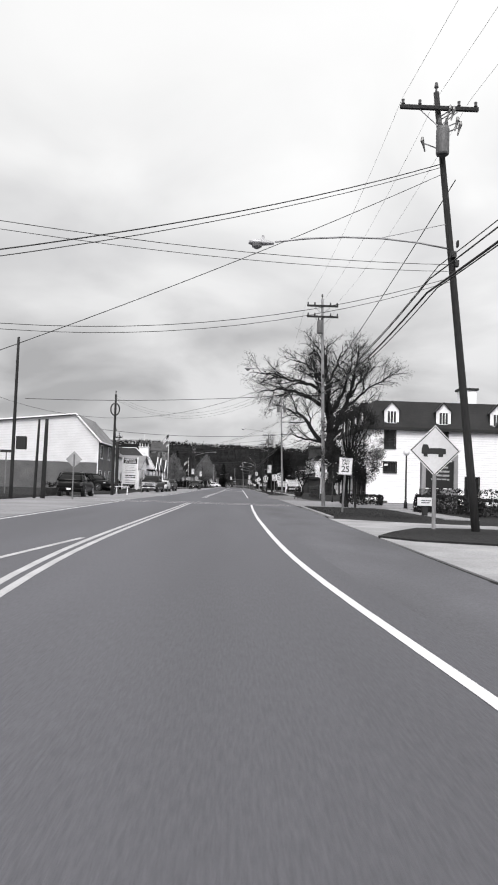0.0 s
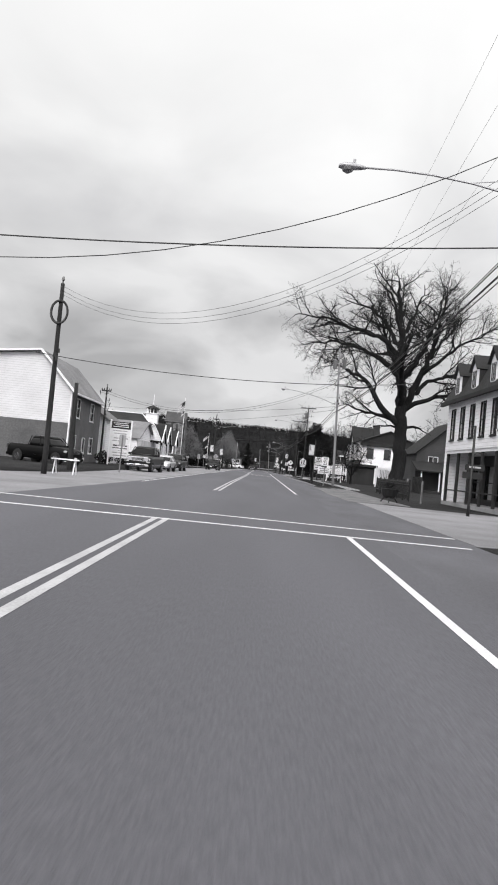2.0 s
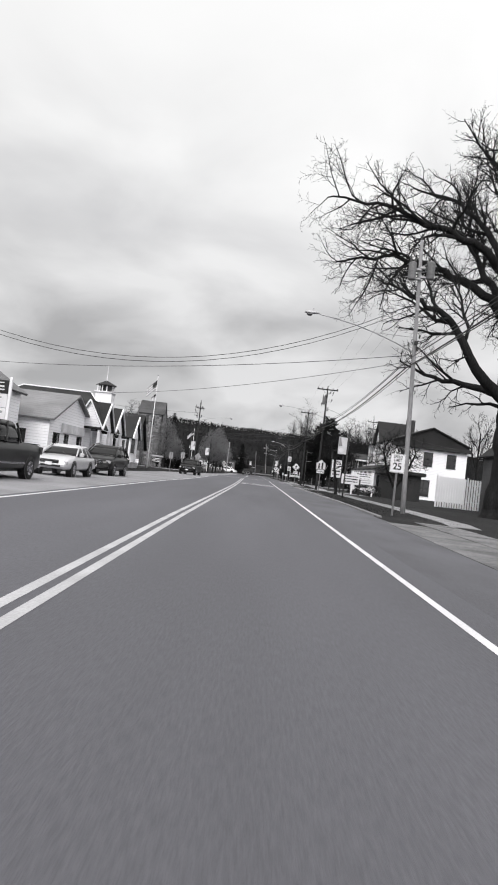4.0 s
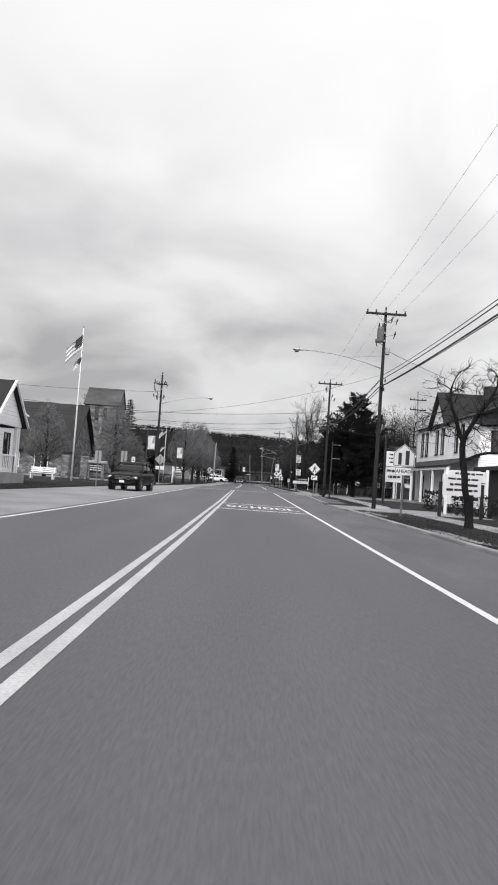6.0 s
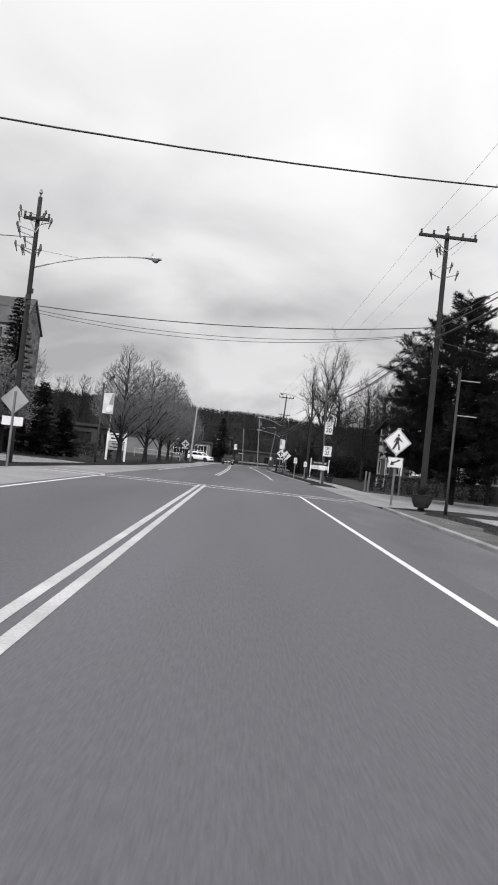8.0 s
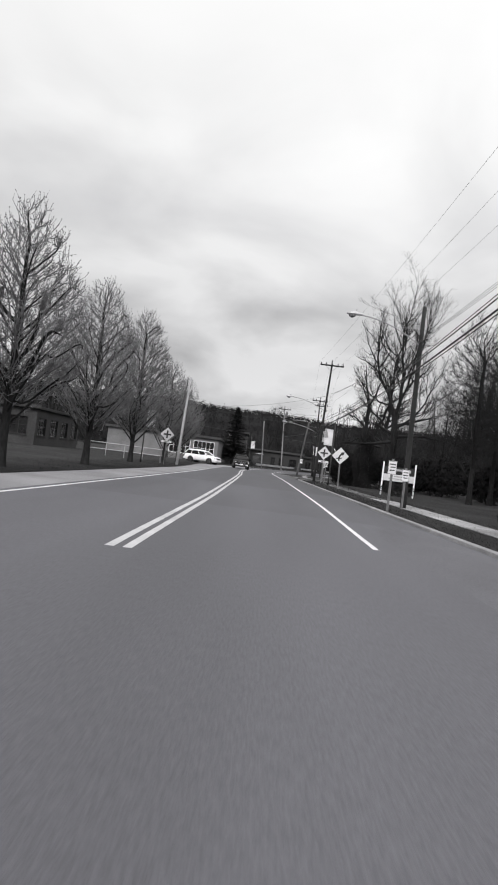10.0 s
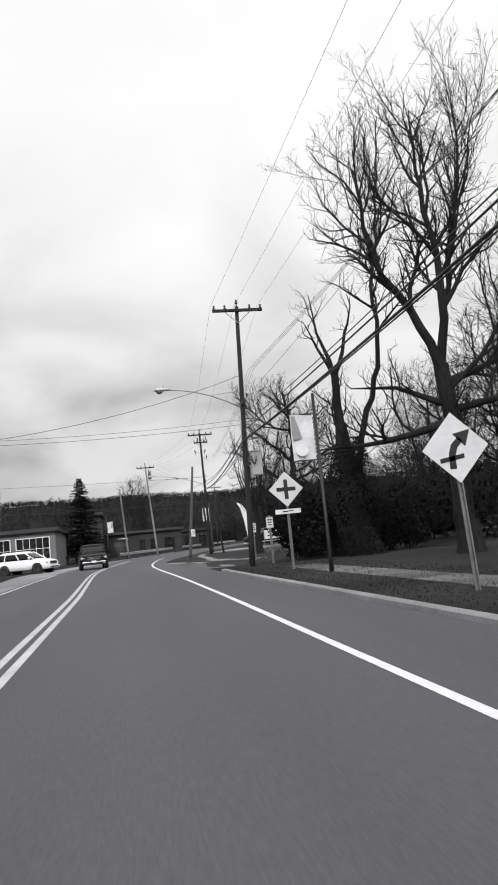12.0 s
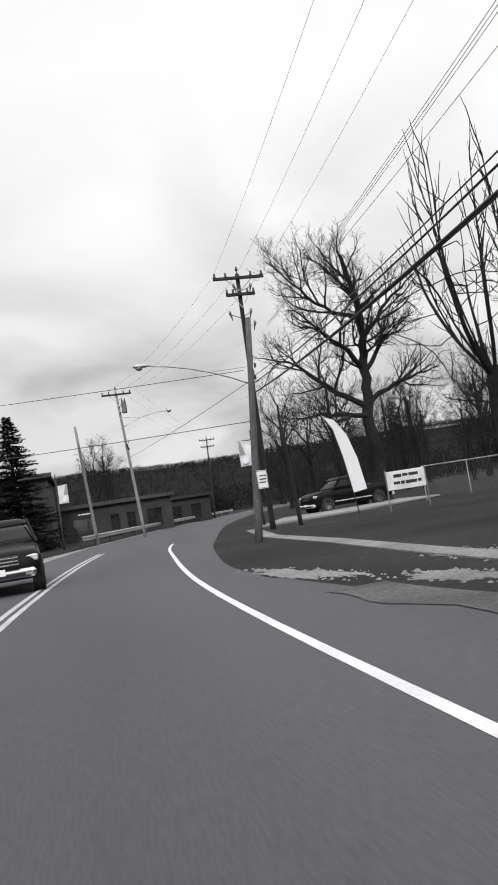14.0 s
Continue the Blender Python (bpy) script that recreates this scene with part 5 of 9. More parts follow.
# the great oak, the pair by the bend, the pollard and the broad tree behind it
OAK_LIMBS = [
    [(0.1, 0, 0), (0.2, 0, 4.4), (0, 0, 7.6), (-0.3, 0, 12.6), (-0.8, 0.2, 18.0), (-1.2, 0.3, 20.6), (-1.4, 0.3, 22.4)],
    [(0.05, 0, 6.9), (-2.4, -0.8, 8.8), (-3.9, -1.2, 11.0), (-5.7, -1.6, 11.9), (-8.4, -2, 12.8)],
    [(-0.25, 0, 12.0), (-2.4, 0.8, 13.9), (-4.9, 1.6, 15.1), (-7.9, 2, 15.6), (-11, 2.4, 15.0)],
    [(-0.35, 0, 13.3), (-2.7, -1, 15.8), (-6.5, -2, 16.6), (-8.8, -2.2, 17.2), (-12.2, -2.4, 17.4)],
    [(-0.5, 0, 14.8), (-2.3, 1.2, 18.0), (-4.0, 2, 19.6), (-6.8, 2.6, 20.4)],
    [(-0.7, 0.1, 16.6), (-2.0, -1.0, 20.0), (-3.4, -1.6, 21.4), (-4.2, -1.8, 22.2)],
    [(0.1, 0, 8.3), (1.6, 0.3, 12), (3.0, 0.6, 16), (3.8, 0.8, 20.0), (4.0, 0.9, 22.6)],
    [(0.1, 0, 8.5), (2.6, -0.6, 10.0), (6, -1.2, 10.8), (9.5, -1.4, 10.2)],
    [(0.9, 0.2, 10.2), (3.5, 1.4, 12.4), (7.5, 2.6, 13.2), (10.5, 3, 13.0)],
    [(1.8, 0.3, 12.6), (5, -1.5, 15.5), (8.0, -2.2, 17.4), (9.6, -2.4, 18.8)],
    [(2.6, 0.5, 14.6), (5.2, 2.2, 18), (7.6, 3, 20.6)],
    [(-0.6, 0.1, 16.4), (0.8, 1.0, 19.5), (1.6, 1.4, 21.6), (1.6, 1.4, 22.6)],
    [(0, 0, 9.2), (-0.8, -3, 11.6), (-1.4, -7, 14.2), (-1.5, -9.5, 15)],
    [(-0.2, 0, 11.6), (1.2, -3, 15), (2.2, -5.5, 20)],
    [(0, 0, 9.6), (0.6, 3.2, 12.2), (0.6, 7.5, 14.8)],
    [(-0.3, 0, 12.4), (-1.6, 3.2, 16), (-2.2, 5.5, 21)],
    [(0.1, 0, 6.5), (1.3, -0.6, 6.9), (2.8, -1, 6.3)],
    [(0.0, 0, 7.3), (-1.8, 1.4, 7.9), (-4.0, 2.4, 8.4), (-6.2, 3.0, 9.2)],
    [(0.05, 0, 6.6), (-1.4, 0.9, 6.9), (-3.2, 1.3, 6.6)],
]
limbed_tree(14.3, 106.5, OAK_LIMBS, 0.80, 11, tip=0.010, lift=0.0, crook=0.16, stout=0.42, share=(0.55, 0.55, 0.55, 0.55), gap=(0.62, 0.38, 0.24, 0.24), longest=(4.2, 2.3, 1.15, 0.5), label="huge spreading bare oak tree beside the street")
limbed_tree(10.9, 236.3, [[(0, 0, 0), (-0.1, 0, 2.2), (-0.1, 0, 4.5), (-0.2, 0, 5.8)], [(-0.2, 0, 5.4), (-0.8, 0.2, 7.6), (-1.6, 0.3, 8.8), (-2.0, 0.3, 10.5), (-2.1, 0.3, 13)], [(-0.2, 0, 5.7), (0, -0.2, 7.2), (0, -0.3, 9.3), (-0.3, -0.4, 11.3), (-0.3, -0.4, 14)], [(-0.05, 0, 6.6), (0.5, 0.2, 8.4), (0.9, 0.3, 10.1), (1.6, 0.4, 12.6), (1.7, 0.4, 15.2)], [(-0.1, 0, 4.5), (-1.6, 0.4, 5.2), (-3, 0.6, 5.3)], [(-0.1, 0, 4.0), (-2.1, 0.3, 3.6), (-4.2, 0.6, 3.5)], [(-0.1, 0, 4.9), (1.1, -0.2, 6), (1.9, -0.3, 7.2), (3.0, -0.4, 10)], [(-0.1, 0, 5.2), (1.8, 0.5, 5.8), (3.6, 0.8, 6.6)], [(-0.1, 0, 4.3), (1.6, -0.6, 4.6), (3.8, -1, 4.4)]], 0.33, 21, tip=0.0065, lift=0.16, crook=0.08, stout=0.62, fine=0.3, gap=(0.42, 0.30, 0.22, 0.25), longest=(3.1, 1.6, 0.75, 0.35), lean_out=(0.45, 0.95), bare=0.2, label="tall bare tree with many upright forking limbs")
limbed_tree(9.9, 243.6, [[(0, 0, 0), (-0.3, 0, 3.0), (-0.3, 0, 4.7), (-0.2, 0.2, 7.3)], [(-0.2, 0.2, 7.2), (-0.7, 0.4, 8.5), (-1.2, 0.5, 9.7)], [(-0.25, 0.2, 7.4), (-0.6, 0.5, 9.2), (-0.8, 0.6, 10.8)], [(-0.2, 0.2, 7.3), (0.8, 0.5, 9.6), (0.9, 0.6, 10.8)], [(0, 0, 0.6), (0.3, -0.2, 3.9), (0.7, -0.3, 5.2), (1.5, -0.5, 8), (1.6, -0.6, 10.7), (2.1, -0.6, 13.9), (2.5, -0.6, 16.6), (2.7, -0.6, 18.2)], [(1.85, -0.6, 12.4), (1.0, -0.4, 15), (0.8, -0.3, 16.6), (1.1, -0.2, 18.0)], [(2.1, -0.6, 13.8), (3, -0.8, 15.4), (4.4, -1, 17.6)], [(-0.3, 0, 4.5), (-0.7, 1.6, 4.3), (-1.0, 2.8, 4.0), (-1.8, 2.9, 3.56), (-2.24, 2.9, 3.25), (-2.5, 2.9, 3.45), (-3.1, 3.0, 3.2), 0.42]], 0.24, 22, tip=0.006, lift=0.10, crook=0.10, stout=0.66, fine=0.35, gap=(0.52, 0.33, 0.24, 0.26), longest=(2.6, 1.4, 0.7, 0.35), bare=0.45, label="twin-stemmed bare tree with one broken stem")
rnd = random.Random(5)
poles = []
for i in range(15):
    a, h, o = i * 2.4, rnd.uniform(5.6, 8.5), rnd.uniform(0.7, 1.7)
    dx, dy = math.cos(a), math.sin(a)
    poles.append([(0.05 * dx, 0.05 * dy, 2.9), (o * 0.6 * dx, o * 0.6 * dy, 3.7 + 0.4 * rnd.random()), (o * dx, o * dy, 5.4), (o * 1.15 * dx + rnd.uniform(-0.3, 0.3), o * 1.15 * dy, h)])
    poles.append([(o * dx, o * dy, 5.4), (o * 1.1 * dx + rnd.uniform(-0.5, 0.5), o * 1.1 * dy + 0.2, h * 0.86)])
grown_tree(9.75, 263.7, [[(-0.1, 0, 0), (-0.1, 0, 1.6), (0, 0, 3.0)], [(0, 0, 2.4), (-0.9, 0.2, 2.7), (-1.25, 0.2, 3.8)]] + poles, dome_points(150, 0, 0, 5.2, 2.2, 2.2, 2.4, 2.0, 2, 0.6), 23, 0.21, tip=0.014, step=0.35, reach=1.6, kill=0.5, wobble=0.2, twigs=1, twig_len=0.7, twig_lift=0.6, label="pollarded bare tree with a brush of upright poles")
limbed_tree(19.6, 295, [[(0.5, 0, 0), (0.5, 0, 2.9), (0.5, 0, 6.6), (1.0, 0.1, 11), (0.9, 0.2, 14.2), (0.3, 0.2, 17)], [(0.5, 0, 6.3), (-1.9, 0.4, 7.8), (-3.7, 0.6, 9.6), (-6.1, 0.8, 10.6)], [(0.95, 0.1, 12.4), (-1.6, -0.4, 13.2), (-3.6, -0.6, 15), (-5.2, -0.7, 16.6)], [(0.8, 0.1, 9.0), (-1.6, -1, 10.8), (-4.4, -1.6, 13)], [(0.5, 0, 6.7), (3.9, 0.2, 8), (6.4, 0.4, 8.5)], [(1, 0.1, 11.0), (3.4, -0.4, 13.6), (5.6, -0.5, 15)], [(0.8, 0.1, 8.8), (3, 1.2, 11), (5.4, 1.6, 12)], [(0.5, 0, 5.6), (-2.6, -0.8, 6), (-5.4, -1, 6.0)]], 0.46, 24, tip=0.011, lift=0.10, crook=0.12, stout=0.5, fine=0.75, gap=(0.56, 0.40, 0.28, 0.32), longest=(4.6, 2.2, 1.1, 0.5), buds=0.09, bare=0.22, label="broad bare tree behind a parked pickup")
for i, (px_, py_, h, w) in enumerate(((-7.8, 190.6, 7.6, 2.5), (-7.5, 202, 8.3, 2.7), (-7.5, 213.3, 8.6, 2.55), (-8.2, 229.5, 10.4, 2.95), (-7.9, 245, 9.0, 2.6), (-7.6, 254, 8.6, 2.5), (-8.4, 262, 7.8, 2.2))):
    grown_tree(px_, py_, [[(0, 0, 0), (0, 0, 1.4), (0.05, 0, h * 0.45), (0, 0, h * 0.86)]], egg_points(int(5000 * (h / 10) ** 2), 1.8, h, w * 0.88, 40 + i), 40 + i, 0.15, tip=0.009, step=0.19, reach=2.4, kill=0.17, lift=0.2, wobble=0.18, twigs=2, twig_len=0.36, twig_lift=0.7, sweep=0.95, buds=0.07, twig=TWIG_PALE, label="upright egg-shaped street tree budding on the verge")
conifer(-3.6, 303.5, 9.8, 3.1, 3, "dark conical spruce beside a brick building", dens=3.0)
grown_tree(7.0, 125.6, [[(0, 0, 0), (-0.12, 0, 1.0), (-0.30, 0, 2.2), (-0.38, 0, 3.0)], [(-0.36, 0, 2.8), (-0.7, 0.1, 3.9), (-0.9, 0.1, 4.6)], [(-0.3, 0, 2.2), (0.3, 0, 2.5), (1.2, 0.1, 2.6)], [(-0.36, 0, 2.9), (0.1, -0.1, 3.8), (0.6, -0.1, 4.5)]], dome_points(900, 0.0, 0, 3.7, 1.9, 1.7, 2.0, 1.1, 4), 61, 0.11, tip=0.007, step=0.16, reach=2.0, kill=0.25, wobble=0.5, twigs=3, twig_len=0.3, twig_lift=0.1, label="small crooked bare tree on the verge")


def budding_bush(x, y, h, w, seed, label):
    grown_tree(x, y, [[(0, 0, 0), (0, 0, 0.8), (0.1, 0, h * 0.5), (0, 0, h * 0.8)]], egg_points(3600, 0.7, h, w * 1.1, seed), seed, 0.14, tip=0.010, step=0.22, reach=2.6, kill=0.22, lift=0.2, wobble=0.3, twigs=3, twig_len=0.4, twig_lift=0.4, sweep=0.5, buds=0.13, twig=TWIG_PALE, label=label, group="budding trees")


def pine_mass(x, y, h, w, seed, label):
    """A full old pine: whorls of limbs that carry upturned sprays of needles, with sky between them near the top."""
    rnd = random.Random(seed)
    trunk, crown = Wood(), Wood()
    trunk.limb([Vector((0, 0, -0.2)), Vector((0.1, 0, h * 0.5)), Vector((0, 0, h * 0.97))], [0.24, 0.16, 0.02], 8)
    whorls = 24
    for i in range(whorls):
        f = 0.13 + 0.87 * (i + 0.5 * rnd.random()) / whorls
        arms = 8 if f < 0.7 else 6
        a0 = rnd.uniform(0, 6.28)
        for k in range(arms):
            a = a0 + 6.283 * k / arms + rnd.uniform(-0.3, 0.3)
            ln = w * (0.80 + 1.2 * (f - 0.13) if f < 0.30 else 1.0 - 0.35 * (f - 0.30) if f < 0.58 else 0.90 - 2.0 * (f - 0.58) if f < 0.76 else max(0.12, 0.46 - 1.4 * (f - 0.76))) * rnd.uniform(0.66, 1.1)
            d = Vector((math.cos(a), math.sin(a), 0))
            p0 = Vector((0, 0, h * (f + rnd.uniform(-0.025, 0.025)) * 0.97))
            tilt = -0.12 + 0.75 * f * f
            pts = [p0 + d * ln * q + Vector((0, 0, tilt * ln * q + 0.16 * ln * q * q)) for q in (0, 0.35, 0.7, 1.0)]
            crown.limb(pts, [0.035, 0.024, 0.013, 0.006], 3)
            sprays = max(6, int(ln * 9))
            for m in range(sprays):
                q = 0.22 + 0.78 * (m + rnd.random()) / sprays
                j = min(int(q * 3), 2)
                c = pts[j].lerp(pts[j + 1], min(1.0, q * 3 - j))
                side_ = Vector((-d.y, d.x, 0)) * rnd.uniform(-1, 1)
                e = (d * rnd.uniform(0.2, 0.9) + side_ + Vector((0, 0, rnd.uniform(-0.25, 1.0)))).normalized()
                reach_ = rnd.uniform(0.30, 0.75) * (1.15 - 0.45 * f)
                crown.limb([c, c + e * reach_], [0.012, 0.004], 3)
                for g in range(34):
                    b0 = c + e * reach_ * rnd.uniform(0.15, 1.0)
                    nd = (e * rnd.uniform(0.3, 1.1) + Vector((rnd.gauss(0, 0.55), rnd.gauss(0, 0.55), rnd.gauss(0.1, 0.5)))).normalized()
                    n_ = rnd.uniform(0.16, 0.30)
                    crown.leaf(b0 + nd * n_ * 0.5, nd * n_, nd.orthogonal().normalized() * 0.042)
    t = thing("conifer", x, y, 0.05, label, "tree", "evergreen trees")
    for name, wd, m in (("trunk", trunk, BARK), ("crown", crown, NEEDLE)):
        ob = new(name, wd.mesh(name, m, False))
        ob.parent = t


pine_mass(11.6, 181.5, 11.3, 4.2, 4, "dark full pine tree beside a side street")
budding_bush(-14.2, 178.0, 8.3, 1.9, 81, "bushy budding tree before a stone church")
budding_bush(-19.8, 172.5, 7.2, 1.9, 82, "bushy budding tree before a church roof")
budding_bush(-12.9, 182.0, 5.2, 1.4, 83, "low budding tree beside a stone church")
conifer(-14.3, 187.0, 9.5, 1.9, 74, "dark conical evergreen before a church tower", dens=1.7, start=0.04)
limbed_tree(17.2, 269.5, [[(0, 0, 0), (-0.2, 0, 2.5), (-0.5, 0, 4.6)], [(-0.5, 0, 4.4), (-1.8, 0.2, 6.0), (-3.2, 0.2, 6.9)], [(-0.5, 0, 4.6), (0.2, 0.2, 7), (-0.2, 0.2, 10)], [(-0.4, 0, 3.8), (1.4, 0.4, 5.6), (2.6, 0.4, 8)]], 0.26, 71, tip=0.009, lift=0.12, crook=0.16, stout=0.55, fine=0.4, gap=(0.5, 0.36, 0.26, 0.3), longest=(3.0, 1.6, 0.9, 0.4), label="bare tree with twisting limbs at the edge of a lawn")


def leaf_tree(x, y, h, w, clear, seed, label):
    """A small tree in dark leaf: forked trunk, limbs and uneven clumps of leaves with gaps."""
    rnd = random.Random(seed)
    trunk, crown = Wood(), Wood()
    trunk.limb([Vector((0, 0, -0.2)), Vector((-0.05, 0, clear * 0.6)), Vector((0.05, 0, clear * 1.15))], [0.15, 0.12, 0.10], 8)
    top = Vector((0.05, 0, clear * 1.1))
    for i in range(170):
        f = rnd.random()
        out_ = w * math.sin(math.pi * (0.14 + 0.80 * f)) ** 0.6 * math.sqrt(rnd.uniform(0.05, 1.0))
        a = i * 2.4
        c = Vector((math.cos(a) * out_ + 0.25, math.sin(a) * out_, clear * 0.75 + (h - clear * 0.75) * f))
        if i % 3 == 0:
            trunk.limb([top, top.lerp(c, 0.5) + Vector((0, 0, 0.15)), c], [0.05, 0.03, 0.008], 5)
        size = rnd.uniform(0.28, 0.55)
        for k in range(110):
            d = Vector((rnd.gauss(0, 1), rnd.gauss(0, 1), rnd.gauss(0, 0.8))).normalized() * size * rnd.random() ** 0.4
            e = Vector((rnd.uniform(-1, 1), rnd.uniform(-1, 1), rnd.uniform(-0.9, 0.5))).normalized()
            crown.leaf(c + d, e * rnd.uniform(0.08, 0.13), e.orthogonal().normalized() * 0.05)
    t = thing("tree", x, y, 0.05, label, "tree", "street trees")
    for name, wd, m in (("trunk", trunk, BARK), ("crown", crown, SHRUB)):
        ob = new(name, wd.mesh(name, m, False))
        ob.parent = t


grown_tree(12.5, 128.0, [[(0, 0, 0), (0, 0, 1.2), (0.1, 0, 3.4)], [(0, 0, 1.0), (-0.8, 0.2, 2.6), (-1.3, 0.2, 4.2)], [(0, 0, 1.1), (0.9, -0.2, 2.8), (1.5, -0.2, 4.4)]], dome_points(2600, 0, 0, 3.9, 2.7, 2.2, 2.6, 2.6, 14, 0.5), 65, 0.13, tip=0.012, step=0.2, reach=2.6, kill=0.26, lift=0.12, wobble=0.2, twigs=3, twig_len=0.4, label="dense bare shrub tree before a white shop house")
haze = grown_tree(20.2, 221.5, [[(0, 0, 0), (0, 0, 2.4), (0.1, 0, 6.0), (0, 0, 11.5)], [(0, 0, 2.6), (-1.2, 0.3, 5.4), (-1.8, 0.3, 9.5)], [(0, 0, 3.0), (1.3, -0.3, 6), (1.9, -0.2, 10)]], dome_points(4600, 0, 0, 8.6, 3.7, 3.2, 6.2, 6.0, 24, 0.55), 66, 0.20, tip=0.010, step=0.3, reach=3.2, kill=0.34, lift=0.16, wobble=0.2, twigs=3, twig_len=0.6, twig_lift=0.5, sweep=0.4, label="tall hazy bare tree with fine upright twigs near brick flats", group="bare trees behind the flats")
for hx, hy, hs, turn in ((16.0, 188.4, 0.56, 20), (15.0, 229.0, 0.88, 80), (18.0, 234.0, 0.9, 260), (24.2, 222.5, 1.0, 200), (28.0, 225.0, 1.02, 310), (32.0, 229.0, 0.85, 40), (25.0, 240.0, 0.85, 130), (30.0, 247.0, 0.9, 20), (20.6, 259.0, 0.75, 170)):
    k = copy_thing(haze, pose(hx, hy, 0.05, 0, 0, turn))
    k.scale = (hs, hs, hs)
leaf_tree(7.1, 44.9, 6.3, 2.2, 2.1, 91, "small dark-leaved tree before a white inn")

# ---- buildings ----
def panel(bm, o, u, n, width, height, holes=(), thick=0.2, gable=None):
    """A wall from o along u, with rectangular holes (u0, u1, v0, v1) and real thickness; gable: points above the top."""
    o, u, n = Vector(o), Vector(u), Vector(n)
    us = sorted({0.0, width, *[h[0] for h in holes], *[h[1] for h in holes]})
    vs = sorted({0.0, height, *[h[2] for h in holes], *[h[3] for h in holes]})
    def at(a, b, d=0.0):
        return bm.verts.new(o + u * a + Vector((0, 0, b)) - n * d)
    def solid(a, b):
        return not any(h[0] < a < h[1] and h[2] < b < h[3] for h in holes)
    for a0, a1 in zip(us, us[1:]):
        for b0, b1 in zip(vs, vs[1:]):
            if solid((a0 + a1) / 2, (b0 + b1) / 2):
                bm.faces.new((at(a0, b0), at(a1, b0), at(a1, b1), at(a0, b1)))
                bm.faces.new((at(a0, b0, thick), at(a0, b1, thick), at(a1, b1, thick), at(a1, b0, thick)))
    for a0, a1, b0, b1 in holes:
        for p, q in (((a0, b0), (a1, b0)), ((a1, b0), (a1, b1)), ((a1, b1), (a0, b1)), ((a0, b1), (a0, b0))):
            bm.faces.new((at(*p), at(*p, thick), at(*q, thick), at(*q)))
    if gable:
        bm.faces.new([at(*p) for p in gable])
        bm.faces.new([at(*p, thick) for p in gable][::-1])
    return bm


def window(parent, o, u, n, hole, bars_=(1, 1), frame=None, glass=None, sill=True, name="window", depth=0.07, shutters=False, thick=0.07):
    """A window in a hole: frame, glazing bars, pane and sill."""
    o, u, n = Vector(o), Vector(u), Vector(n)
    a0, a1, b0, b1 = hole
    fr = frame or WHITE_TRIM
    def bx(bm, p0, p1, q0, q1, d0, d1):
        vs = [bm.verts.new(o + u * a + Vector((0, 0, b)) + n * d) for a, b, d in ((p0, q0, d0), (p1, q0, d0), (p1, q0, d1), (p0, q0, d1), (p0, q1, d0), (p1, q1, d0), (p1, q1, d1), (p0, q1, d1))]
        for q in ((3, 2, 1, 0), (4, 5, 6, 7), (0, 1, 5, 4), (1, 2, 6, 5), (2, 3, 7, 6), (3, 0, 4, 7)):
            bm.faces.new([vs[i] for i in q])
        return bm
    t = min(thick, (a1 - a0) * 0.14)
    bm = bmesh.new()
    for e in ((a0 - t, a0, b0 - t, b1 + t), (a1, a1 + t, b0 - t, b1 + t), (a0, a1, b1, b1 + t), (a0, a1, b0 - t, b0)):
        bx(bm, *e, -0.05, 0.035)
    bmesh.ops.recalc_face_normals(bm, faces=bm.faces)
    w = part(name, bm, fr, parent)
    bm = bmesh.new()
    for k in range(1, bars_[0] + 1):
        c = a0 + (a1 - a0) * k / (bars_[0] + 1)
        bx(bm, c - 0.018, c + 0.018, b0, b1, -depth, -depth + 0.03)
    for k in range(1, bars_[1] + 1):
        c = b0 + (b1 - b0) * k / (bars_[1] + 1)
        bx(bm, a0, a1, c - 0.02, c + 0.02, -depth, -depth + 0.034)
    if bm.faces:
        bmesh.ops.recalc_face_normals(bm, faces=bm.faces)
        part("glazing_bar", bm, fr, w)
    else:
        bm.free()
    bm = bmesh.new()
    bx(bm, a0, a1, b0, b1, -depth - 0.03, -depth - 0.012)
    bmesh.ops.recalc_face_normals(bm, faces=bm.faces)
    part("pane", bm, glass or GLASS, w)
    if sill:
        bm = bmesh.new()
        bx(bm, a0 - 0.1, a1 + 0.1, b0 - t - 0.06, b0 - t, -0.04, 0.09)
        bmesh.ops.recalc_face_normals(bm, faces=bm.faces)
        part("sill", bm, fr, w)
    if shutters:
        for s in (a0 - t - 0.42, a1 + t + 0.02):
            bm = bmesh.new()
            bx(bm, s, s + 0.4, b0, b1, 0.004, 0.04)
            for k in range(9):
                z = b0 + (b1 - b0) * (k + 0.5) / 9
                bx(bm, s + 0.05, s + 0.35, z - 0.03, z + 0.03, 0.04, 0.055)
            bmesh.ops.recalc_face_normals(bm, faces=bm.faces)
            part("shutter", bm, DARK_WOOD, w)
    return w


def roof_plane(bm, a, b, c, d, thick=0.14):
    """A roof slab with corners a, b (eave) and c, d (ridge)."""
    a, b, c, d = (Vector(p) for p in (a, b, c, d))
    n = (b - a).cross(d - a).normalized()
    if n.z < 0:
        n = -n
    lo = [bm.verts.new(p - n * thick) for p in (a, b, c, d)]
    hi = [bm.verts.new(p) for p in (a, b, c, d)]
    bm.faces.new(hi)
    bm.faces.new(lo[::-1])
    for i in range(4):
        j = (i + 1) % 4
        bm.faces.new((lo[i], lo[j], hi[j], hi[i]))
    bmesh.ops.recalc_face_normals(bm, faces=bm.faces)
    return bm


FACES = {"s": ((0, 0), (1, 0), (0, -1)), "e": ((1, 0), (0, 1), (1, 0)), "n": ((1, 1), (-1, 0), (0, 1)), "w": ((0, 1), (0, -1), (-1, 0))}


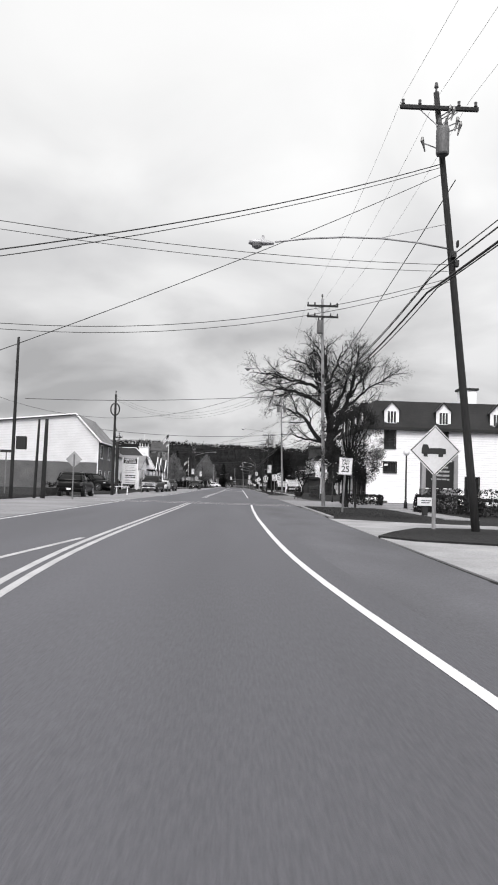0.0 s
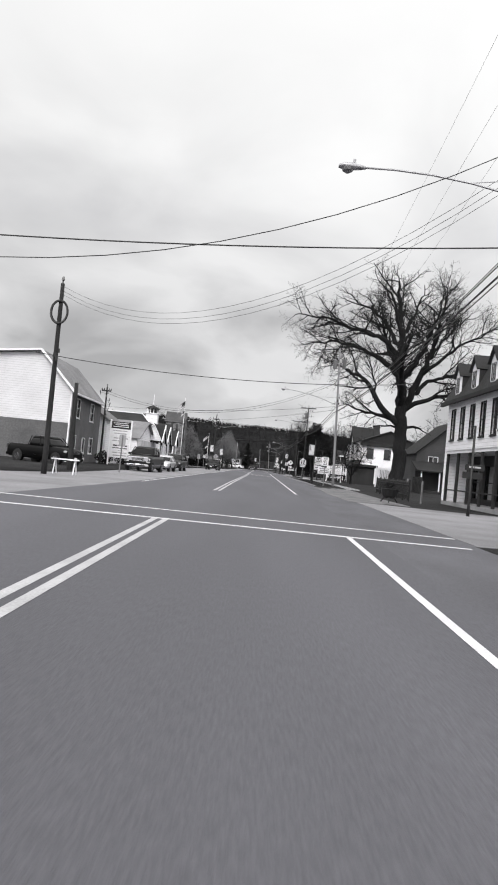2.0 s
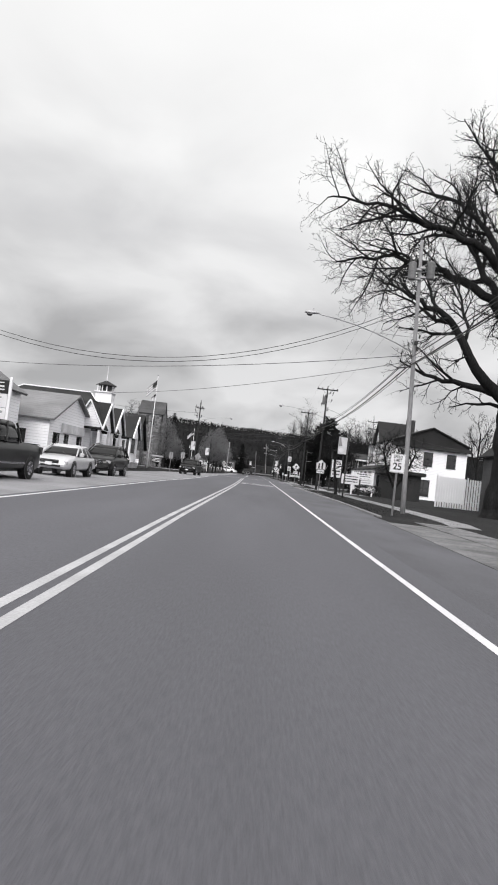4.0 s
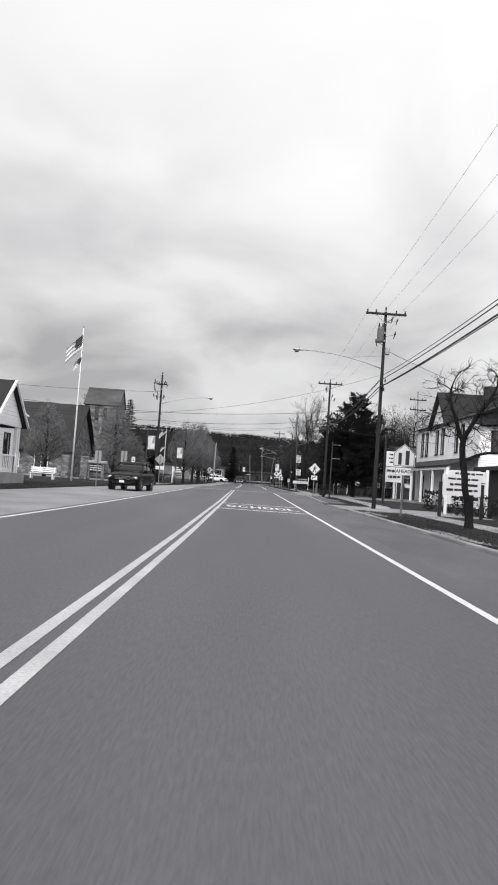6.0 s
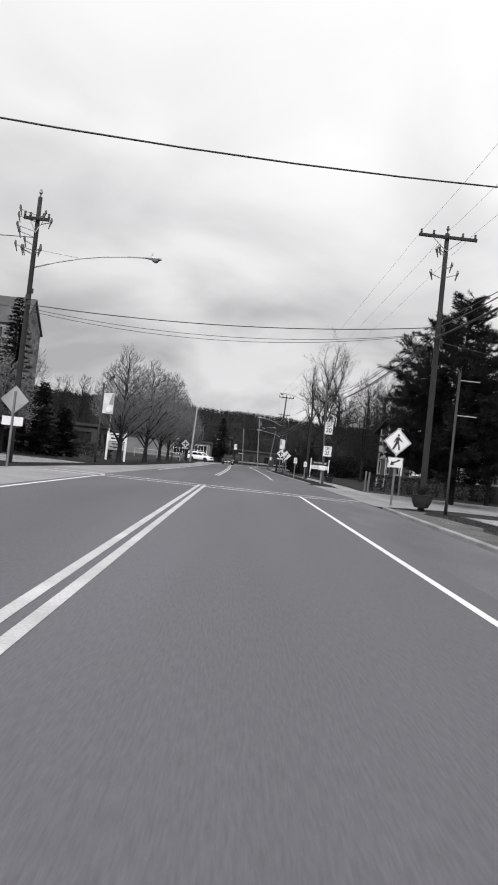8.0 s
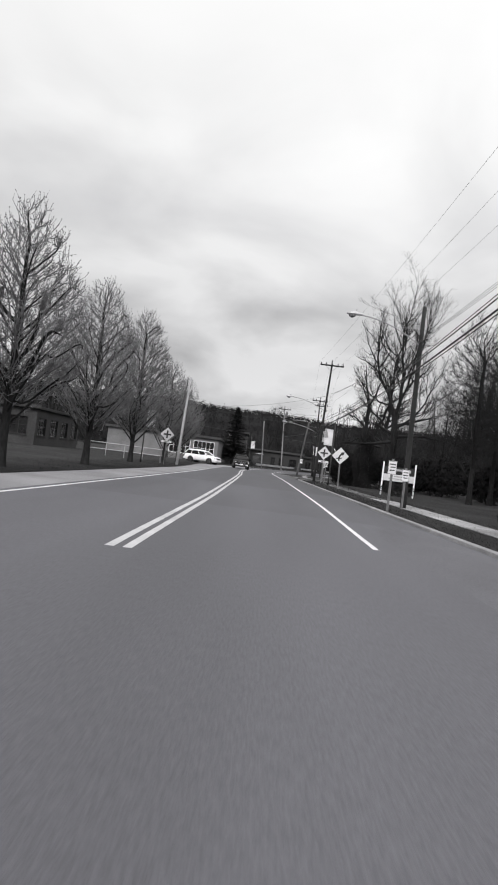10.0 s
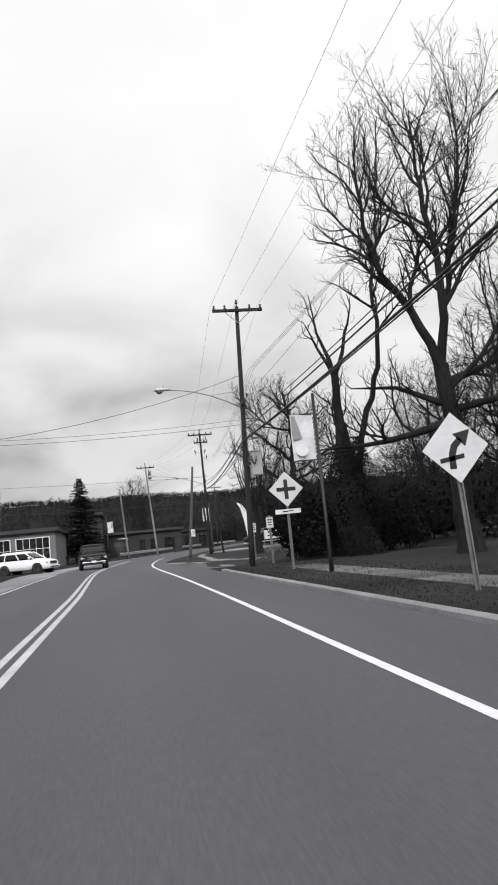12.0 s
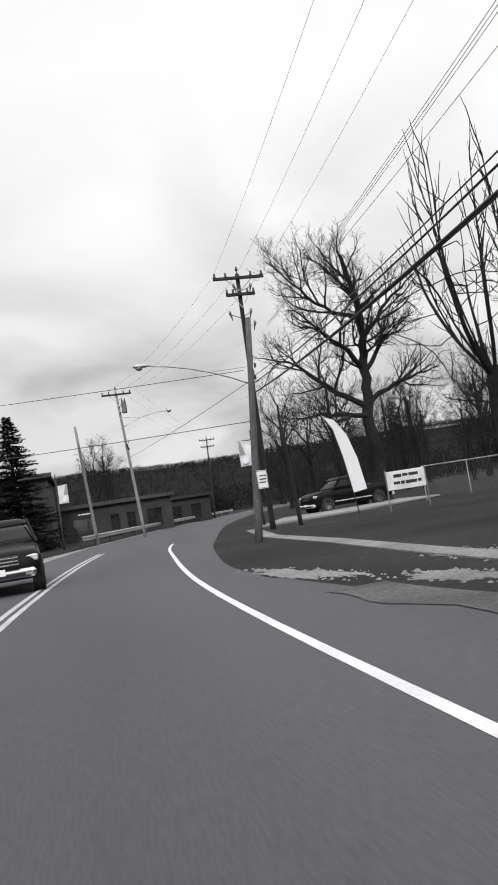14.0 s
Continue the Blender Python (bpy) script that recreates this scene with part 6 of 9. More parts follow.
def house(name, x0, x1, y0, y1, eave, ridge, along, wall, roof, label, category, wins=None, trim=None, overhang=0.35, z=0.0, ridge_at=0.5, flat=False, bars_=(1, 1), roof_label="", shutters=False, frame=None):
    """A gabled (or flat) building. wins: face -> list of (u0, u1, v0, v1). along: 'x' or 'y', the ridge's way."""
    t = thing(name, x0, y0, z, label, category)
    w, d = x1 - x0, y1 - y0
    wins = wins or {}
    for f, (oc, u, n) in FACES.items():
        width = w if f in "sn" else d
        o = (oc[0] * w, oc[1] * d, 0)
        holes = wins.get(f, ())
        gable = None
        if not flat and ((along == "y" and f in "sn") or (along == "x" and f in "ew")):
            k = ridge_at if f in "se" else 1 - ridge_at
            gable = ((0, eave), (width, eave), (width * k, ridge))
        bm = panel(bmesh.new(), o, (*u, 0), (*n, 0), width, eave, holes, gable=gable)
        wl_ = part("wall", bm, wall if not isinstance(wall, dict) else wall.get(f, wall["s"]), t)
        for h in holes:
            window(t, o, (*u, 0), (*n, 0), h, bars_, shutters=shutters, frame=frame)
    oh = overhang
    if flat:
        part("roof", new_box(-oh, w + oh, -oh, d + oh, eave, eave + 0.25), roof, t, roof_label)
        part("parapet", new_box(-oh - 0.05, w + oh + 0.05, -oh - 0.05, -oh + 0.1, eave + 0.05, eave + 0.40), trim or WHITE_TRIM, t)
    else:
        bm = bmesh.new()
        up = 0.02
        if along == "y":
            rx = w * ridge_at
            sl, sr = (ridge - eave) / rx, (ridge - eave) / (w - rx)
            roof_plane(bm, (-oh, -oh, eave - sl * oh + up), (-oh, d + oh, eave - sl * oh + up), (rx, d + oh, ridge + up), (rx, -oh, ridge + up))
            roof_plane(bm, (w + oh, -oh, eave - sr * oh + up), (w + oh, d + oh, eave - sr * oh + up), (rx, d + oh, ridge + up), (rx, -oh, ridge + up))
        else:
            ry = d * ridge_at
            sl, sr = (ridge - eave) / ry, (ridge - eave) / (d - ry)
            roof_plane(bm, (-oh, -oh, eave - sl * oh + up), (w + oh, -oh, eave - sl * oh + up), (w + oh, ry, ridge + up), (-oh, ry, ridge + up))
            roof_plane(bm, (-oh, d + oh, eave - sr * oh + up), (w + oh, d + oh, eave - sr * oh + up), (w + oh, ry, ridge + up), (-oh, ry, ridge + up))
        bmesh.ops.translate(bm, verts=bm.verts, vec=(0, 0, 0.13))
        part("roof", bm, roof, t, roof_label)
    return t


def row_wins(n, width, w, v0, v1, margin=1.0):
    """n windows of width w evenly along a wall."""
    gap = (width - 2 * margin - n * w) / max(1, n - 1)
    return [(margin + i * (w + gap), margin + i * (w + gap) + w, v0, v1) for i in range(n)]

# ---- right side: bank, houses, flats ----
def post_row(parent, xs_ys, z0, z1, w, material, name="post"):
    for px_, py_ in xs_ys:
        part(name, new_box(px_ - w / 2, px_ + w / 2, py_ - w / 2, py_ + w / 2, z0, z1, bevel=0.01), material, parent)


def dormer(parent, cx, cy, z, w, h, facing, proj=1.5):
    """A small gabled dormer whose face looks to -y ('s') or -x ('w')."""
    if facing == "s":
        m = Matrix.Translation((cx, cy, z))
    else:
        m = Matrix.Translation((cx, cy, z)) @ Matrix.Rotation(radians(-90), 4, "Z")
    def add(name, bm, material, par):
        bmesh.ops.transform(bm, matrix=m, verts=bm.verts)
        return part(name, bm, material, par)
    d = add("dormer", new_slab([(-w / 2, 0), (w / 2, 0), (w / 2, h * 0.68), (0, h), (-w / 2, h * 0.68)], "y", 0.0, proj), WHITE_TRIM, parent)
    for s in (-1, 1):
        bm = bmesh.new()
        roof_plane(bm, (s * (w / 2 + 0.16), -0.18, h * 0.60), (s * (w / 2 + 0.16), proj, h * 0.60), (0, proj, h + 0.07), (0, -0.18, h + 0.07), 0.07)
        add("dormer_roof", bm, ROOF, d)
    for s in (-1, 1):
        add("dormer_cheek", new_box(s * w / 2 - 0.03 + s * 0.035, s * w / 2 + 0.03 + s * 0.035, 0.02, proj, 0, h * 0.66), ROOF, d)
    add("window_frame", new_box(-w * 0.33, w * 0.33, -0.04, -0.004, h * 0.06, h * 0.62), WHITE_TRIM, d)
    for k in (-1, 0, 1):
        add("pane", new_box(k * w * 0.2 - w * 0.075, k * w * 0.2 + w * 0.075, -0.055, -0.045, h * 0.10, h * 0.58), GLASS, d)
    return d


def bank():
    t = thing("bank_building", 11.3, 61.0, 0.05, "white clapboard bank building with a dark mansard roof and dormers", "building")
    W, Dp, E, top = 17.0, 14.5, 6.3, 8.7
    s_holes = [(1.5, 2.35, 4.7, 6.1), (1.45, 2.45, 2.65, 3.4), (5.95, 6.8, 4.75, 6.05), (8.4, 9.5, 0.3, 2.3)]
    bm = panel(bmesh.new(), (0, 0, 0), (1, 0, 0), (0, -1, 0), W, E, s_holes)
    part("wall", bm, WHITE_WALL, t)
    for h, b in zip(s_holes, ((1, 2), (0, 0), (0, 1), (0, 1))):
        window(t, (0, 0, 0), (1, 0, 0), (0, -1, 0), h, b, frame=DARK_WOOD, thick=0.1)
    w_holes = [(1.0 + 1.95 * i, 1.75 + 1.95 * i, 0.7, 2.5) for i in range(7)]
    bm = panel(bmesh.new(), (0, Dp, 3.3), (0, -1, 0), (-1, 0, 0), Dp, E - 3.3, w_holes)
    part("wall", bm, WHITE_WALL, t)
    for h in w_holes:
        window(t, (0, Dp, 3.3), (0, -1, 0), (-1, 0, 0), h, (0, 1), frame=DARK_WOOD)
    low = [(0.6 + 2.3 * i, 2.1 + 2.3 * i, 0.5, 2.5) for i in range(6)]
    bm = panel(bmesh.new(), (1.8, Dp, 0), (0, -1, 0), (-1, 0, 0), Dp, 3.3, low)
    part("wall", bm, DARK_WOOD, t, "dark recessed ground floor wall")
    for h in low:
        window(t, (1.8, Dp, 0), (0, -1, 0), (-1, 0, 0), h, (0, 1), frame=DARK_WOOD)
    part("wall", panel(bmesh.new(), (W, 0, 0), (0, 1, 0), (1, 0, 0), Dp, E), WHITE_WALL, t)
    part("wall", panel(bmesh.new(), (W, Dp, 0), (-1, 0, 0), (0, 1, 0), W, E), WHITE_WALL, t)
    part("soffit", new_box(0.05, 1.8, 0.05, Dp - 0.05, 3.12, 3.28), WHITE_TRIM, t)
    post_row(t, [(0.12, 0.25 + 2.3 * i) for i in range(7)], 0.0, 3.12, 0.16, DARK_WOOD)
    part("porch_floor", new_box(0, 1.8, 0, Dp, -0.1, 0.16), CONCRETE, t)
    for i in range(6):
        part("porch_rail", new_box(0.08, 0.14, 0.4 + 2.3 * i, 2.4 + 2.3 * i, 0.85, 0.92), DARK_WOOD, t)
    # mansard: four sloping faces and a flat top
    bm = bmesh.new()
    o, i, zt = 0.35, 0.75, top
    a = [bm.verts.new(p) for p in ((-o, -o, E), (W + o, -o, E), (W + o, Dp + o, E), (-o, Dp + o, E))]
    b = [bm.verts.new(p) for p in ((i, i, zt), (W - i, i, zt), (W - i, Dp - i, zt), (i, Dp - i, zt))]
    for k in range(4):
        bm.faces.new((a[k], a[(k + 1) % 4], b[(k + 1) % 4], b[k]))
    bm.faces.new(b)
    bm.faces.new(a[::-1])
    bmesh.ops.recalc_face_normals(bm, faces=bm.faces)
    part("roof", bm, ROOF, t, "dark shingled mansard roof")
    part("cornice", new_box(-o - 0.1, W + o, -o - 0.12, -o + 0.06, E - 0.18, E + 0.06), DARK_WOOD, t)
    part("cornice", new_box(-o - 0.12, -o + 0.06, -o, Dp + o, E - 0.18, E + 0.06), DARK_WOOD, t)
    for x in (2.0, 6.4, 11.0):
        dormer(t, x, -0.12, E + 0.25, 1.25, 2.0, "s")
    for y in (2.3, 5.6, 8.9, 12.2):
        dormer(t, -0.12, y, E + 0.25, 1.25, 2.0, "w")
    part("chimney", new_box(9.2, 10.6, 4, 5.4, top - 0.2, top + 1.6, bevel=0.03), WHITE_WALL, t)
    part("chimney_cap", new_box(9.05, 10.75, 3.85, 5.55, top + 1.6, top + 1.8, bevel=0.03), DARK_WOOD, t)
    part("downpipe", new_tube([(5.55, -0.08, 0.1), (5.55, -0.08, E - 0.2)], 0.05, 6), DARK_WOOD, t)


bank()

# free-standing bank sign with a clock
t = thing("clock_sign", 12.85, 45.0, 0.85, "pale free-standing bank sign with a round clock on top", "sign")
part("base", new_box(-1.15, 1.15, -0.3, 0.3, -0.85, 0.45, bevel=0.03), STONE, t)
for s in (-1, 1):
    part("pillar", new_box(s * 1.0 - 0.13, s * 1.0 + 0.13, -0.24, 0.24, 0.45, 2.2, bevel=0.02), SIGN_BACK, t)
part("panel", new_box(-0.87, 0.87, -0.18, 0.18, 0.5, 2.15), BLACK, t, "dark sign panel")
part("header", new_box(-1.12, 1.12, -0.26, 0.26, 2.2, 2.62, bevel=0.02), SIGN_BACK, t)
part("pediment", new_slab([(-0.95, 2.62), (0.95, 2.62), (0.55, 3.05), (-0.55, 3.05)], "y", -0.2, 0.2), SIGN_BACK, t)
part("clock_rim", new_tube([(0, -0.28, 3.2), (0, 0.28, 3.2)], 0.52, 24), SIGN_K, t)
dial = part("clock_dial", new_tube([(0, -0.295, 3.2), (0, -0.27, 3.2)], 0.47, 24), SIGN_W, t, "white round clock dial")
for k in range(12):
    a = k * math.pi / 6
    part("hour_mark", new_box(math.sin(a) * 0.38 - 0.02, math.sin(a) * 0.38 + 0.02, -0.302, -0.296, 3.2 + math.cos(a) * 0.38 - 0.04, 3.2 + math.cos(a) * 0.38 + 0.04), SIGN_K, dial)
for a, ln in ((0.35, 0.24), (3.3, 0.36)):
    part("clock_hand", new_tube([(0, -0.305, 3.2), (math.sin(a) * ln, -0.305, 3.2 + math.cos(a) * ln)], 0.018, 5), SIGN_K, dial)
bars(t, -0.8, 0.8, 2.3, 2.52, 1, SIGN_K, y=-0.262, seed=3)
bars(t, -0.55, 0.6, 0.9, 1.9, 4, TRANSF, y=-0.182, seed=4)

t = thing("lamp_post", 10.2, 42.5, 0.1, "black cast-iron lamp post with a white globe", "lamp post")
part("post", new_tube([(0, 0, 0), (0, 0, 0.3), (0, 0, 0.5), (0, 0, 3.1)], [0.12, 0.1, 0.06, 0.045], 10), POLE_BLACK, t, smooth=True)
part("globe", new_tube([(0, 0, 3.1), (0, 0, 3.16), (0, 0, 3.3), (0, 0, 3.42), (0, 0, 3.48)], [0.08, 0.16, 0.19, 0.13, 0.03], 12), SIGN_W, t, smooth=True)
t = thing("notice_board", 8.4, 31.5, 0.1, "small white notice on a short post in a planted bed", "sign")
part("post", new_box(-0.12, 0.12, -0.06, 0.06, 0, 0.5, bevel=0.01), DARK_WOOD, t)
part("panel", new_box(-0.34, 0.34, -0.08, -0.03, 0.42, 0.78, bevel=0.01), SIGN_W, t)
bars(t, -0.24, 0.24, 0.5, 0.68, 2, SIGN_K, y=-0.081, seed=6)
for i, (px_, py_, rx, ry, h) in enumerate(((14.5, 40.5, 3.4, 0.8, 1.25), (10.6, 36.5, 1.2, 0.9, 0.9), (13.4, 33.5, 2.2, 0.9, 0.8), (9.3, 52.0, 1.4, 0.8, 0.7), (19.5, 42, 2.6, 1.0, 1.6))):
    leafy("hedge", px_, py_, rx, ry, h, 200 + i, "dark clipped evergreen hedge before a white building", "hedge", dens=2.2, leaf=0.16, square=True, group="hedges")

# grey clapboard house at the first corner
house("grey_house", 17.5, 28, 36, 47, 5.6, 8.4, "x", GREY_WALL, ROOF_GREY, "grey clapboard house with a shallow grey roof", "house", wins={"w": [(2.2, 3.2, 0.6, 2.2), (6.6, 7.7, 3.4, 4.8)], "s": row_wins(3, 10.5, 1.0, 3.3, 4.8)}, frame=DARK_WOOD)

# white house behind the oak, with its shed and fence
house("shed", 14.6, 17.6, 140, 148, 2.7, 2.9, "y", DARK_WOOD, ROOF, "dark low flat-roofed shed beside a white house", "shed", flat=True, trim=DARK_WOOD)
house("dark_house", 17.6, 25.8, 112, 120, 4.6, 8.3, "y", WEATHERED, ROOF, "weathered dark house with a steep dark gable and chimney", "house", wins={"s": row_wins(2, 8.2, 1.0, 2.6, 4.2, 1.4) + [(3.6, 4.6, 0.6, 2.2)]}, frame=WHITE_TRIM)
t = thing("porch", 17.4, 108.6, 0.05, "dark shingled porch on thin posts before a house", "porch")
bm = bmesh.new()
roof_plane(bm, (-0.4, -0.3, 2.5), (8.8, -0.3, 2.5), (8.8, 3.35, 3.6), (-0.4, 3.35, 3.6), 0.14)
part("porch_roof", bm, ROOF, t)
part("porch_floor", new_box(0, 8.4, 0, 3.3, -0.1, 0.3), DARK_WOOD, t)
for i in range(5):
    part("post", new_box(0.1 + 2.0 * i, 0.24 + 2.0 * i, 0.05, 0.19, 0.3, 2.5, bevel=0.01), WHITE_TRIM, t)
t = thing("chimney_stack", 22.4, 114.0, 7.9, "dark brick chimney on a steep roof", "chimney")
part("stack", new_box(-0.45, 0.45, -0.45, 0.45, -1.5, 1.5, bevel=0.03), BRICK_DARK, t)
part("cap", new_box(-0.55, 0.55, -0.55, 0.55, 1.5, 1.65, bevel=0.02), CONCRETE, t)


def picket_fence(x0, y0, x1, y1, h, gap, w, material, label):
    t = thing("fence", x0, y0, 0.08, label, "fence", "garden fences")
    d = Vector((x1 - x0, y1 - y0, 0))
    n = max(2, int(d.length / gap))
    me = mesh_of(slab(bmesh.new(), [(-w / 2, 0), (w / 2, 0), (w / 2, h - 0.08), (0, h), (-w / 2, h - 0.08)], "y", -0.012, 0.012), "picket", material)
    ang = math.atan2(d.y, d.x)
    for i in range(n + 1):
        ob = new("picket", me)
        ob.parent = t
        ob.matrix_local = Matrix.Translation(d * (i / n)) @ Matrix.Rotation(ang, 4, "Z")
    for z in (0.25 * h, 0.8 * h):
        part("rail", new_tube([(0, 0, z), (d.x, d.y, z)], 0.03, 4), material, t)
    for i in range(0, n + 1, 12):
        p = d * (i / n)
        part("post", new_box(p.x - 0.05, p.x + 0.05, p.y - 0.05, p.y + 0.05, -0.1, h + 0.1, bevel=0.01), material, t)
    return t


picket_fence(8.7, 73, 9.6, 90, 1.15, 0.2, 0.035, POLE_BLACK, "black iron picket fence along the sidewalk")
picket_fence(15.2, 124, 19.4, 124.6, 2.6, 0.22, 0.16, WHITE_TRIM, "weathered pale board fence beside a shed")
picket_fence(15.4, 99, 17.2, 111, 1.6, 0.16, 0.12, DARK_WOOD, "dark board fence before a house")

# chain-link fence behind the lawn sign
t = thing("fence", 17.2, 283.0, 0.05, "grey chain-link fence with a top rail behind a lawn", "fence", "garden fences")
for i in range(5):
    part("post", new_tube([(2.6 * i, 0.25 * i, -0.1), (2.6 * i, 0.25 * i, 1.68)], 0.03, 6), GALV, t)
part("rail", new_tube([(0, 0, 1.64), (10.4, 1.0, 1.64)], 0.028, 6), GALV, t)
bm = bmesh.new()
for i in range(56):
    for s in (-1, 1):
        x0, x1 = 0.19 * i, 0.19 * i + s * 0.8
        if 0 <= x1 <= 10.4:
            tube(bm, [(x0, x0 * 0.096, 0.02), (x1, x1 * 0.096, 1.62)], 0.003, 3)
part("wire_mesh", bm, POST, t)

# auction house: two storeys, porch along the street
WEST = [(180.55 - y, 181.45 - y, 4.9, 7.2) for y in (178.6, 176.8, 172.9, 170.9, 166.4, 164.6)]
t = house("white_shop_house", 18.3, 28.1, 160, 181, 7.7, 9.7, "y", WHITE_WALL, ROOF, "white two-storey shop house with tall windows and a porch", "house", wins={"w": WEST + [(2.0, 3.6, 0.6, 2.8), (6.4, 7.6, 0.2, 2.7), (10.4, 12.2, 0.6, 2.8), (15, 17, 0.6, 2.8)], "s": [(1.0, 2.1, 4.7, 6.4), (4.1, 5.2, 4.7, 6.4), (7.2, 8.3, 4.7, 6.4), (0.9, 2.3, 0.7, 2.7), (3.7, 5.1, 0.7, 2.7)]}, frame=DARK_WOOD)
# dark shingled south gable over a pent roof, and a cross gable to the street
part("gable_shingles", new_slab([(-0.2, 7.3), (10.0, 7.3), (10.0, 7.75), (4.9, 9.8), (-0.2, 7.75)], "y", -0.06, -0.02), ROOF, t, "dark shingled gable")
part("pent_roof", new_box(-0.35, 10.15, -0.6, -0.02, 6.85, 7.3, bevel=0.02), ROOF, t)
bm = bmesh.new()
slab(bm, [(9.2, 7.7), (14.8, 7.7), (12.0, 10.6)], "x", -0.06, 1.0)
part("gable", bm, WHITE_WALL, t)
for s in (-1, 1):
    bm = bmesh.new()
    roof_plane(bm, (-0.5, 12.0 + s * 3.2, 7.4), (4.9, 12.0 + s * 3.2, 7.4), (4.9, 12.0, 10.9), (-0.5, 12.0, 10.9), 0.12)
    part("gable_roof", bm, ROOF, t)
part("chimney", new_box(3.2, 4.3, 8.4, 9.6, 9.0, 11.3, bevel=0.03), BRICK_DARK, t, "dark brick chimney")
bm = bmesh.new()
roof_plane(bm, (-2.6, -0.3, 3.45), (-2.6, 21.3, 3.45), (0.0, 21.3, 4.3), (0.0, -0.3, 4.3), 0.14)
part("porch_roof", bm, ROOF, t, "dark shingled porch roof")
part("porch_beam", new_box(-2.45, -2.25, 0, 21, 3.1, 3.36), WHITE_TRIM, t)
part("porch_floor", new_box(-2.6, -0.01, 0, 21, -0.1, 0.18), CONCRETE, t)
for i in range(6):
    part("porch_column", new_tube([(-2.35, 0.9 + 3.95 * i, 0.18), (-2.35, 0.9 + 3.95 * i, 3.1)], 0.13, 10), WHITE_TRIM, t)
for i, (px_, py_, rx, ry, h) in enumerate(((12.2, 146.5, 1.3, 1.0, 1.2), (12.0, 140, 1.2, 1.6, 1.1))):
    leafy("hedge", px_, py_, rx, ry, h, 230 + i, "dark clipped hedge beside a shop porch", "hedge", dens=1.6, leaf=0.15, square=True, group="hedges")

# brick flats behind the pine
def flats(x0, y0, w, d, label):
    wins = [(0.9, 2.0, 4.1, 5.2), (5.2, 6.4, 4.1, 5.2), (9.4, 10.6, 4.1, 5.2), (0.9, 2.0, 1.4, 2.6), (5.2, 6.4, 1.4, 2.6), (9.4, 10.6, 1.4, 2.6)]
    t = house("brick_flats", x0, x0 + w, y0, y0 + d, 5.5, 6.6, "x", BRICK_DARK, ROOF, label, "apartment building", wins={"w": [h for h in wins if h[1] < d - 0.3], "s": [h for h in wins if h[1] < w - 0.3]}, overhang=0.6, frame=TRANSF)
    for u0, u1, v0, v1 in wins[:2] + wins[3:5]:
        part("air_conditioner", new_box(u0 + 0.12, u1 - 0.12, -0.32, 0.0, v0 + 0.03, v0 + 0.48, bevel=0.02), SIGN_W, t, "white window air conditioner")
    part("downpipe", new_tube([(0.06, -0.08, 0), (0.06, -0.08, 5.4)], 0.06, 6), WHITE_TRIM, t)
    part("fascia", new_box(-0.6, w + 0.6, -0.66, -0.58, 5.2, 5.45), WHITE_TRIM, t)
    for i in range(1):
        part("balcony_slab", new_box(-1.3, -0.01, 0.6 + 6 * i, 4.0 + 6 * i, 2.7, 2.86), CONCRETE, t)
        for k in range(12):
            part("baluster", new_box(-1.28, -1.24, 0.65 + 6 * i + 0.29 * k, 0.69 + 6 * i + 0.29 * k, 2.86, 3.75), TRANSF, t)
        for k in (0.6, 4.0):
            part("balcony_post", new_box(-1.29, -1.21, k + 6 * i - 0.04, k + 6 * i + 0.04, 0, 5.5), TRANSF, t)
    return t


flats(18.2, 190.5, 16, 12.5, "two-storey brick flats with window air conditioners and balconies")
flats(14.6, 207, 14, 11, "two-storey brick flats with white window frames")
for i in range(5):
    leafy("hedge", 10.2 + 1.9 * i, 192.5 + 0.3 * i, 0.9, 0.8, 1.1, 240 + i, "dark clipped hedge before brick flats", "hedge", dens=1.2, leaf=0.15, square=True, group="hedges")

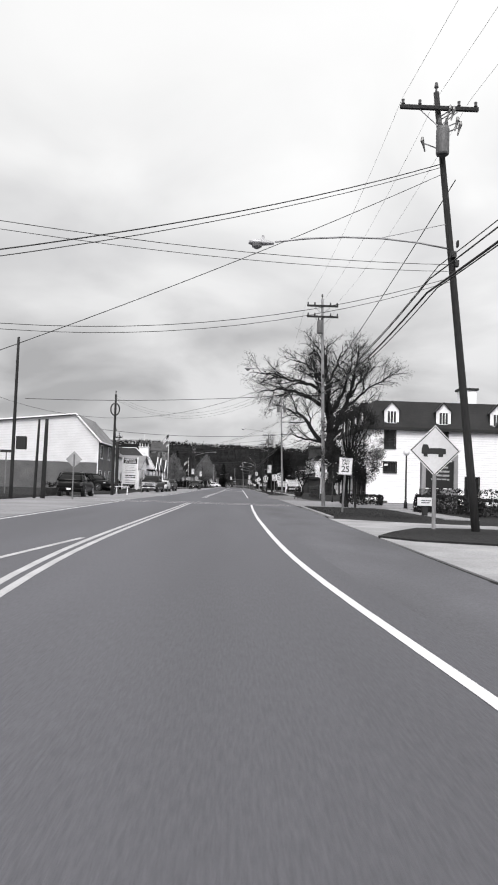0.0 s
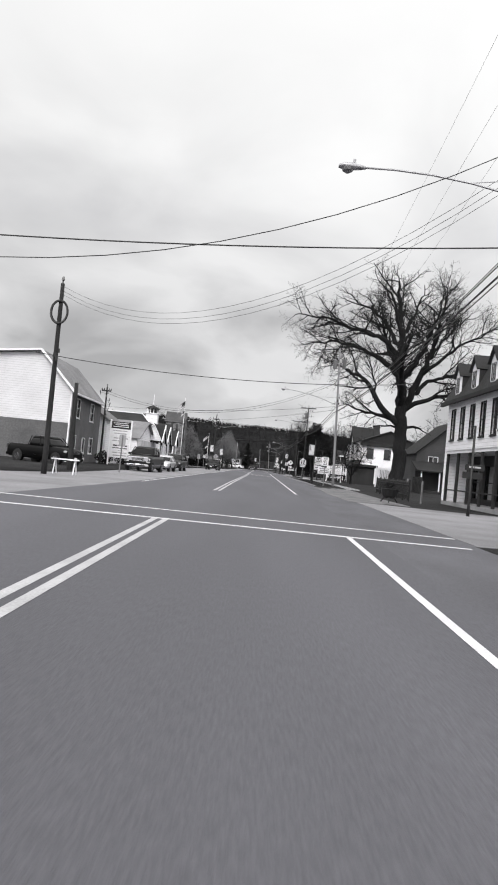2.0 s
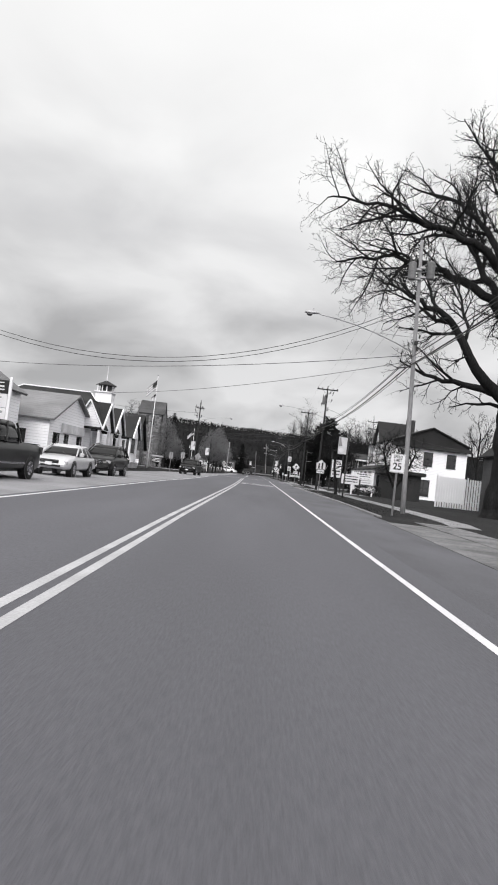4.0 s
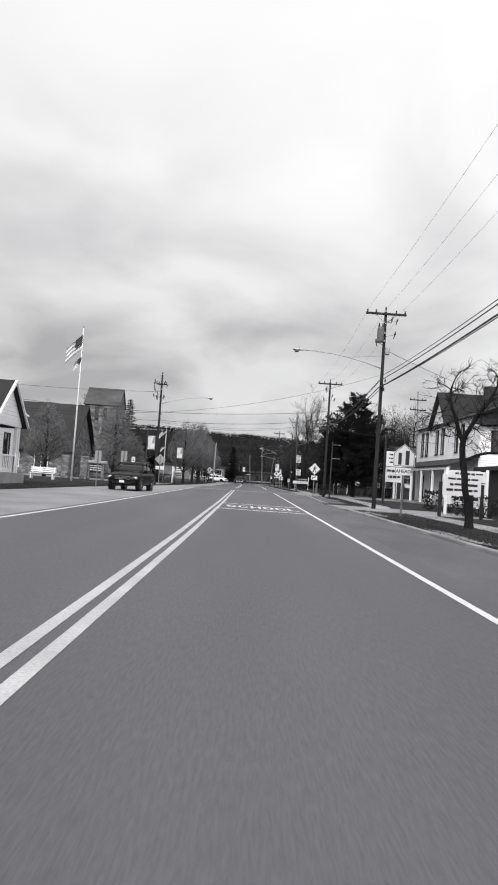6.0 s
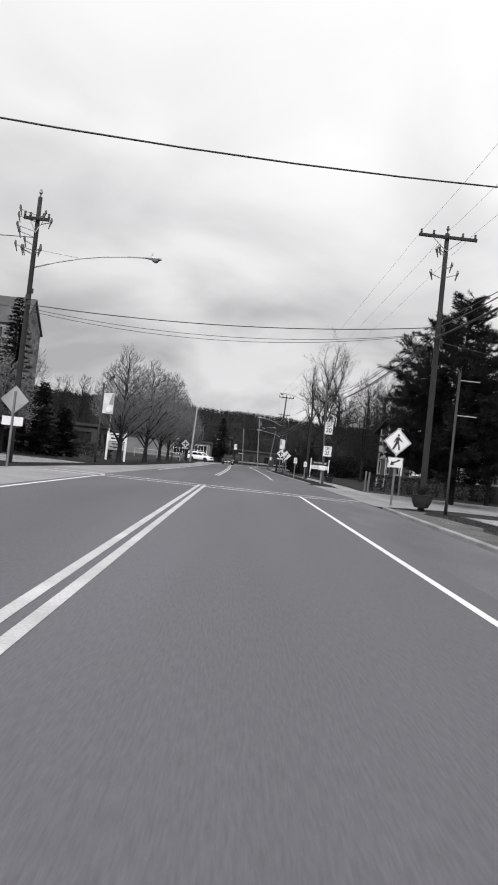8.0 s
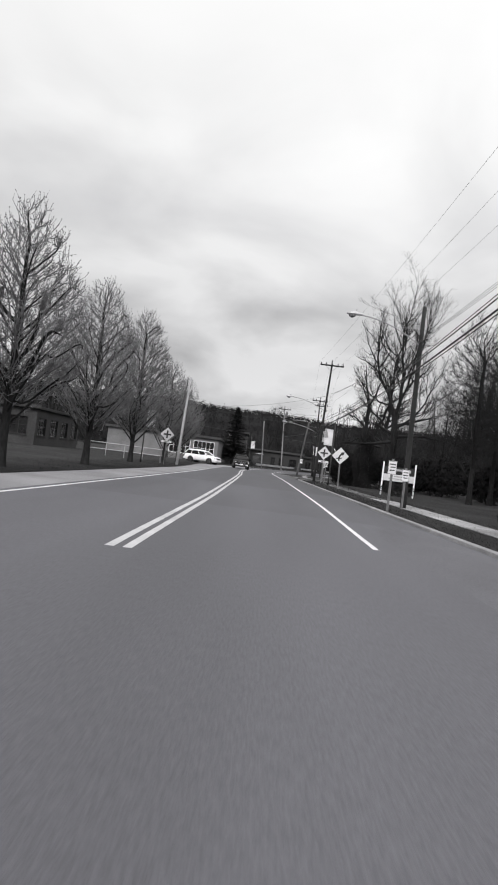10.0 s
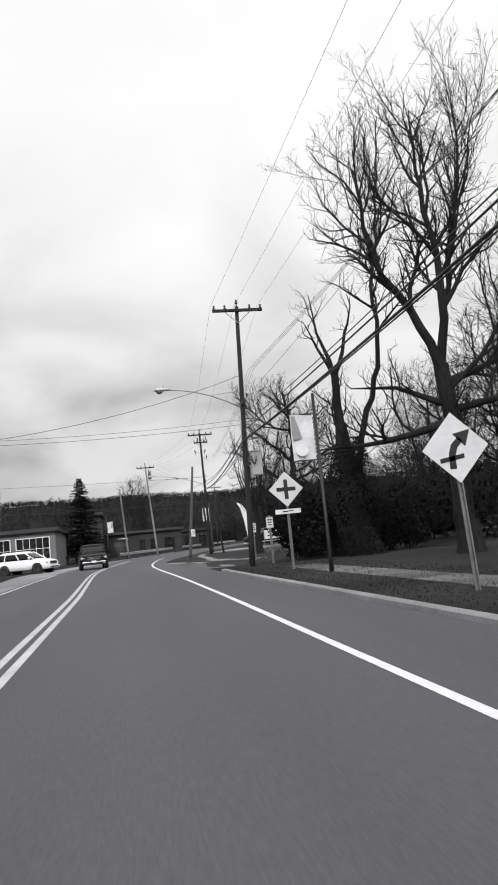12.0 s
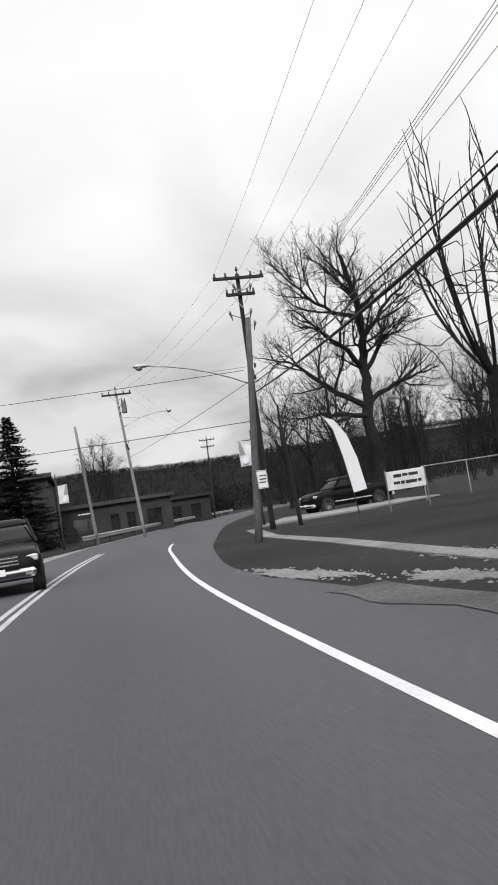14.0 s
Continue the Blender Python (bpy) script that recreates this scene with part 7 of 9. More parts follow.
# ---- left side: shop, pavilion, church, school ----
def brick_shop():
    t = thing("brick_shop", -36, 90, 0.05, "brick and white gabled shop building beside a parking lot", "building")
    W, Dp, E, R, rx = 19.4, 12.0, 6.1, 9.1, 16.6
    bm = panel(bmesh.new(), (0, 0, 0), (1, 0, 0), (0, -1, 0), W, 3.3)
    part("wall", bm, BRICK, t, "grey brick lower wall")
    bm = slab(bmesh.new(), [(0, 3.3), (W, 3.3), (W, E), (rx, R), (0, 7.3)], "y", 0.0, 0.2)
    part("gable_wall", bm, SIDING, t, "white sided gable wall")
    holes = [(1.9, 3.3, 3.95, 5.5), (7.4, 8.8, 3.95, 5.5), (1.4, 2.8, 0.9, 2.3), (5.2, 6.2, 0.05, 2.2), (8.0, 9.4, 0.9, 2.3)]
    bm = panel(bmesh.new(), (W, 0, 0), (0, 1, 0), (1, 0, 0), Dp, E, holes)
    part("wall", bm, BRICK, t, "grey brick street wall")
    for h in holes:
        window(t, (W, 0, 0), (0, 1, 0), (1, 0, 0), h, (1, 1))
    part("wall", panel(bmesh.new(), (W, Dp, 0), (-1, 0, 0), (0, 1, 0), W, E), BRICK, t)
    part("corner_board", new_box(W - 0.04, W + 0.06, -0.06, 0.16, 0, E - 0.1), WHITE_TRIM, t)
    bm = bmesh.new()
    roof_plane(bm, (W + 0.4, -0.4, E - 0.42), (W + 0.4, Dp + 0.4, E - 0.42), (rx, Dp + 0.4, R + 0.02), (rx, -0.4, R + 0.02))
    roof_plane(bm, (-0.4, -0.4, 7.3), (-0.4, Dp + 0.4, 7.3), (rx, Dp + 0.4, R + 0.02), (rx, -0.4, R + 0.02))
    bmesh.ops.translate(bm, verts=bm.verts, vec=(0, 0, 0.15))
    part("roof", bm, ROOF_GREY, t, "grey shingle roof")
    for p, q in (((W + 0.42, -0.42, E - 0.28), (rx, -0.42, R + 0.14)), ((-0.4, -0.42, 7.42), (rx, -0.42, R + 0.14)), ((W + 0.45, -0.42, E - 0.3), (W + 0.45, Dp + 0.42, E - 0.3))):
        part("fascia", new_tube([p, q], 0.11, 4), WHITE_TRIM, t)


brick_shop()
house("annex", -25, -16.2, 103.5, 111, 4.6, 7.5, "y", WHITE_WALL, ROOF_GREY, "low white annex with a grey gabled roof", "building", wins={"e": [(2, 3.2, 0.8, 2.3)]})
t = house("white_shop", -23, -14.2, 111.5, 124, 3.1, 5.2, "x", WHITE_WALL, ROOF_GREY, "white gabled shop with a sign board over the door", "shop", wins={"e": [(1.2, 2.6, 0.6, 2.2), (4.2, 5.2, 0.05, 2.2), (8.0, 9.4, 0.6, 2.2)], "s": [(3, 4.2, 0.8, 2.2), (6, 7.2, 0.8, 2.2)]}, frame=DARK_WOOD)
part("sign_board", new_box(8.82, 8.94, 3.0, 9.5, 2.35, 3.0), FABRIC, t)


def pavilion():
    """White hip-roofed hall with a cupola and a gabled porch to the street."""
    t = thing("pavilion", -30, 137, 0.05, "white hall with a dark hipped roof, cupola and gabled porch", "building")
    W, Dp, E = 14.5, 12.5, 4.2
    for o, u, n, w in (((0, 0, 0), (1, 0, 0), (0, -1, 0), W), ((W, 0, 0), (0, 1, 0), (1, 0, 0), Dp), ((W, Dp, 0), (-1, 0, 0), (0, 1, 0), W), ((0, Dp, 0), (0, -1, 0), (-1, 0, 0), Dp)):
        holes = row_wins(4 if w > 12 else 2, w, 1.1, 0.9, 2.9, 1.5)
        part("wall", panel(bmesh.new(), o, u, n, w, E, holes), WHITE_WALL, t)
        for h in holes:
            window(t, o, u, n, h, (0, 1), frame=DARK_WOOD)
    bm = bmesh.new()
    o = 0.5
    a = [bm.verts.new(p) for p in ((-o, -o, E), (W + o, -o, E), (W + o, Dp + o, E), (-o, Dp + o, E))]
    r0, r1 = bm.verts.new((3.5, Dp / 2, 7.7)), bm.verts.new((11.0, Dp / 2, 7.7))
    for f in ((a[0], a[1], r1, r0), (a[1], a[2], r1), (a[2], a[3], r0, r1), (a[3], a[0], r0), (a[3], a[2], a[1], a[0])):
        bm.faces.new(f)
    bmesh.ops.recalc_face_normals(bm, faces=bm.faces)
    part("roof", bm, ROOF, t, "dark hipped roof")
    part("ridge_cap", new_tube([(3.4, Dp / 2, 7.73), (11.1, Dp / 2, 7.73)], 0.08, 5), WHITE_TRIM, t)
    for p, q in (((-o, -o, E), (3.5, Dp / 2, 7.7)), ((W + o, -o, E), (11.0, Dp / 2, 7.7)), ((W + o, Dp + o, E), (11.0, Dp / 2, 7.7))):
        part("hip_cap", new_tube([(p[0], p[1], p[2] + 0.04), (q[0], q[1], q[2] + 0.04)], 0.07, 5), WHITE_TRIM, t)
    cx, cy = 12.6, 6.3
    cup = part("cupola", new_box(cx - 0.9, cx + 0.9, cy - 0.9, cy + 0.9, 5.2, 7.85, bevel=0.02), WHITE_TRIM, t, "white louvred cupola")
    part("cupola_cornice", new_box(cx - 1.05, cx + 1.05, cy - 1.05, cy + 1.05, 7.8, 7.95, bevel=0.02), WHITE_TRIM, cup)
    for i in range(4):
        part("lantern_post", new_box(cx - 0.8 + 0.5 * i, cx - 0.7 + 0.5 * i, cy - 0.8, cy - 0.7, 7.95, 8.65), WHITE_TRIM, cup)
        part("lantern_post", new_box(cx + 0.7, cx + 0.8, cy - 0.8 + 0.5 * i, cy - 0.7 + 0.5 * i, 7.95, 8.65), WHITE_TRIM, cup)
    part("lantern_core", new_box(cx - 0.5, cx + 0.6, cy - 0.5, cy + 0.6, 7.95, 8.62), BLACK, cup)
    part("lantern_roof", new_tube([(cx, cy, 8.62), (cx, cy, 8.7), (cx, cy, 9.2)], [1.15, 1.15, 0.12], 8), ROOF, cup)
    part("finial", new_tube([(cx, cy, 9.1), (cx, cy, 10.9)], [0.05, 0.02], 6), WHITE_TRIM, cup)
    # street porch with three gables
    part("porch_floor", new_box(W + 0.01, 17.1, -16, 6, -0.1, 0.55), CONCRETE, t)
    part("porch_wall", new_box(14.9, 15.1, -16, -0.5, 0.55, 3.3), WHITE_WALL, t)
    for y in (-13.0, -7.5, 2.6):
        bm = slab(bmesh.new(), [(y - 2.3, 3.3), (y + 2.3, 3.3), (y, 5.2)], "x", 16.9, 17.05)
        part("gable", bm, WHITE_WALL, t)
        for s in (-1, 1):
            bm = bmesh.new()
            roof_plane(bm, (14.5, y + s * 2.65, 3.1), (17.3, y + s * 2.65, 3.1), (17.3, y, 5.42), (14.5, y, 5.42), 0.12)
            part("gable_roof", bm, ROOF, t)
            part("bargeboard", new_tube([(17.33, y + s * 2.65, 3.08), (17.33, y, 5.36)], 0.09, 4), WHITE_TRIM, t)
        part("porch_beam", new_box(16.85, 17.05, y - 2.4, y + 2.4, 3.05, 3.3), WHITE_TRIM, t)
        for s in (-1, 1):
            for e in (0, 0.35):
                part("porch_column", new_box(16.85, 17.03, y + s * (2.2 - e) - 0.09, y + s * (2.2 - e) + 0.09, 0.55, 3.05, bevel=0.015), WHITE_TRIM, t)
        for k in range(14):
            part("baluster", new_box(16.92, 16.97, y - 1.75 + 0.27 * k, y - 1.71 + 0.27 * k, 0.6, 1.45), WHITE_TRIM, t)
        part("handrail", new_box(16.89, 17.0, y - 1.9, y + 1.9, 1.45, 1.53), WHITE_TRIM, t)
    # gables to the south, over the ends of the porch bays
    for cx, y in ((14.0, -15.4), (16.1, -15.4), (16.1, -9.9)):
        part("gable", slab(bmesh.new(), [(cx - 1.05, 3.3), (cx + 1.05, 3.3), (cx, 5.25)], "y", y - 0.1, y + 0.05), WHITE_WALL, t)
        part("porch_beam", new_box(cx - 1.0, cx + 1.0, y - 0.12, y + 0.05, 3.05, 3.3), WHITE_TRIM, t)
        for s in (-1, 1):
            bm = bmesh.new()
            roof_plane(bm, (cx + s * 1.25, y - 0.3, 3.1), (cx + s * 1.25, y + 2.0, 3.1), (cx, y + 2.0, 5.42), (cx, y - 0.3, 5.42), 0.1)
            part("gable_roof", bm, ROOF, t)
            part("bargeboard", new_tube([(cx + s * 1.25, y - 0.33, 3.08), (cx, y - 0.33, 5.36)], 0.07, 4), WHITE_TRIM, t)
            part("porch_column", new_box(cx + s * 0.9 - 0.09, cx + s * 0.9 + 0.09, y - 0.1, y + 0.08, 0.55, 3.05, bevel=0.015), WHITE_TRIM, t)


pavilion()


def church():
    t = thing("church", -45, 183, 0.05, "stone church with a steep dark roof and square tower", "church")
    holes = [(2 + 3.2 * i, 3.4 + 3.2 * i, 0.8, 2.3) for i in range(7)]
    part("wall", panel(bmesh.new(), (0, 0, 0), (1, 0, 0), (0, -1, 0), 25, 3.0, holes), STONE, t)
    for h in holes:
        window(t, (0, 0, 0), (1, 0, 0), (0, -1, 0), h, (1, 0), frame=WHITE_TRIM)
    part("gable_wall", slab(bmesh.new(), [(0, 0), (12, 0), (12, 3), (6, 8.4), (0, 3)], "x", 24.7, 25.0), STONE, t)
    part("gable_wall", slab(bmesh.new(), [(0, 0), (12, 0), (12, 3), (6, 8.4), (0, 3)], "x", 0.0, 0.3), STONE, t)
    part("wall", panel(bmesh.new(), (25, 12, 0), (-1, 0, 0), (0, 1, 0), 25, 3.0), STONE, t)
    bm = bmesh.new()
    roof_plane(bm, (-0.5, -0.6, 2.7), (25.5, -0.6, 2.7), (25.5, 6, 8.6), (-0.5, 6, 8.6), 0.2)
    roof_plane(bm, (-0.5, 12.6, 2.7), (25.5, 12.6, 2.7), (25.5, 6, 8.6), (-0.5, 6, 8.6), 0.2)
    part("roof", bm, ROOF, t, "steep dark slate roof")
    # tower
    x0, x1, y0, y1 = 22.6, 27.2, 16.3, 21.5
    th = [(1.45, 1.95, 7.6, 9.3), (2.6, 3.1, 7.6, 9.3)]
    part("tower_wall", panel(bmesh.new(), (x0, y0, 0), (1, 0, 0), (0, -1, 0), x1 - x0, 9.8, th), STONE, t)
    for h in th:
        window(t, (x0, y0, 0), (1, 0, 0), (0, -1, 0), h, (0, 0), frame=STONE, name="belfry_opening")
    part("tower_wall", slab(bmesh.new(), [(y0, 0), (y1, 0), (y1, 9.8), ((y0 + y1) / 2, 12.1), (y0, 9.8)], "x", x1 - 0.25, x1), STONE, t)
    part("tower_wall", slab(bmesh.new(), [(y0, 0), (y1, 0), (y1, 9.8), ((y0 + y1) / 2, 12.1), (y0, 9.8)], "x", x0, x0 + 0.25), STONE, t)
    part("tower_wall", panel(bmesh.new(), (x1, y1, 0), (-1, 0, 0), (0, 1, 0), x1 - x0, 9.8), STONE, t)
    bm = bmesh.new()
    ym = (y0 + y1) / 2
    roof_plane(bm, (x0 - 0.15, y0 - 0.2, 9.7), (x1 + 0.15, y0 - 0.2, 9.7), (x1 + 0.15, ym, 12.25), (x0 - 0.15, ym, 12.25), 0.15)
    roof_plane(bm, (x0 - 0.15, y1 + 0.2, 9.7), (x1 + 0.15, y1 + 0.2, 9.7), (x1 + 0.15, ym, 12.25), (x0 - 0.15, ym, 12.25), 0.15)
    part("tower_roof", bm, ROOF_DULL, t)


church()
# far buildings at the bend
house("school_building", -22, -5.4, 288, 306, 3.5, 4.0, "x", BRICK, ROOF, "low brick building with broad white-framed windows", "building", wins={"s": [(9.4, 12.4, 1.0, 3.0), (13.0, 16.0, 1.0, 3.0)]}, flat=True, bars_=(4, 1), trim=BRICK_DARK)
t = house("brick_block", -5.0, -1.6, 309, 322, 5.6, 6, "x", BRICK_DARK, ROOF, "taller dark brick block with small pale lettering", "building", flat=True, trim=BRICK_DARK)
bars(t, 0.2, 1.2, 4.9, 5.3, 1, SIGN_W, y=-0.4, seed=21)
t = house("low_shop", -1.2, 9.5, 323, 336, 3.2, 3.4, "x", BRICK_DARK, ROOF, "low dark flat-roofed shop with a lit fascia", "shop", wins={"s": [(1.0, 3.0, 0.6, 2.2), (4.6, 5.4, 0.1, 2.2), (6.2, 7.0, 0.6, 2.2), (8.2, 9.6, 0.6, 2.2)]}, flat=True, trim=BRICK_DARK, frame=DARK_WOOD)
bars(t, 1.2, 3.2, 2.45, 2.75, 1, SIGN_W, y=-0.43, seed=22)
house("low_shop", 10.2, 16, 338, 350, 3.0, 3.2, "x", DARK_WOOD, ROOF, "low dark shed-roofed workshop behind a guardrail", "shop", wins={"s": [(1.0, 2.2, 0.4, 2.2), (3.4, 4.6, 0.4, 2.2)]}, flat=True, trim=DARK_WOOD, frame=DARK_WOOD)
house("school_building", -44, -20, 246, 262, 3.4, 3.8, "x", BRICK_DARK, ROOF, "long low school building with rows of windows", "building", wins={"s": row_wins(6, 24, 2.4, 1.0, 2.6, 0.8), "e": row_wins(4, 16, 2.4, 1.0, 2.6, 0.8)}, flat=True, bars_=(2, 1), trim=BRICK_DARK, frame=DARK_WOOD)

# ---- signs, banners and street furniture ----
def sign_post(name, x, y, h, label, category="road sign", lean=0.0, rz=0.0, wood=False, group="road signs"):
    t = thing(name, x, y, 0.08, label, category, group, rz=rz, ry=lean)
    if wood:
        part("post", new_box(-0.05, 0.05, -0.03, 0.05, -0.2, h, bevel=0.008), POLE_PALE, t)
    else:
        # flanged steel channel
        part("post", new_slab([(-0.045, 0.0), (-0.02, 0.0), (-0.015, 0.03), (0.015, 0.03), (0.02, 0.0), (0.045, 0.0), (0.03, 0.045), (-0.03, 0.045)], "z", -0.2, h), POST, t)
    return t


def face(t, poly, material, border=None, label="", y=-0.02, shrink=0.90, rim=0.95):
    """A sheet sign with an inset border line; poly around its own centre."""
    cx = sum(p[0] for p in poly) / len(poly)
    cz = sum(p[1] for p in poly) / len(poly)
    def sc(k):
        return [(cx + (p[0] - cx) * k, cz + (p[1] - cz) * k) for p in poly]
    f = part("panel", new_slab(poly, "y", y - 0.006, y), material, t, label)
    if border:
        part("border", new_slab(sc(rim), "y", y - 0.0085, y - 0.0062), border, f)
        part("inner_panel", new_slab(sc(shrink), "y", y - 0.011, y - 0.0087), material, f)
    return f


def diamond(cz, s):
    return [(0, cz - s), (s, cz), (0, cz + s), (-s, cz)]


def rect(cx, cz, w, h):
    return [(cx - w / 2, cz - h / 2), (cx + w / 2, cz - h / 2), (cx + w / 2, cz + h / 2), (cx - w / 2, cz + h / 2)]


def speed_sign(t, cz, number, w=0.61, h=0.78, y=-0.02):
    f = face(t, rect(0, cz, w, h), SIGN_W, SIGN_K, y=y, rim=0.955, shrink=0.925)
    up = Matrix.Rotation(radians(90), 4, "X")
    for words, size, z in (("SPEED", 0.155, 0.26), ("LIMIT", 0.155, 0.12), (number, 0.40, -0.14)):
        lettering("lettering", words, size * h / 0.78, Matrix.Translation((0, y - 0.012, cz + z * h / 0.78)) @ up, SIGN_K, f, 0.92)
    return f


def symbol(t, polys, y=-0.034):
    for p in polys:
        part("symbol", new_slab(p, "y", y - 0.003, y), SIGN_K, t)


# truck warning diamond
t = sign_post("warning_sign", 5.95, 21.3, 3.0, "yellow diamond warning sign with a black truck shape", wood=True)
face(t, diamond(2.28, 0.76), SIGN_Y, SIGN_K, "yellow reflective sheet")
symbol(t, [[(-0.40, 2.18), (0.32, 2.18), (0.32, 2.34), (0.14, 2.36), (-0.40, 2.34)], [(-0.40, 2.34), (-0.18, 2.34), (-0.22, 2.46), (-0.36, 2.46)], [(-0.34, 2.10), (-0.22, 2.10), (-0.22, 2.19), (-0.34, 2.19)], [(0.10, 2.10), (0.24, 2.10), (0.24, 2.19), (0.10, 2.19)]])
t = sign_post("speed_limit_sign", 5.1, 33.4, 2.5, "white speed limit sign reading 25 on a steel post", lean=3)
speed_sign(t, 2.1, "25")
t = sign_post("speed_limit_sign", 5.45, 93.0, 2.6, "white speed limit sign reading 25 on a steel post")
speed_sign(t, 2.15, "25")


def crossing_sign(x, y, label, cz=2.75, s=0.62, arrow=True, lean=0.0):
    t = sign_post("crossing_sign", x, y, cz + 0.2, label, lean=lean)
    face(t, diamond(cz, s), SIGN_W, SIGN_K)
    # plain walking-figure shape in bars
    head = [(0.02 + 0.055 * math.cos(k * math.pi / 4), cz + 0.27 + 0.055 * math.sin(k * math.pi / 4)) for k in range(8)]
    symbol(t, [head, [(-0.07, cz - 0.04), (0.06, cz - 0.04), (0.08, cz + 0.19), (-0.05, cz + 0.19)], [(-0.20, cz - 0.32), (-0.12, cz - 0.33), (0.03, cz - 0.04), (-0.07, cz - 0.02)], [(0.05, cz - 0.33), (0.13, cz - 0.33), (0.10, cz - 0.15), (0.06, cz - 0.03), (-0.03, cz - 0.03), (0.04, cz - 0.15)], [(-0.17, cz - 0.02), (-0.12, cz - 0.04), (-0.03, cz + 0.17), (-0.07, cz + 0.18)], [(0.07, cz + 0.17), (0.07, cz + 0.09), (0.17, cz - 0.01), (0.21, cz + 0.03)]])
    if arrow:
        p = cz - s - 0.28
        face(t, rect(0, p, 0.62, 0.42), SIGN_W, SIGN_K)
        symbol(t, [[(-0.22, p - 0.12), (-0.04, p - 0.10), (-0.08, p - 0.04), (0.20, p + 0.10), (0.16, p + 0.15), (-0.12, p + 0.02), (-0.16, p + 0.08)]])
    return t


crossing_sign(6.1, 48.5, "white crossing diamond with an arrow plate below", cz=2.72, s=0.52)
crossing_sign(6.35, 171.9, "white crossing diamond with an arrow plate below", cz=2.52, s=0.57)
t = sign_post("school_sign", 6.1, 131.8, 2.4, "pale pentagonal school sign with a plate reading AHEAD")
face(t, [(-0.45, 2.05), (0.45, 2.05), (0.45, 2.6), (0, 3.0), (-0.45, 2.6)], SIGN_Y, SIGN_K)
symbol(t, [[(-0.24, 2.12), (-0.10, 2.12), (-0.10, 2.62), (-0.24, 2.62)], [(0.06, 2.12), (0.22, 2.12), (0.22, 2.72), (0.06, 2.72)]])
f = face(t, rect(0, 1.85, 0.72, 0.32), SIGN_W, SIGN_K)
lettering("lettering", "AHEAD", 0.2, Matrix.Translation((0, -0.034, 1.85)) @ Matrix.Rotation(radians(90), 4, "X"), SIGN_K, f, 0.95)

# signs fixed to the leaning pole
t = thing("speed_limit_sign", 6.62, 197.2, 0.0, "white school speed limit sign reading 20 between two beacons", "road sign", "road signs")
speed_sign(t, 4.25, "20", 0.6, 0.95, y=-0.2)
for z in (5.05, 3.45):
    part("beacon", new_tube([(0.05, -0.34, z), (0.05, -0.28, z), (0.05, -0.18, z)], [0.12, 0.16, 0.17], 12), BLACK, t)
t = thing("speed_limit_sign", 6.70, 197.3, 0.0, "white speed limit sign reading 25 on a leaning pole", "road sign", "road signs")
speed_sign(t, 2.5, "25", 0.62, 0.78, y=-0.22)
t = sign_post("mail_box", 6.2, 195.3, 1.0, "white box on a short post by the verge", "mail box", wood=True, group="")
part("box", new_box(-0.24, 0.24, -0.25, 0.25, 0.95, 1.3, bevel=0.05), SIGN_W, t)
t = sign_post("warning_sign", 5.75, 226.0, 2.2, "yellow diamond warning sign with a curving arrow and side road", lean=-2)
face(t, diamond(2.12, 0.54), SIGN_Y)
symbol(t, [[(-0.14, 1.80), (-0.03, 1.80), (-0.03, 1.98), (0.03, 2.12), (0.13, 2.21), (0.06, 2.28), (-0.07, 2.17), (-0.13, 2.02)], [(-0.02, 2.33), (0.16, 2.12), (0.27, 2.38)], [(-0.28, 1.90), (0.12, 1.95), (0.12, 2.02), (-0.28, 1.97)]], y=-0.027)
for x, y, lb in ((5.72, 237.6, "yellow diamond sign with a black cross and street plate"), (-6.7, 236.2, "yellow diamond sign with a black cross and plate")):
    t = sign_post("warning_sign", x, y, 2.3, lb)
    face(t, diamond(2.42 if x > 0 else 2.3, 0.54), SIGN_Y)
    cz = 2.42 if x > 0 else 2.3
    symbol(t, [rect(-0.175, cz, 0.25, 0.12), rect(0.175, cz, 0.25, 0.12), rect(0, cz, 0.12, 0.60)], y=-0.027)
    face(t, rect(0, 1.74, 0.80, 0.14), SIGN_W)
    bars(t, -0.22, 0.22, 1.70, 1.78, 1, SIGN_K, y=-0.028, seed=int(y))
for x, y, cz, w, lb in ((6.72, 245.4, 1.58, 0.30, "small white parking notice on a post"), (7.1, 251.4, 1.5, 0.30, "small white parking notice on a post"), (5.0, 204.5, 1.5, 0.28, "small white notice on a post"), (-10.2, 165.5, 2.1, 0.32, "oval pale notice on a post"), (6.2, 208.0, 1.3, 0.28, "small white notice on a post")):
    t = sign_post("notice", x, y, cz + 0.3, lb)
    face(t, rect(0, cz, w, 0.46), SIGN_W, SIGN_K)
    bars(t, -w * 0.36, w * 0.36, cz - 0.15, cz + 0.16, 3, SIGN_K, y=-0.032, seed=int(y))
t = thing("notice", 5.95, 271.2, 0.0, "small white notice fixed to a cut-off pole", "road sign")
face(t, rect(0.15, 1.85, 0.32, 0.55), SIGN_W, SIGN_K, y=-0.02)
bars(t, 0.03, 0.27, 1.7, 2.0, 3, SIGN_K, y=-0.032, seed=77)

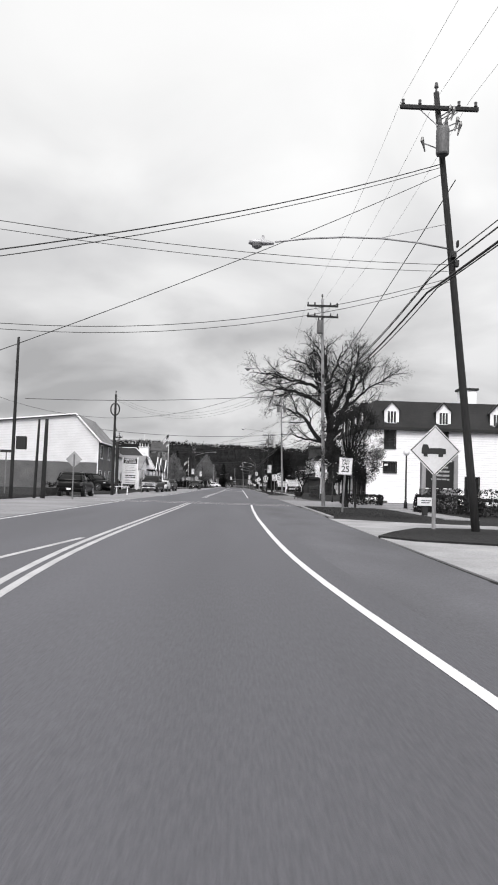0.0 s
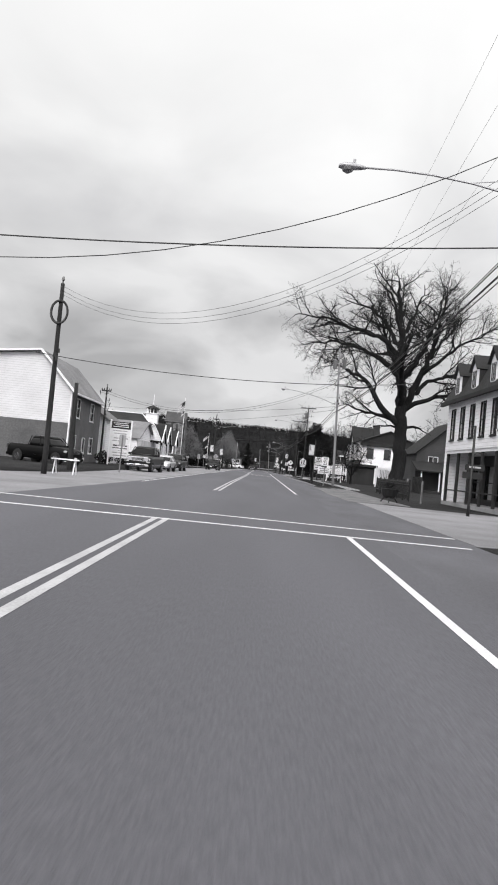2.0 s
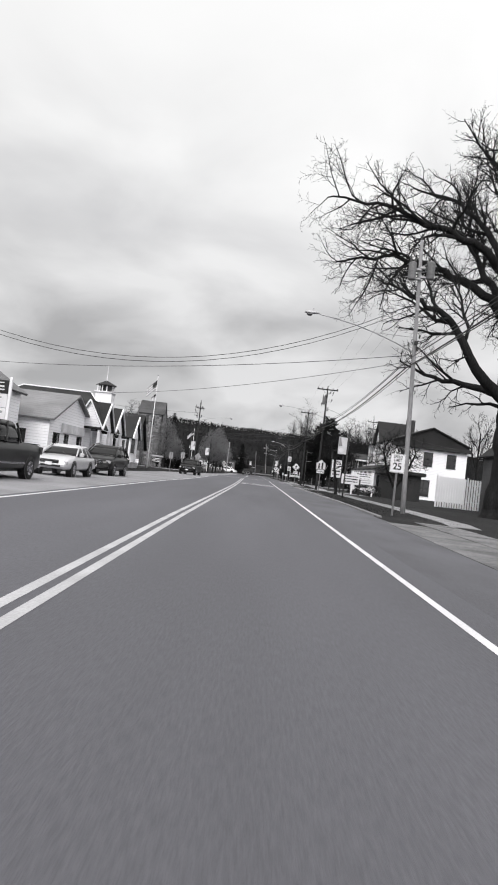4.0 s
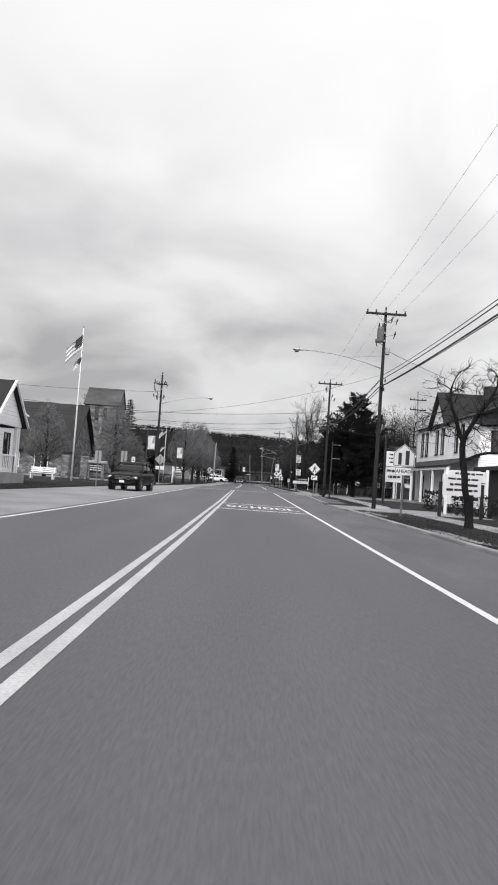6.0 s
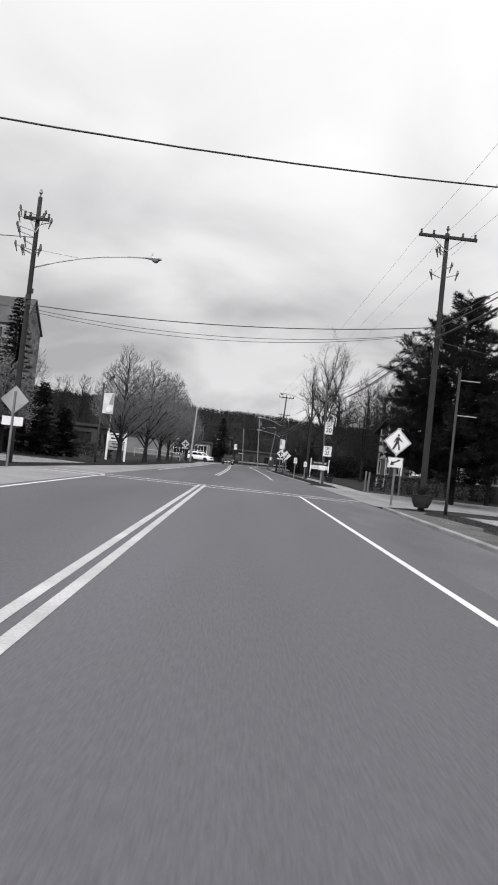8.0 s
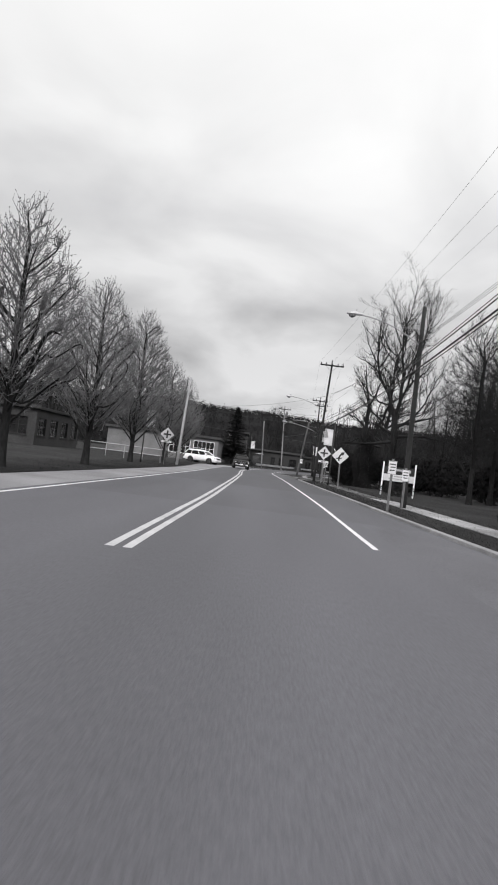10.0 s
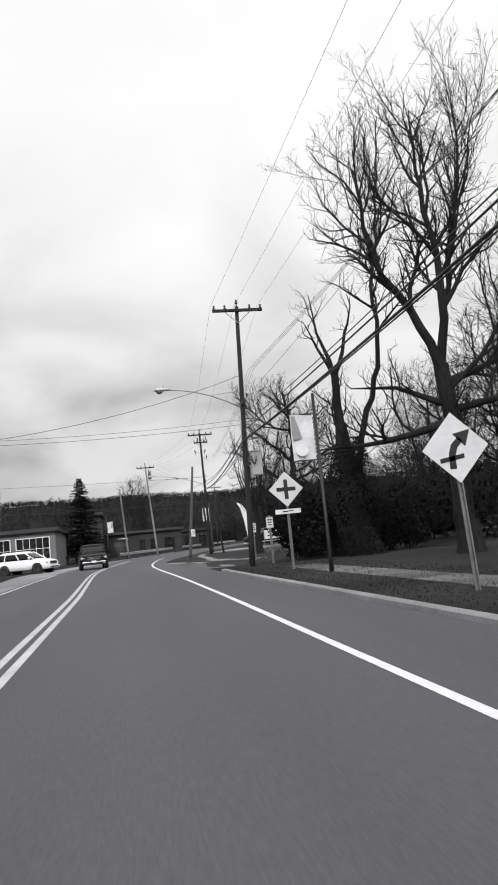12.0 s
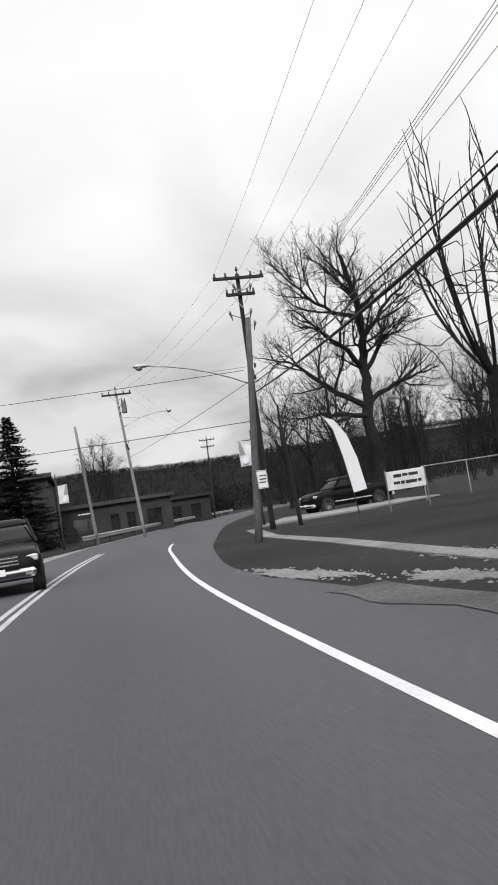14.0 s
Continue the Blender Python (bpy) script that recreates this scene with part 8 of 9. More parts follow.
# backs of signs that face the other way
for x, y, cz, s, plate in ((-8.2, 168.5, 2.32, 0.51, True), (-9.53, 44.0, 2.31, 0.5, False), (-8.2, 16.5, 2.6, 0.6, False)):
    t = sign_post("warning_sign", x, y, cz + 0.3, "bare metal back of a diamond sign on a post", rz=180)
    face(t, diamond(cz, s), SIGN_Y, SIGN_K)
    part("sheet_back", new_slab(diamond(cz, s * 0.995), "y", -0.0195, -0.014), SIGN_BACK, t)
    if plate:
        face(t, rect(0, cz - s - 0.25, 0.75, 0.32), SIGN_W)
for x, y, h in ((-9.3, 75.5, 2.3), (-9.9, 148.5, 2.2), (-8.9, 152.5, 2.4)):
    t = sign_post("notice", x, y, h, "bare metal back of a narrow sign on a post", rz=180)
    face(t, rect(0, h - 0.35, 0.42, 0.75), SIGN_W)
    part("sheet_back", new_slab(rect(0, h - 0.35, 0.42, 0.75), "y", -0.0195, -0.014), SIGN_BACK, t)
t = sign_post("street_name_sign", -16.3, 52.8, 3.0, "dark street name blades on a post", "road sign")
part("blade", new_box(-0.45, 0.45, -0.01, 0.01, 2.9, 3.1), POLE_BLACK, t)
t = thing("traffic_light", -12.02, 41.6, 2.8, "black hanging signal box beside a pole", "traffic light")
part("housing", new_box(-0.28, 0.28, -0.15, 0.15, 0, 0.75, bevel=0.03), BLACK, t)


def banner_pole(x, y, h, side, bz, label, w=0.62, hh=1.25, bare=False):
    t = thing("banner_pole", x, y, 0.08, label, "banner pole", "street banners")
    part("post", new_tube([(0, 0, -0.2), (0, 0, 0.5), (0, 0, h)], [0.075, 0.05, 0.045], 8), POLE_BLACK, t, smooth=True)
    for z in (bz, bz + hh):
        part("bracket", new_tube([(0, 0, z), (side * (w + 0.12), 0, z)], 0.018, 5), GALV if bare else POLE_BLACK, t)
    if bare:
        return t
    bm = bmesh.new()
    n = 6
    for j in range(n):
        for i in range(4):
            q = []
            for a, b in ((i, j), (i + 1, j), (i + 1, j + 1), (i, j + 1)):
                q.append(bm.verts.new((side * (0.08 + w * a / 4), 0.025 * math.sin(b * 1.3 + a), bz + hh * b / n)))
            bm.faces.new(q)
    bmesh.ops.remove_doubles(bm, verts=bm.verts, dist=0.001)
    r = bmesh.ops.extrude_face_region(bm, geom=bm.faces[:])
    bmesh.ops.translate(bm, verts=[v for v in r["geom"] if isinstance(v, bmesh.types.BMVert)], vec=(0, 0.006, 0))
    bmesh.ops.recalc_face_normals(bm, faces=bm.faces)
    b = part("banner", bm, FABRIC, t, "pale printed street banner")
    x0 = side * (0.08 + w * 0.62)
    part("print_disc", new_tube([(x0, -0.075, bz + 0.28), (x0, -0.045, bz + 0.28)], 0.17, 16), SIGN_W, b)
    part("print_field", new_slab([(side * 0.42, bz + 0.6), (side * 0.68, bz + 0.55), (side * 0.68, bz + 1.2), (side * 0.58, bz + 1.2)], "y", -0.05, -0.042), FABRIC_DARK, b)
    return t


banner_pole(6.0, 234.5, 4.75, -1, 2.95, "black banner pole with a pale printed banner")
banner_pole(7.45, 168.0, 5.05, 1, 3.5, "black banner pole with two empty brackets", bare=True)
banner_pole(-9.4, 167.7, 5.0, 1, 3.15, "black banner pole with a pale printed banner")
banner_pole(-8.35, 185.6, 4.7, 1, 2.9, "black banner pole with a pale printed banner")
banner_pole(-8.0, 233.0, 4.2, 1, 2.6, "black banner pole with a pale printed banner")
banner_pole(6.3, 115.5, 5.0, -1, 3.1, "black banner pole with a pale printed banner")
banner_pole(-0.7, 299.8, 5.0, 1, 3.0, "black banner pole with a pale printed banner")
banner_pole(9.1, 284.0, 4.6, -1, 2.9, "black banner pole with a pale printed banner")


def board_sign(name, x, y, w, z0, z1, top, label, panels, posts=WHITE_TRIM, rz=0.0, pw=0.14, frame=None, seed=1, depth=0.14):
    t = thing(name, x, y, 0.05, label, "sign", rz=rz)
    for s in (-1, 1):
        part("post", new_box(s * w / 2 - pw / 2, s * w / 2 + pw / 2, -pw / 2, pw / 2, -0.2, top, bevel=0.012), posts, t)
    if frame:
        part("frame", new_box(-w / 2, w / 2, -0.06, 0.06, z1, z1 + 0.12), frame, t)
    n = len(panels)
    h = (z1 - z0) / n
    for i, (m, ink, rows) in enumerate(panels):
        a, b = z1 - (i + 1) * h + 0.02, z1 - i * h - 0.02
        if not m:
            continue
        p = part("panel", new_box(-w / 2 + pw / 2 + 0.01, w / 2 - pw / 2 - 0.01, -depth / 2, depth / 2, a, b, bevel=0.01), m, t)
        if rows:
            bars(p, -w * 0.38, w * 0.38, a + h * 0.12, b - h * 0.1, rows, ink, y=-depth / 2 - 0.001, seed=seed + i)
    return t


board_sign("shop_sign", -13.8, 98.8, 2.0, 0.7, 4.2, 4.35, "tall white shop sign of stacked panels on white posts", [(POLE_BLACK, SIGN_W, 3), (SIGN_W, TRANSF, 2), (SIGN_W, TRANSF, 2), (SIGN_W, SIGN_K, 2), (SIGN_W, TRANSF, 2)], seed=31)
board_sign("shop_sign", 10.1, 153, 1.35, 1.6, 4.9, 4.95, "tall black-framed sign with pale panels and an open top", [(None, None, 0), (SIGN_W, SIGN_K, 3), (FABRIC, SIGN_K, 2)], posts=POLE_BLACK, frame=POLE_BLACK, seed=41)
board_sign("sale_board", 9.4, 134.6, 1.9, 1.0, 2.0, 1.6, "white printed sale board on dark posts", [(SIGN_W, SIGN_K, 3)], posts=POLE_BLACK, seed=45)
board_sign("shop_sign", 11.6, 141.0, 2.2, 0.5, 2.4, 2.5, "white stacked shop notice boards beside a hedge", [(SIGN_W, SIGN_K, 2), (SIGN_W, TRANSF, 2), (SIGN_W, SIGN_K, 1)], seed=48)
board_sign("notice_sign", 9.75, 227.2, 2.1, 0.95, 1.92, 2.18, "white letter board on white posts over a dark brick base", [(POLE_BLACK, TRANSF, 1), (FABRIC, TRANSF, 2)], seed=51, pw=0.09)
leafy("shrub", 9.75, 227.0, 1.25, 0.4, 0.8, 301, "low dark planting under a notice board", dens=1.2)
board_sign("notice_sign", -9.0, 196.5, 1.35, 0.75, 2.05, 2.1, "white notice board on short posts", [(SIGN_W, SIGN_K, 2), (TRANSF, SIGN_K, 2)], seed=55)
board_sign("notice_sign", -13.7, 190.0, 0.5, 0.3, 2.0, 2.05, "narrow pale sign board standing among shrubs", [(SIGN_W, TRANSF, 3)], posts=POLE, seed=57)
board_sign("lawn_sign", 13.6, 277.3, 1.75, 0.75, 1.55, 1.6, "pale lawn sign on thin posts", [(FABRIC, SIGN_K, 2)], posts=POST, seed=61, pw=0.05, depth=0.05)

t = thing("hanging_sign", 8.2, 59.1, 0.05, "black iron post with small hanging notice boards", "sign")
part("post", new_tube([(0, 0, -0.1), (0, 0, 0.4), (0, 0, 3.7)], [0.08, 0.055, 0.05], 8), POLE_BLACK, t, smooth=True)
part("bracket", new_tube([(0, 0, 2.45), (0.15, 0, 2.6), (0.55, 0, 2.6)], 0.02, 5), POLE_BLACK, t)
part("board", new_box(-0.28, 0.52, -0.03, 0.03, 1.85, 2.1, bevel=0.01), POLE_BLACK, t)
part("board", new_box(-0.36, 0.46, -0.03, 0.03, 1.5, 1.78, bevel=0.01), POLE_BLACK, t)
bars(t, -0.2, 0.44, 1.9, 2.06, 1, TRANSF, y=-0.031, seed=5)

# church sign of stone piers, bench and flagpoles
t = thing("stone_sign", -15.2, 171.0, 0.05, "stone pier church sign with a white gabled cap and cross", "sign")
for x in (-2.2, -0.4):
    part("pier", new_box(x - 0.35, x + 0.35, -0.35, 0.35, 0, 2.2, bevel=0.05), STONE, t)
part("panel", new_box(-0.2, 1.5, -0.1, 0.1, 0.7, 1.55), BLACK, t)
bars(t, 0.0, 1.3, 0.85, 1.45, 3, SIGN_W, y=-0.101, seed=71)
part("cap", new_box(-0.35, 1.7, -0.3, 0.3, 1.6, 1.85, bevel=0.04), TRANSF, t)
for x in (0.0, 1.35):
    part("leg", new_box(x - 0.14, x + 0.14, -0.16, 0.16, 0, 1.6, bevel=0.02), STONE, t)
part("cross", new_box(0.6, 0.75, -0.06, 0.06, 2.0, 2.65), STONE, t)
part("cross", new_box(0.43, 0.92, -0.055, 0.055, 2.28, 2.42), STONE, t)
t = thing("bench", -16.2, 158.8, 0.05, "white slatted park bench on grass", "bench")
for k in range(4):
    part("slat", new_box(-1.0, 1.0, -0.25 + 0.13 * k, -0.15 + 0.13 * k, 0.44, 0.48, bevel=0.008), WHITE_TRIM, t)
for k in range(3):
    part("back_slat", new_box(-1.0, 1.0, 0.26, 0.30, 0.55 + 0.14 * k, 0.65 + 0.14 * k, bevel=0.008), WHITE_TRIM, t)
for s in (-0.85, 0.85):
    part("leg", new_box(s - 0.05, s + 0.05, -0.25, 0.32, 0, 0.44, bevel=0.01), WHITE_TRIM, t)
    part("back_support", new_box(s - 0.04, s + 0.04, 0.30, 0.36, 0, 0.98, bevel=0.01), WHITE_TRIM, t)


def flagpole(x, y, h, label, flags):
    t = thing("flagpole", x, y, 0.05, label, "flagpole", "flagpoles")
    part("pole", new_tube([(0, 0, -0.2), (0, 0, h * 0.5), (0, 0, h)], [0.08, 0.06, 0.03], 8), SIGN_W, t, smooth=True)
    part("finial", new_tube([(0, 0, h), (0, 0, h + 0.08), (0, 0, h + 0.15)], [0.03, 0.08, 0.02], 8), GALV, t)
    for z, w, hh, stripes in flags:
        fl = None
        for k in range(stripes):
            bm = bmesh.new()
            n = 8
            prev = None
            for i in range(n + 1):
                u = i / n
                yy = 0.10 * math.sin(u * 6.5)
                drop = -0.95 * u * w + 0.05 * math.sin(u * 5)
                zt = z - hh * k / stripes + drop
                a = [bm.verts.new((-u * w, yy + d, zt - e)) for d in (0, 0.008) for e in (0, hh / stripes)]
                if prev:
                    bm.faces.new((prev[0], prev[1], a[1], a[0]))
                    bm.faces.new((prev[2], a[2], a[3], prev[3]))
                prev = a
            st = part("flag_stripe" if fl else "flag", bm, (FABRIC_DARK if k % 2 == 0 else SIGN_W), fl or t)
            fl = fl or st
        bm = bmesh.new()
        pts = [(-0.0, z), (-0.42 * w, z - 0.40 * w), (-0.42 * w, z - 0.40 * w - hh * 0.5), (0, z - hh * 0.5)]
        slab(bm, pts, "y", -0.11, 0.12)
        part("canton", bm, BLACK, fl)
    return t


flagpole(-14.1, 159.6, 12.3, "tall white flagpole with a striped flag and a small flag", [(11.7, 1.25, 1.2, 7), (9.9, 0.55, 0.6, 2)])
flagpole(-12.9, 215, 8.5, "white flagpole with two small flags", [(8.2, 1.3, 0.8, 5), (5.6, 0.7, 0.5, 2)])

# planters and bollards
def planter(x, y, r, h, label, tripod=False):
    t = thing("planter", x, y, 0.1, label, "planter", "planters")
    if tripod:
        for a in (0.3, 2.4, 4.5):
            part("leg", new_tube([(math.cos(a) * r * 1.1, math.sin(a) * r * 1.1, 0), (math.cos(a) * r * 0.5, math.sin(a) * r * 0.5, h * 0.5)], 0.03, 5), POLE_BLACK, t)
    part("bowl", new_tube([(0, 0, 0.03 if not tripod else h * 0.3), (0, 0, h * 0.5), (0, 0, h * 0.94), (0, 0, h)], [r * 0.6, r * 0.85, r, r * 1.06], 12), POLE_BLACK if tripod else POLE, t)
    w = Wood()
    rnd = random.Random(int(x * 10 + y))
    for i in range(150):
        a = rnd.uniform(0, 6.28)
        d = Vector((math.cos(a), math.sin(a), rnd.uniform(0.3, 1.4))).normalized()
        w.leaf(Vector((0, 0, h)) + d * r * rnd.uniform(0.2, 1.0), d * 0.12, d.orthogonal().normalized() * 0.05)
    ob = new("plant", w.mesh("plant", SHRUB, False))
    ob.parent = t
    return t


planter(5.95, 64.6, 0.42, 0.65, "dark planter bowl on legs beside the forecourt", True)
planter(7.02, 169.75, 0.42, 0.5, "round wooden tub planter before a utility pole")
planter(7.3, 199.2, 0.35, 0.5, "round wooden tub planter by a pole")
t = thing("trestle", -9.2, 61.6, 0.05, "small white trestle table at the foot of a pole", "trestle")
part("top", new_box(-0.6, 0.6, -0.2, 0.2, 0.62, 0.68, bevel=0.01), WHITE_TRIM, t)
for sx in (-0.45, 0.45):
    for sy in (-1, 1):
        part("leg", new_tube([(sx, sy * 0.3, 0), (sx, sy * 0.08, 0.62)], 0.03, 5), WHITE_TRIM, t)
planter(-11.9, 48.5, 0.5, 0.5, "low planter with pale plants by a parked car")
for i, (x, y, h) in enumerate(((9.2, 76, 1.3), (9.0, 71, 1.2), (8.1, 186.6, 1.2), (8.6, 190.5, 1.25), (10.3, 188, 1.2), (-7.3, 238.5, 1.0))):
    t = thing("bollard", x, y, 0.08, "short round steel bollard post", "bollard", "bollards")
    part("shaft", new_tube([(0, 0, -0.1), (0, 0, h - 0.04), (0, 0, h)], [0.06, 0.06, 0.03], 8), POST, t)

# feather flag beside the drive
t = thing("feather_flag", 11.5, 277.6, 0.08, "tall white feather flag on a bent pole", "flag", ry=-8)
part("pole", new_tube([(0, 0, 0), (0, 0, 2.4), (-0.1, 0, 3.6), (-0.3, 0, 4.1)], [0.025, 0.02, 0.012, 0.008], 6), POLE_BLACK, t)
poly = [(0.03, 0.9), (0.62, 0.9), (0.60, 2.2), (0.45, 3.2), (0.1, 3.95), (-0.28, 4.15), (-0.05, 3.6), (0.03, 2.4)]
part("flag", new_slab(poly, "y", -0.008, 0.008), SIGN_W, t)

# guardrail along the outer bend
t = thing("guardrail", 1.6, 296, 0.0, "steel guardrail on posts along the outer bend", "guardrail")
pts = [(y, x_left(y) - 0.6) for y in np.arange(296, 362, 4.0)]
for (y0, x0), (y1, x1) in zip(pts, pts[1:]):
    bm = bmesh.new()
    prof = ((0.0, 0.45), (0.06, 0.50), (0.06, 0.55), (0.0, 0.60), (0.06, 0.65), (0.06, 0.70), (0.0, 0.76))
    a = [bm.verts.new((x0 - 1.6 + p, y0 - 296, z)) for p, z in prof]
    b = [bm.verts.new((x1 - 1.6 + p, y1 - 296, z)) for p, z in prof]
    for k in range(6):
        bm.faces.new((a[k], a[k + 1], b[k + 1], b[k]))
    r = bmesh.ops.extrude_face_region(bm, geom=bm.faces[:])
    bmesh.ops.translate(bm, verts=[v for v in r["geom"] if isinstance(v, bmesh.types.BMVert)], vec=(-0.012, 0, 0))
    bmesh.ops.recalc_face_normals(bm, faces=bm.faces)
    part("rail", bm, STEEL_RAIL, t)
    part("post", new_box(x0 - 1.6 - 0.16, x0 - 1.6 - 0.04, y0 - 296 - 0.07, y0 - 296 + 0.07, -0.1, 0.72, bevel=0.01), POLE, t)

# ---- parked vehicles ----
def vehicle(kind, x, y, rz, paint, label, trim=None, z=0.0):
    """Front towards -y before the turn rz."""
    L, W, H, hood, belt, hl, cab0, cab1 = {"suv": (4.6, 1.88, 1.70, 1.00, 1.10, 1.15, -1.2, 2.2), "sedan": (4.55, 1.74, 1.43, 0.84, 0.93, 1.2, -1.05, 1.55), "pickup": (5.6, 2.0, 1.92, 1.18, 1.24, 1.35, -1.45, 0.75), "van": (4.9, 1.9, 1.75, 1.0, 1.05, 1.0, -1.55, 2.3)}[kind]
    t = thing(kind if kind != "suv" else "suv", x, y, z, label, {"suv": "car", "sedan": "car", "van": "car", "pickup": "pickup truck"}[kind], "parked vehicles", rz=rz)
    h, r = L / 2, 0.39 if kind == "pickup" else (0.36 if kind == "suv" else 0.32)
    wy = (-h + 0.86, h - (1.05 if kind != "pickup" else 1.15))
    # body: cross-sections along the length, fuller at the wheels
    stations = [(-h, 0.72, 0.40, hood - 0.34), (-h + 0.04, 0.82, 0.35, hood - 0.22), (-h + 0.12, 0.91, 0.32, hood - 0.12), (-h + 0.26, 0.97, 0.31, hood - 0.06), (-h + 0.48, 1.0, 0.30, hood - 0.01), (-h + hl * 0.8, 1.0, 0.30, hood + 0.03), (cab0 + 0.05, 0.99, 0.30, belt), (0.2, 0.985, 0.30, belt), (h - 1.4, 1.0, 0.30, belt + 0.01), (h - 0.30, 0.98, 0.33, belt), (h - 0.06, 0.93, 0.38, belt - 0.06), (h, 0.86, 0.46, belt - 0.16)]
    bm = bmesh.new()
    secs = []
    for sy, k, z0, z1 in stations:
        w2 = W / 2 * k
        half = [(w2 * 0.90, z0), (w2 * 0.985, z0 + 0.10), (w2, z0 + (z1 - z0) * 0.45), (w2 * 0.985, z0 + (z1 - z0) * 0.72), (w2 * 0.93, z1 - 0.05), (w2 * 0.84, z1), (w2 * 0.4, z1 + 0.025)]
        ring = half + [(-p, q) for p, q in half[::-1]]
        secs.append([bm.verts.new((p, sy, q)) for p, q in ring])
    n = len(secs[0])
    for a, b in zip(secs, secs[1:]):
        for q in range(n):
            bm.faces.new((a[q], a[(q + 1) % n], b[(q + 1) % n], b[q]))
    bm.faces.new(secs[0])
    bm.faces.new(secs[-1][::-1])
    bmesh.ops.recalc_face_normals(bm, faces=bm.faces)
    body = part("body", bm, paint, t, smooth=True)
    for s in (-1, 1):
        for cy in wy:
            # black disc stands in for the arch's shaded hollow; the body is not cut
            part("wheel_arch_disc", new_tube([(s * (W / 2 - 0.25), cy, r + 0.02), (s * (W / 2 + 0.004), cy, r + 0.02)], r + 0.075, 20), BLACK, body)
    if kind == "pickup":
        part("bed_liner", new_box(-W / 2 + 0.12, W / 2 - 0.12, cab1 + 0.15, h - 0.12, belt - 0.02, belt + 0.006), BLACK, body)
    # greenhouse: glass body with painted roof and pillars
    rake = {"suv": (0.95, 0.45), "sedan": (0.85, 0.75), "pickup": (0.65, 0.12), "van": (0.9, 0.3)}[kind]
    wb, wt = W / 2 - 0.07, W / 2 - 0.24
    bot = [(-wb, cab0), (wb, cab0), (wb, cab1), (-wb, cab1)]
    top = [(-wt, cab0 + rake[0]), (wt, cab0 + rake[0]), (wt, cab1 - rake[1]), (-wt, cab1 - rake[1])]
    def ring(bm, k, zz, grow=0.0):
        """Rounded plan of the cabin at share k of its height."""
        y0, y1 = cab0 + rake[0] * k ** 0.9, cab1 - rake[1] * k ** 1.2
        w2 = wb + (wt - wb) * k ** 1.5 + grow
        rc = 0.16 + 0.10 * k
        out_ = []
        for cx, cy, a0 in ((w2 - rc, y1 - rc, 0), (-w2 + rc, y1 - rc, 90), (-w2 + rc, y0 + rc, 180), (w2 - rc, y0 + rc, 270)):
            for d in (0, 30, 60, 90):
                an = radians(a0 + d)
                out_.append(bm.verts.new((cx + rc * math.cos(an), cy + (rc + grow) * math.sin(an), zz)))
        return out_
    def skin(bm, rings, cap):
        for p, q in zip(rings, rings[1:]):
            for i in range(len(p)):
                bm.faces.new((p[i], p[(i + 1) % len(p)], q[(i + 1) % len(p)], q[i]))
        bm.faces.new(rings[-1])
        bm.faces.new(rings[0][::-1])
        bmesh.ops.recalc_face_normals(bm, faces=bm.faces)
        return bm
    span = H - 0.06 - belt
    bm = bmesh.new()
    skin(bm, [ring(bm, k, belt - 0.02 + span * k) for k in (0, 0.3, 0.6, 0.85)], True)
    part("glazing", bm, CAR_GLASS, t, "dark glazed cabin", smooth=True)
    bm = bmesh.new()
    rings = [ring(bm, 0.84, belt - 0.02 + span * 0.84, 0.004), ring(bm, 0.93, belt - 0.02 + span * 0.95, 0.0), ring(bm, 1.0, H - 0.03, -0.05), ring(bm, 1.0, H + 0.01, -0.22)]
    skin(bm, rings, True)
    part("roof", bm, paint, t, smooth=True)
    mids = [((bot[1][0], bot[1][1] * (1 - f) + bot[2][1] * f), (top[1][0], top[1][1] * (1 - f) + top[2][1] * f)) for f in ((0.45,) if kind == "pickup" else (0.36, 0.72))]
    for s in (-1, 1):
        for (p, q) in [(bot[1], top[1]), (bot[2], top[2])] + mids:
            part("pillar", new_tube([(s * (p[0] + 0.005), p[1], belt - 0.02), (s * (q[0] + 0.005), q[1], H - 0.04)], 0.04, 5), paint, t)
        part("mirror", new_box(s * (W / 2 + 0.09) - 0.1, s * (W / 2 + 0.09) + 0.1, cab0 + 0.25, cab0 + 0.36, belt - 0.02, belt + 0.16, bevel=0.03), paint, t)
        part("side_moulding", new_box(s * (W / 2 + 0.002) - 0.012, s * (W / 2 + 0.002) + 0.012, wy[0] + 0.5, wy[1] - 0.5, 0.52, 0.58), trim or paint, t)
        hz = hood - 0.24
        part("headlight", new_box(s * (W / 2 - 0.27) - 0.19, s * (W / 2 - 0.27) + 0.19, -h + 0.06, -h + 0.3, hz - 0.07, hz + 0.08, bevel=0.03), HEADLIGHT, t, "clear headlight")
        part("tail_light", new_box(s * (W / 2 - 0.12) - 0.10, s * (W / 2 - 0.12) + 0.10, h - 0.12, h + 0.008, belt - 0.35, belt - 0.08, bevel=0.02), TAIL, t, "dark tail light")
        for cy in wy:
            wx = s * (W / 2 - 0.085)
            wh = part("wheel", new_tube([(wx - 0.11, cy, r), (wx - 0.09, cy, r), (wx + 0.09, cy, r), (wx + 0.11, cy, r)], [r - 0.05, r, r, r - 0.05], 20), RUBBER, t, "black tyre")
            e = wx + s * 0.112
            part("rim", new_tube([(e - s * 0.03, cy, r), (e, cy, r), (e + s * 0.004, cy, r)], [r * 0.66, r * 0.62, r * 0.2], 14), CHROME, wh, "bright wheel rim")
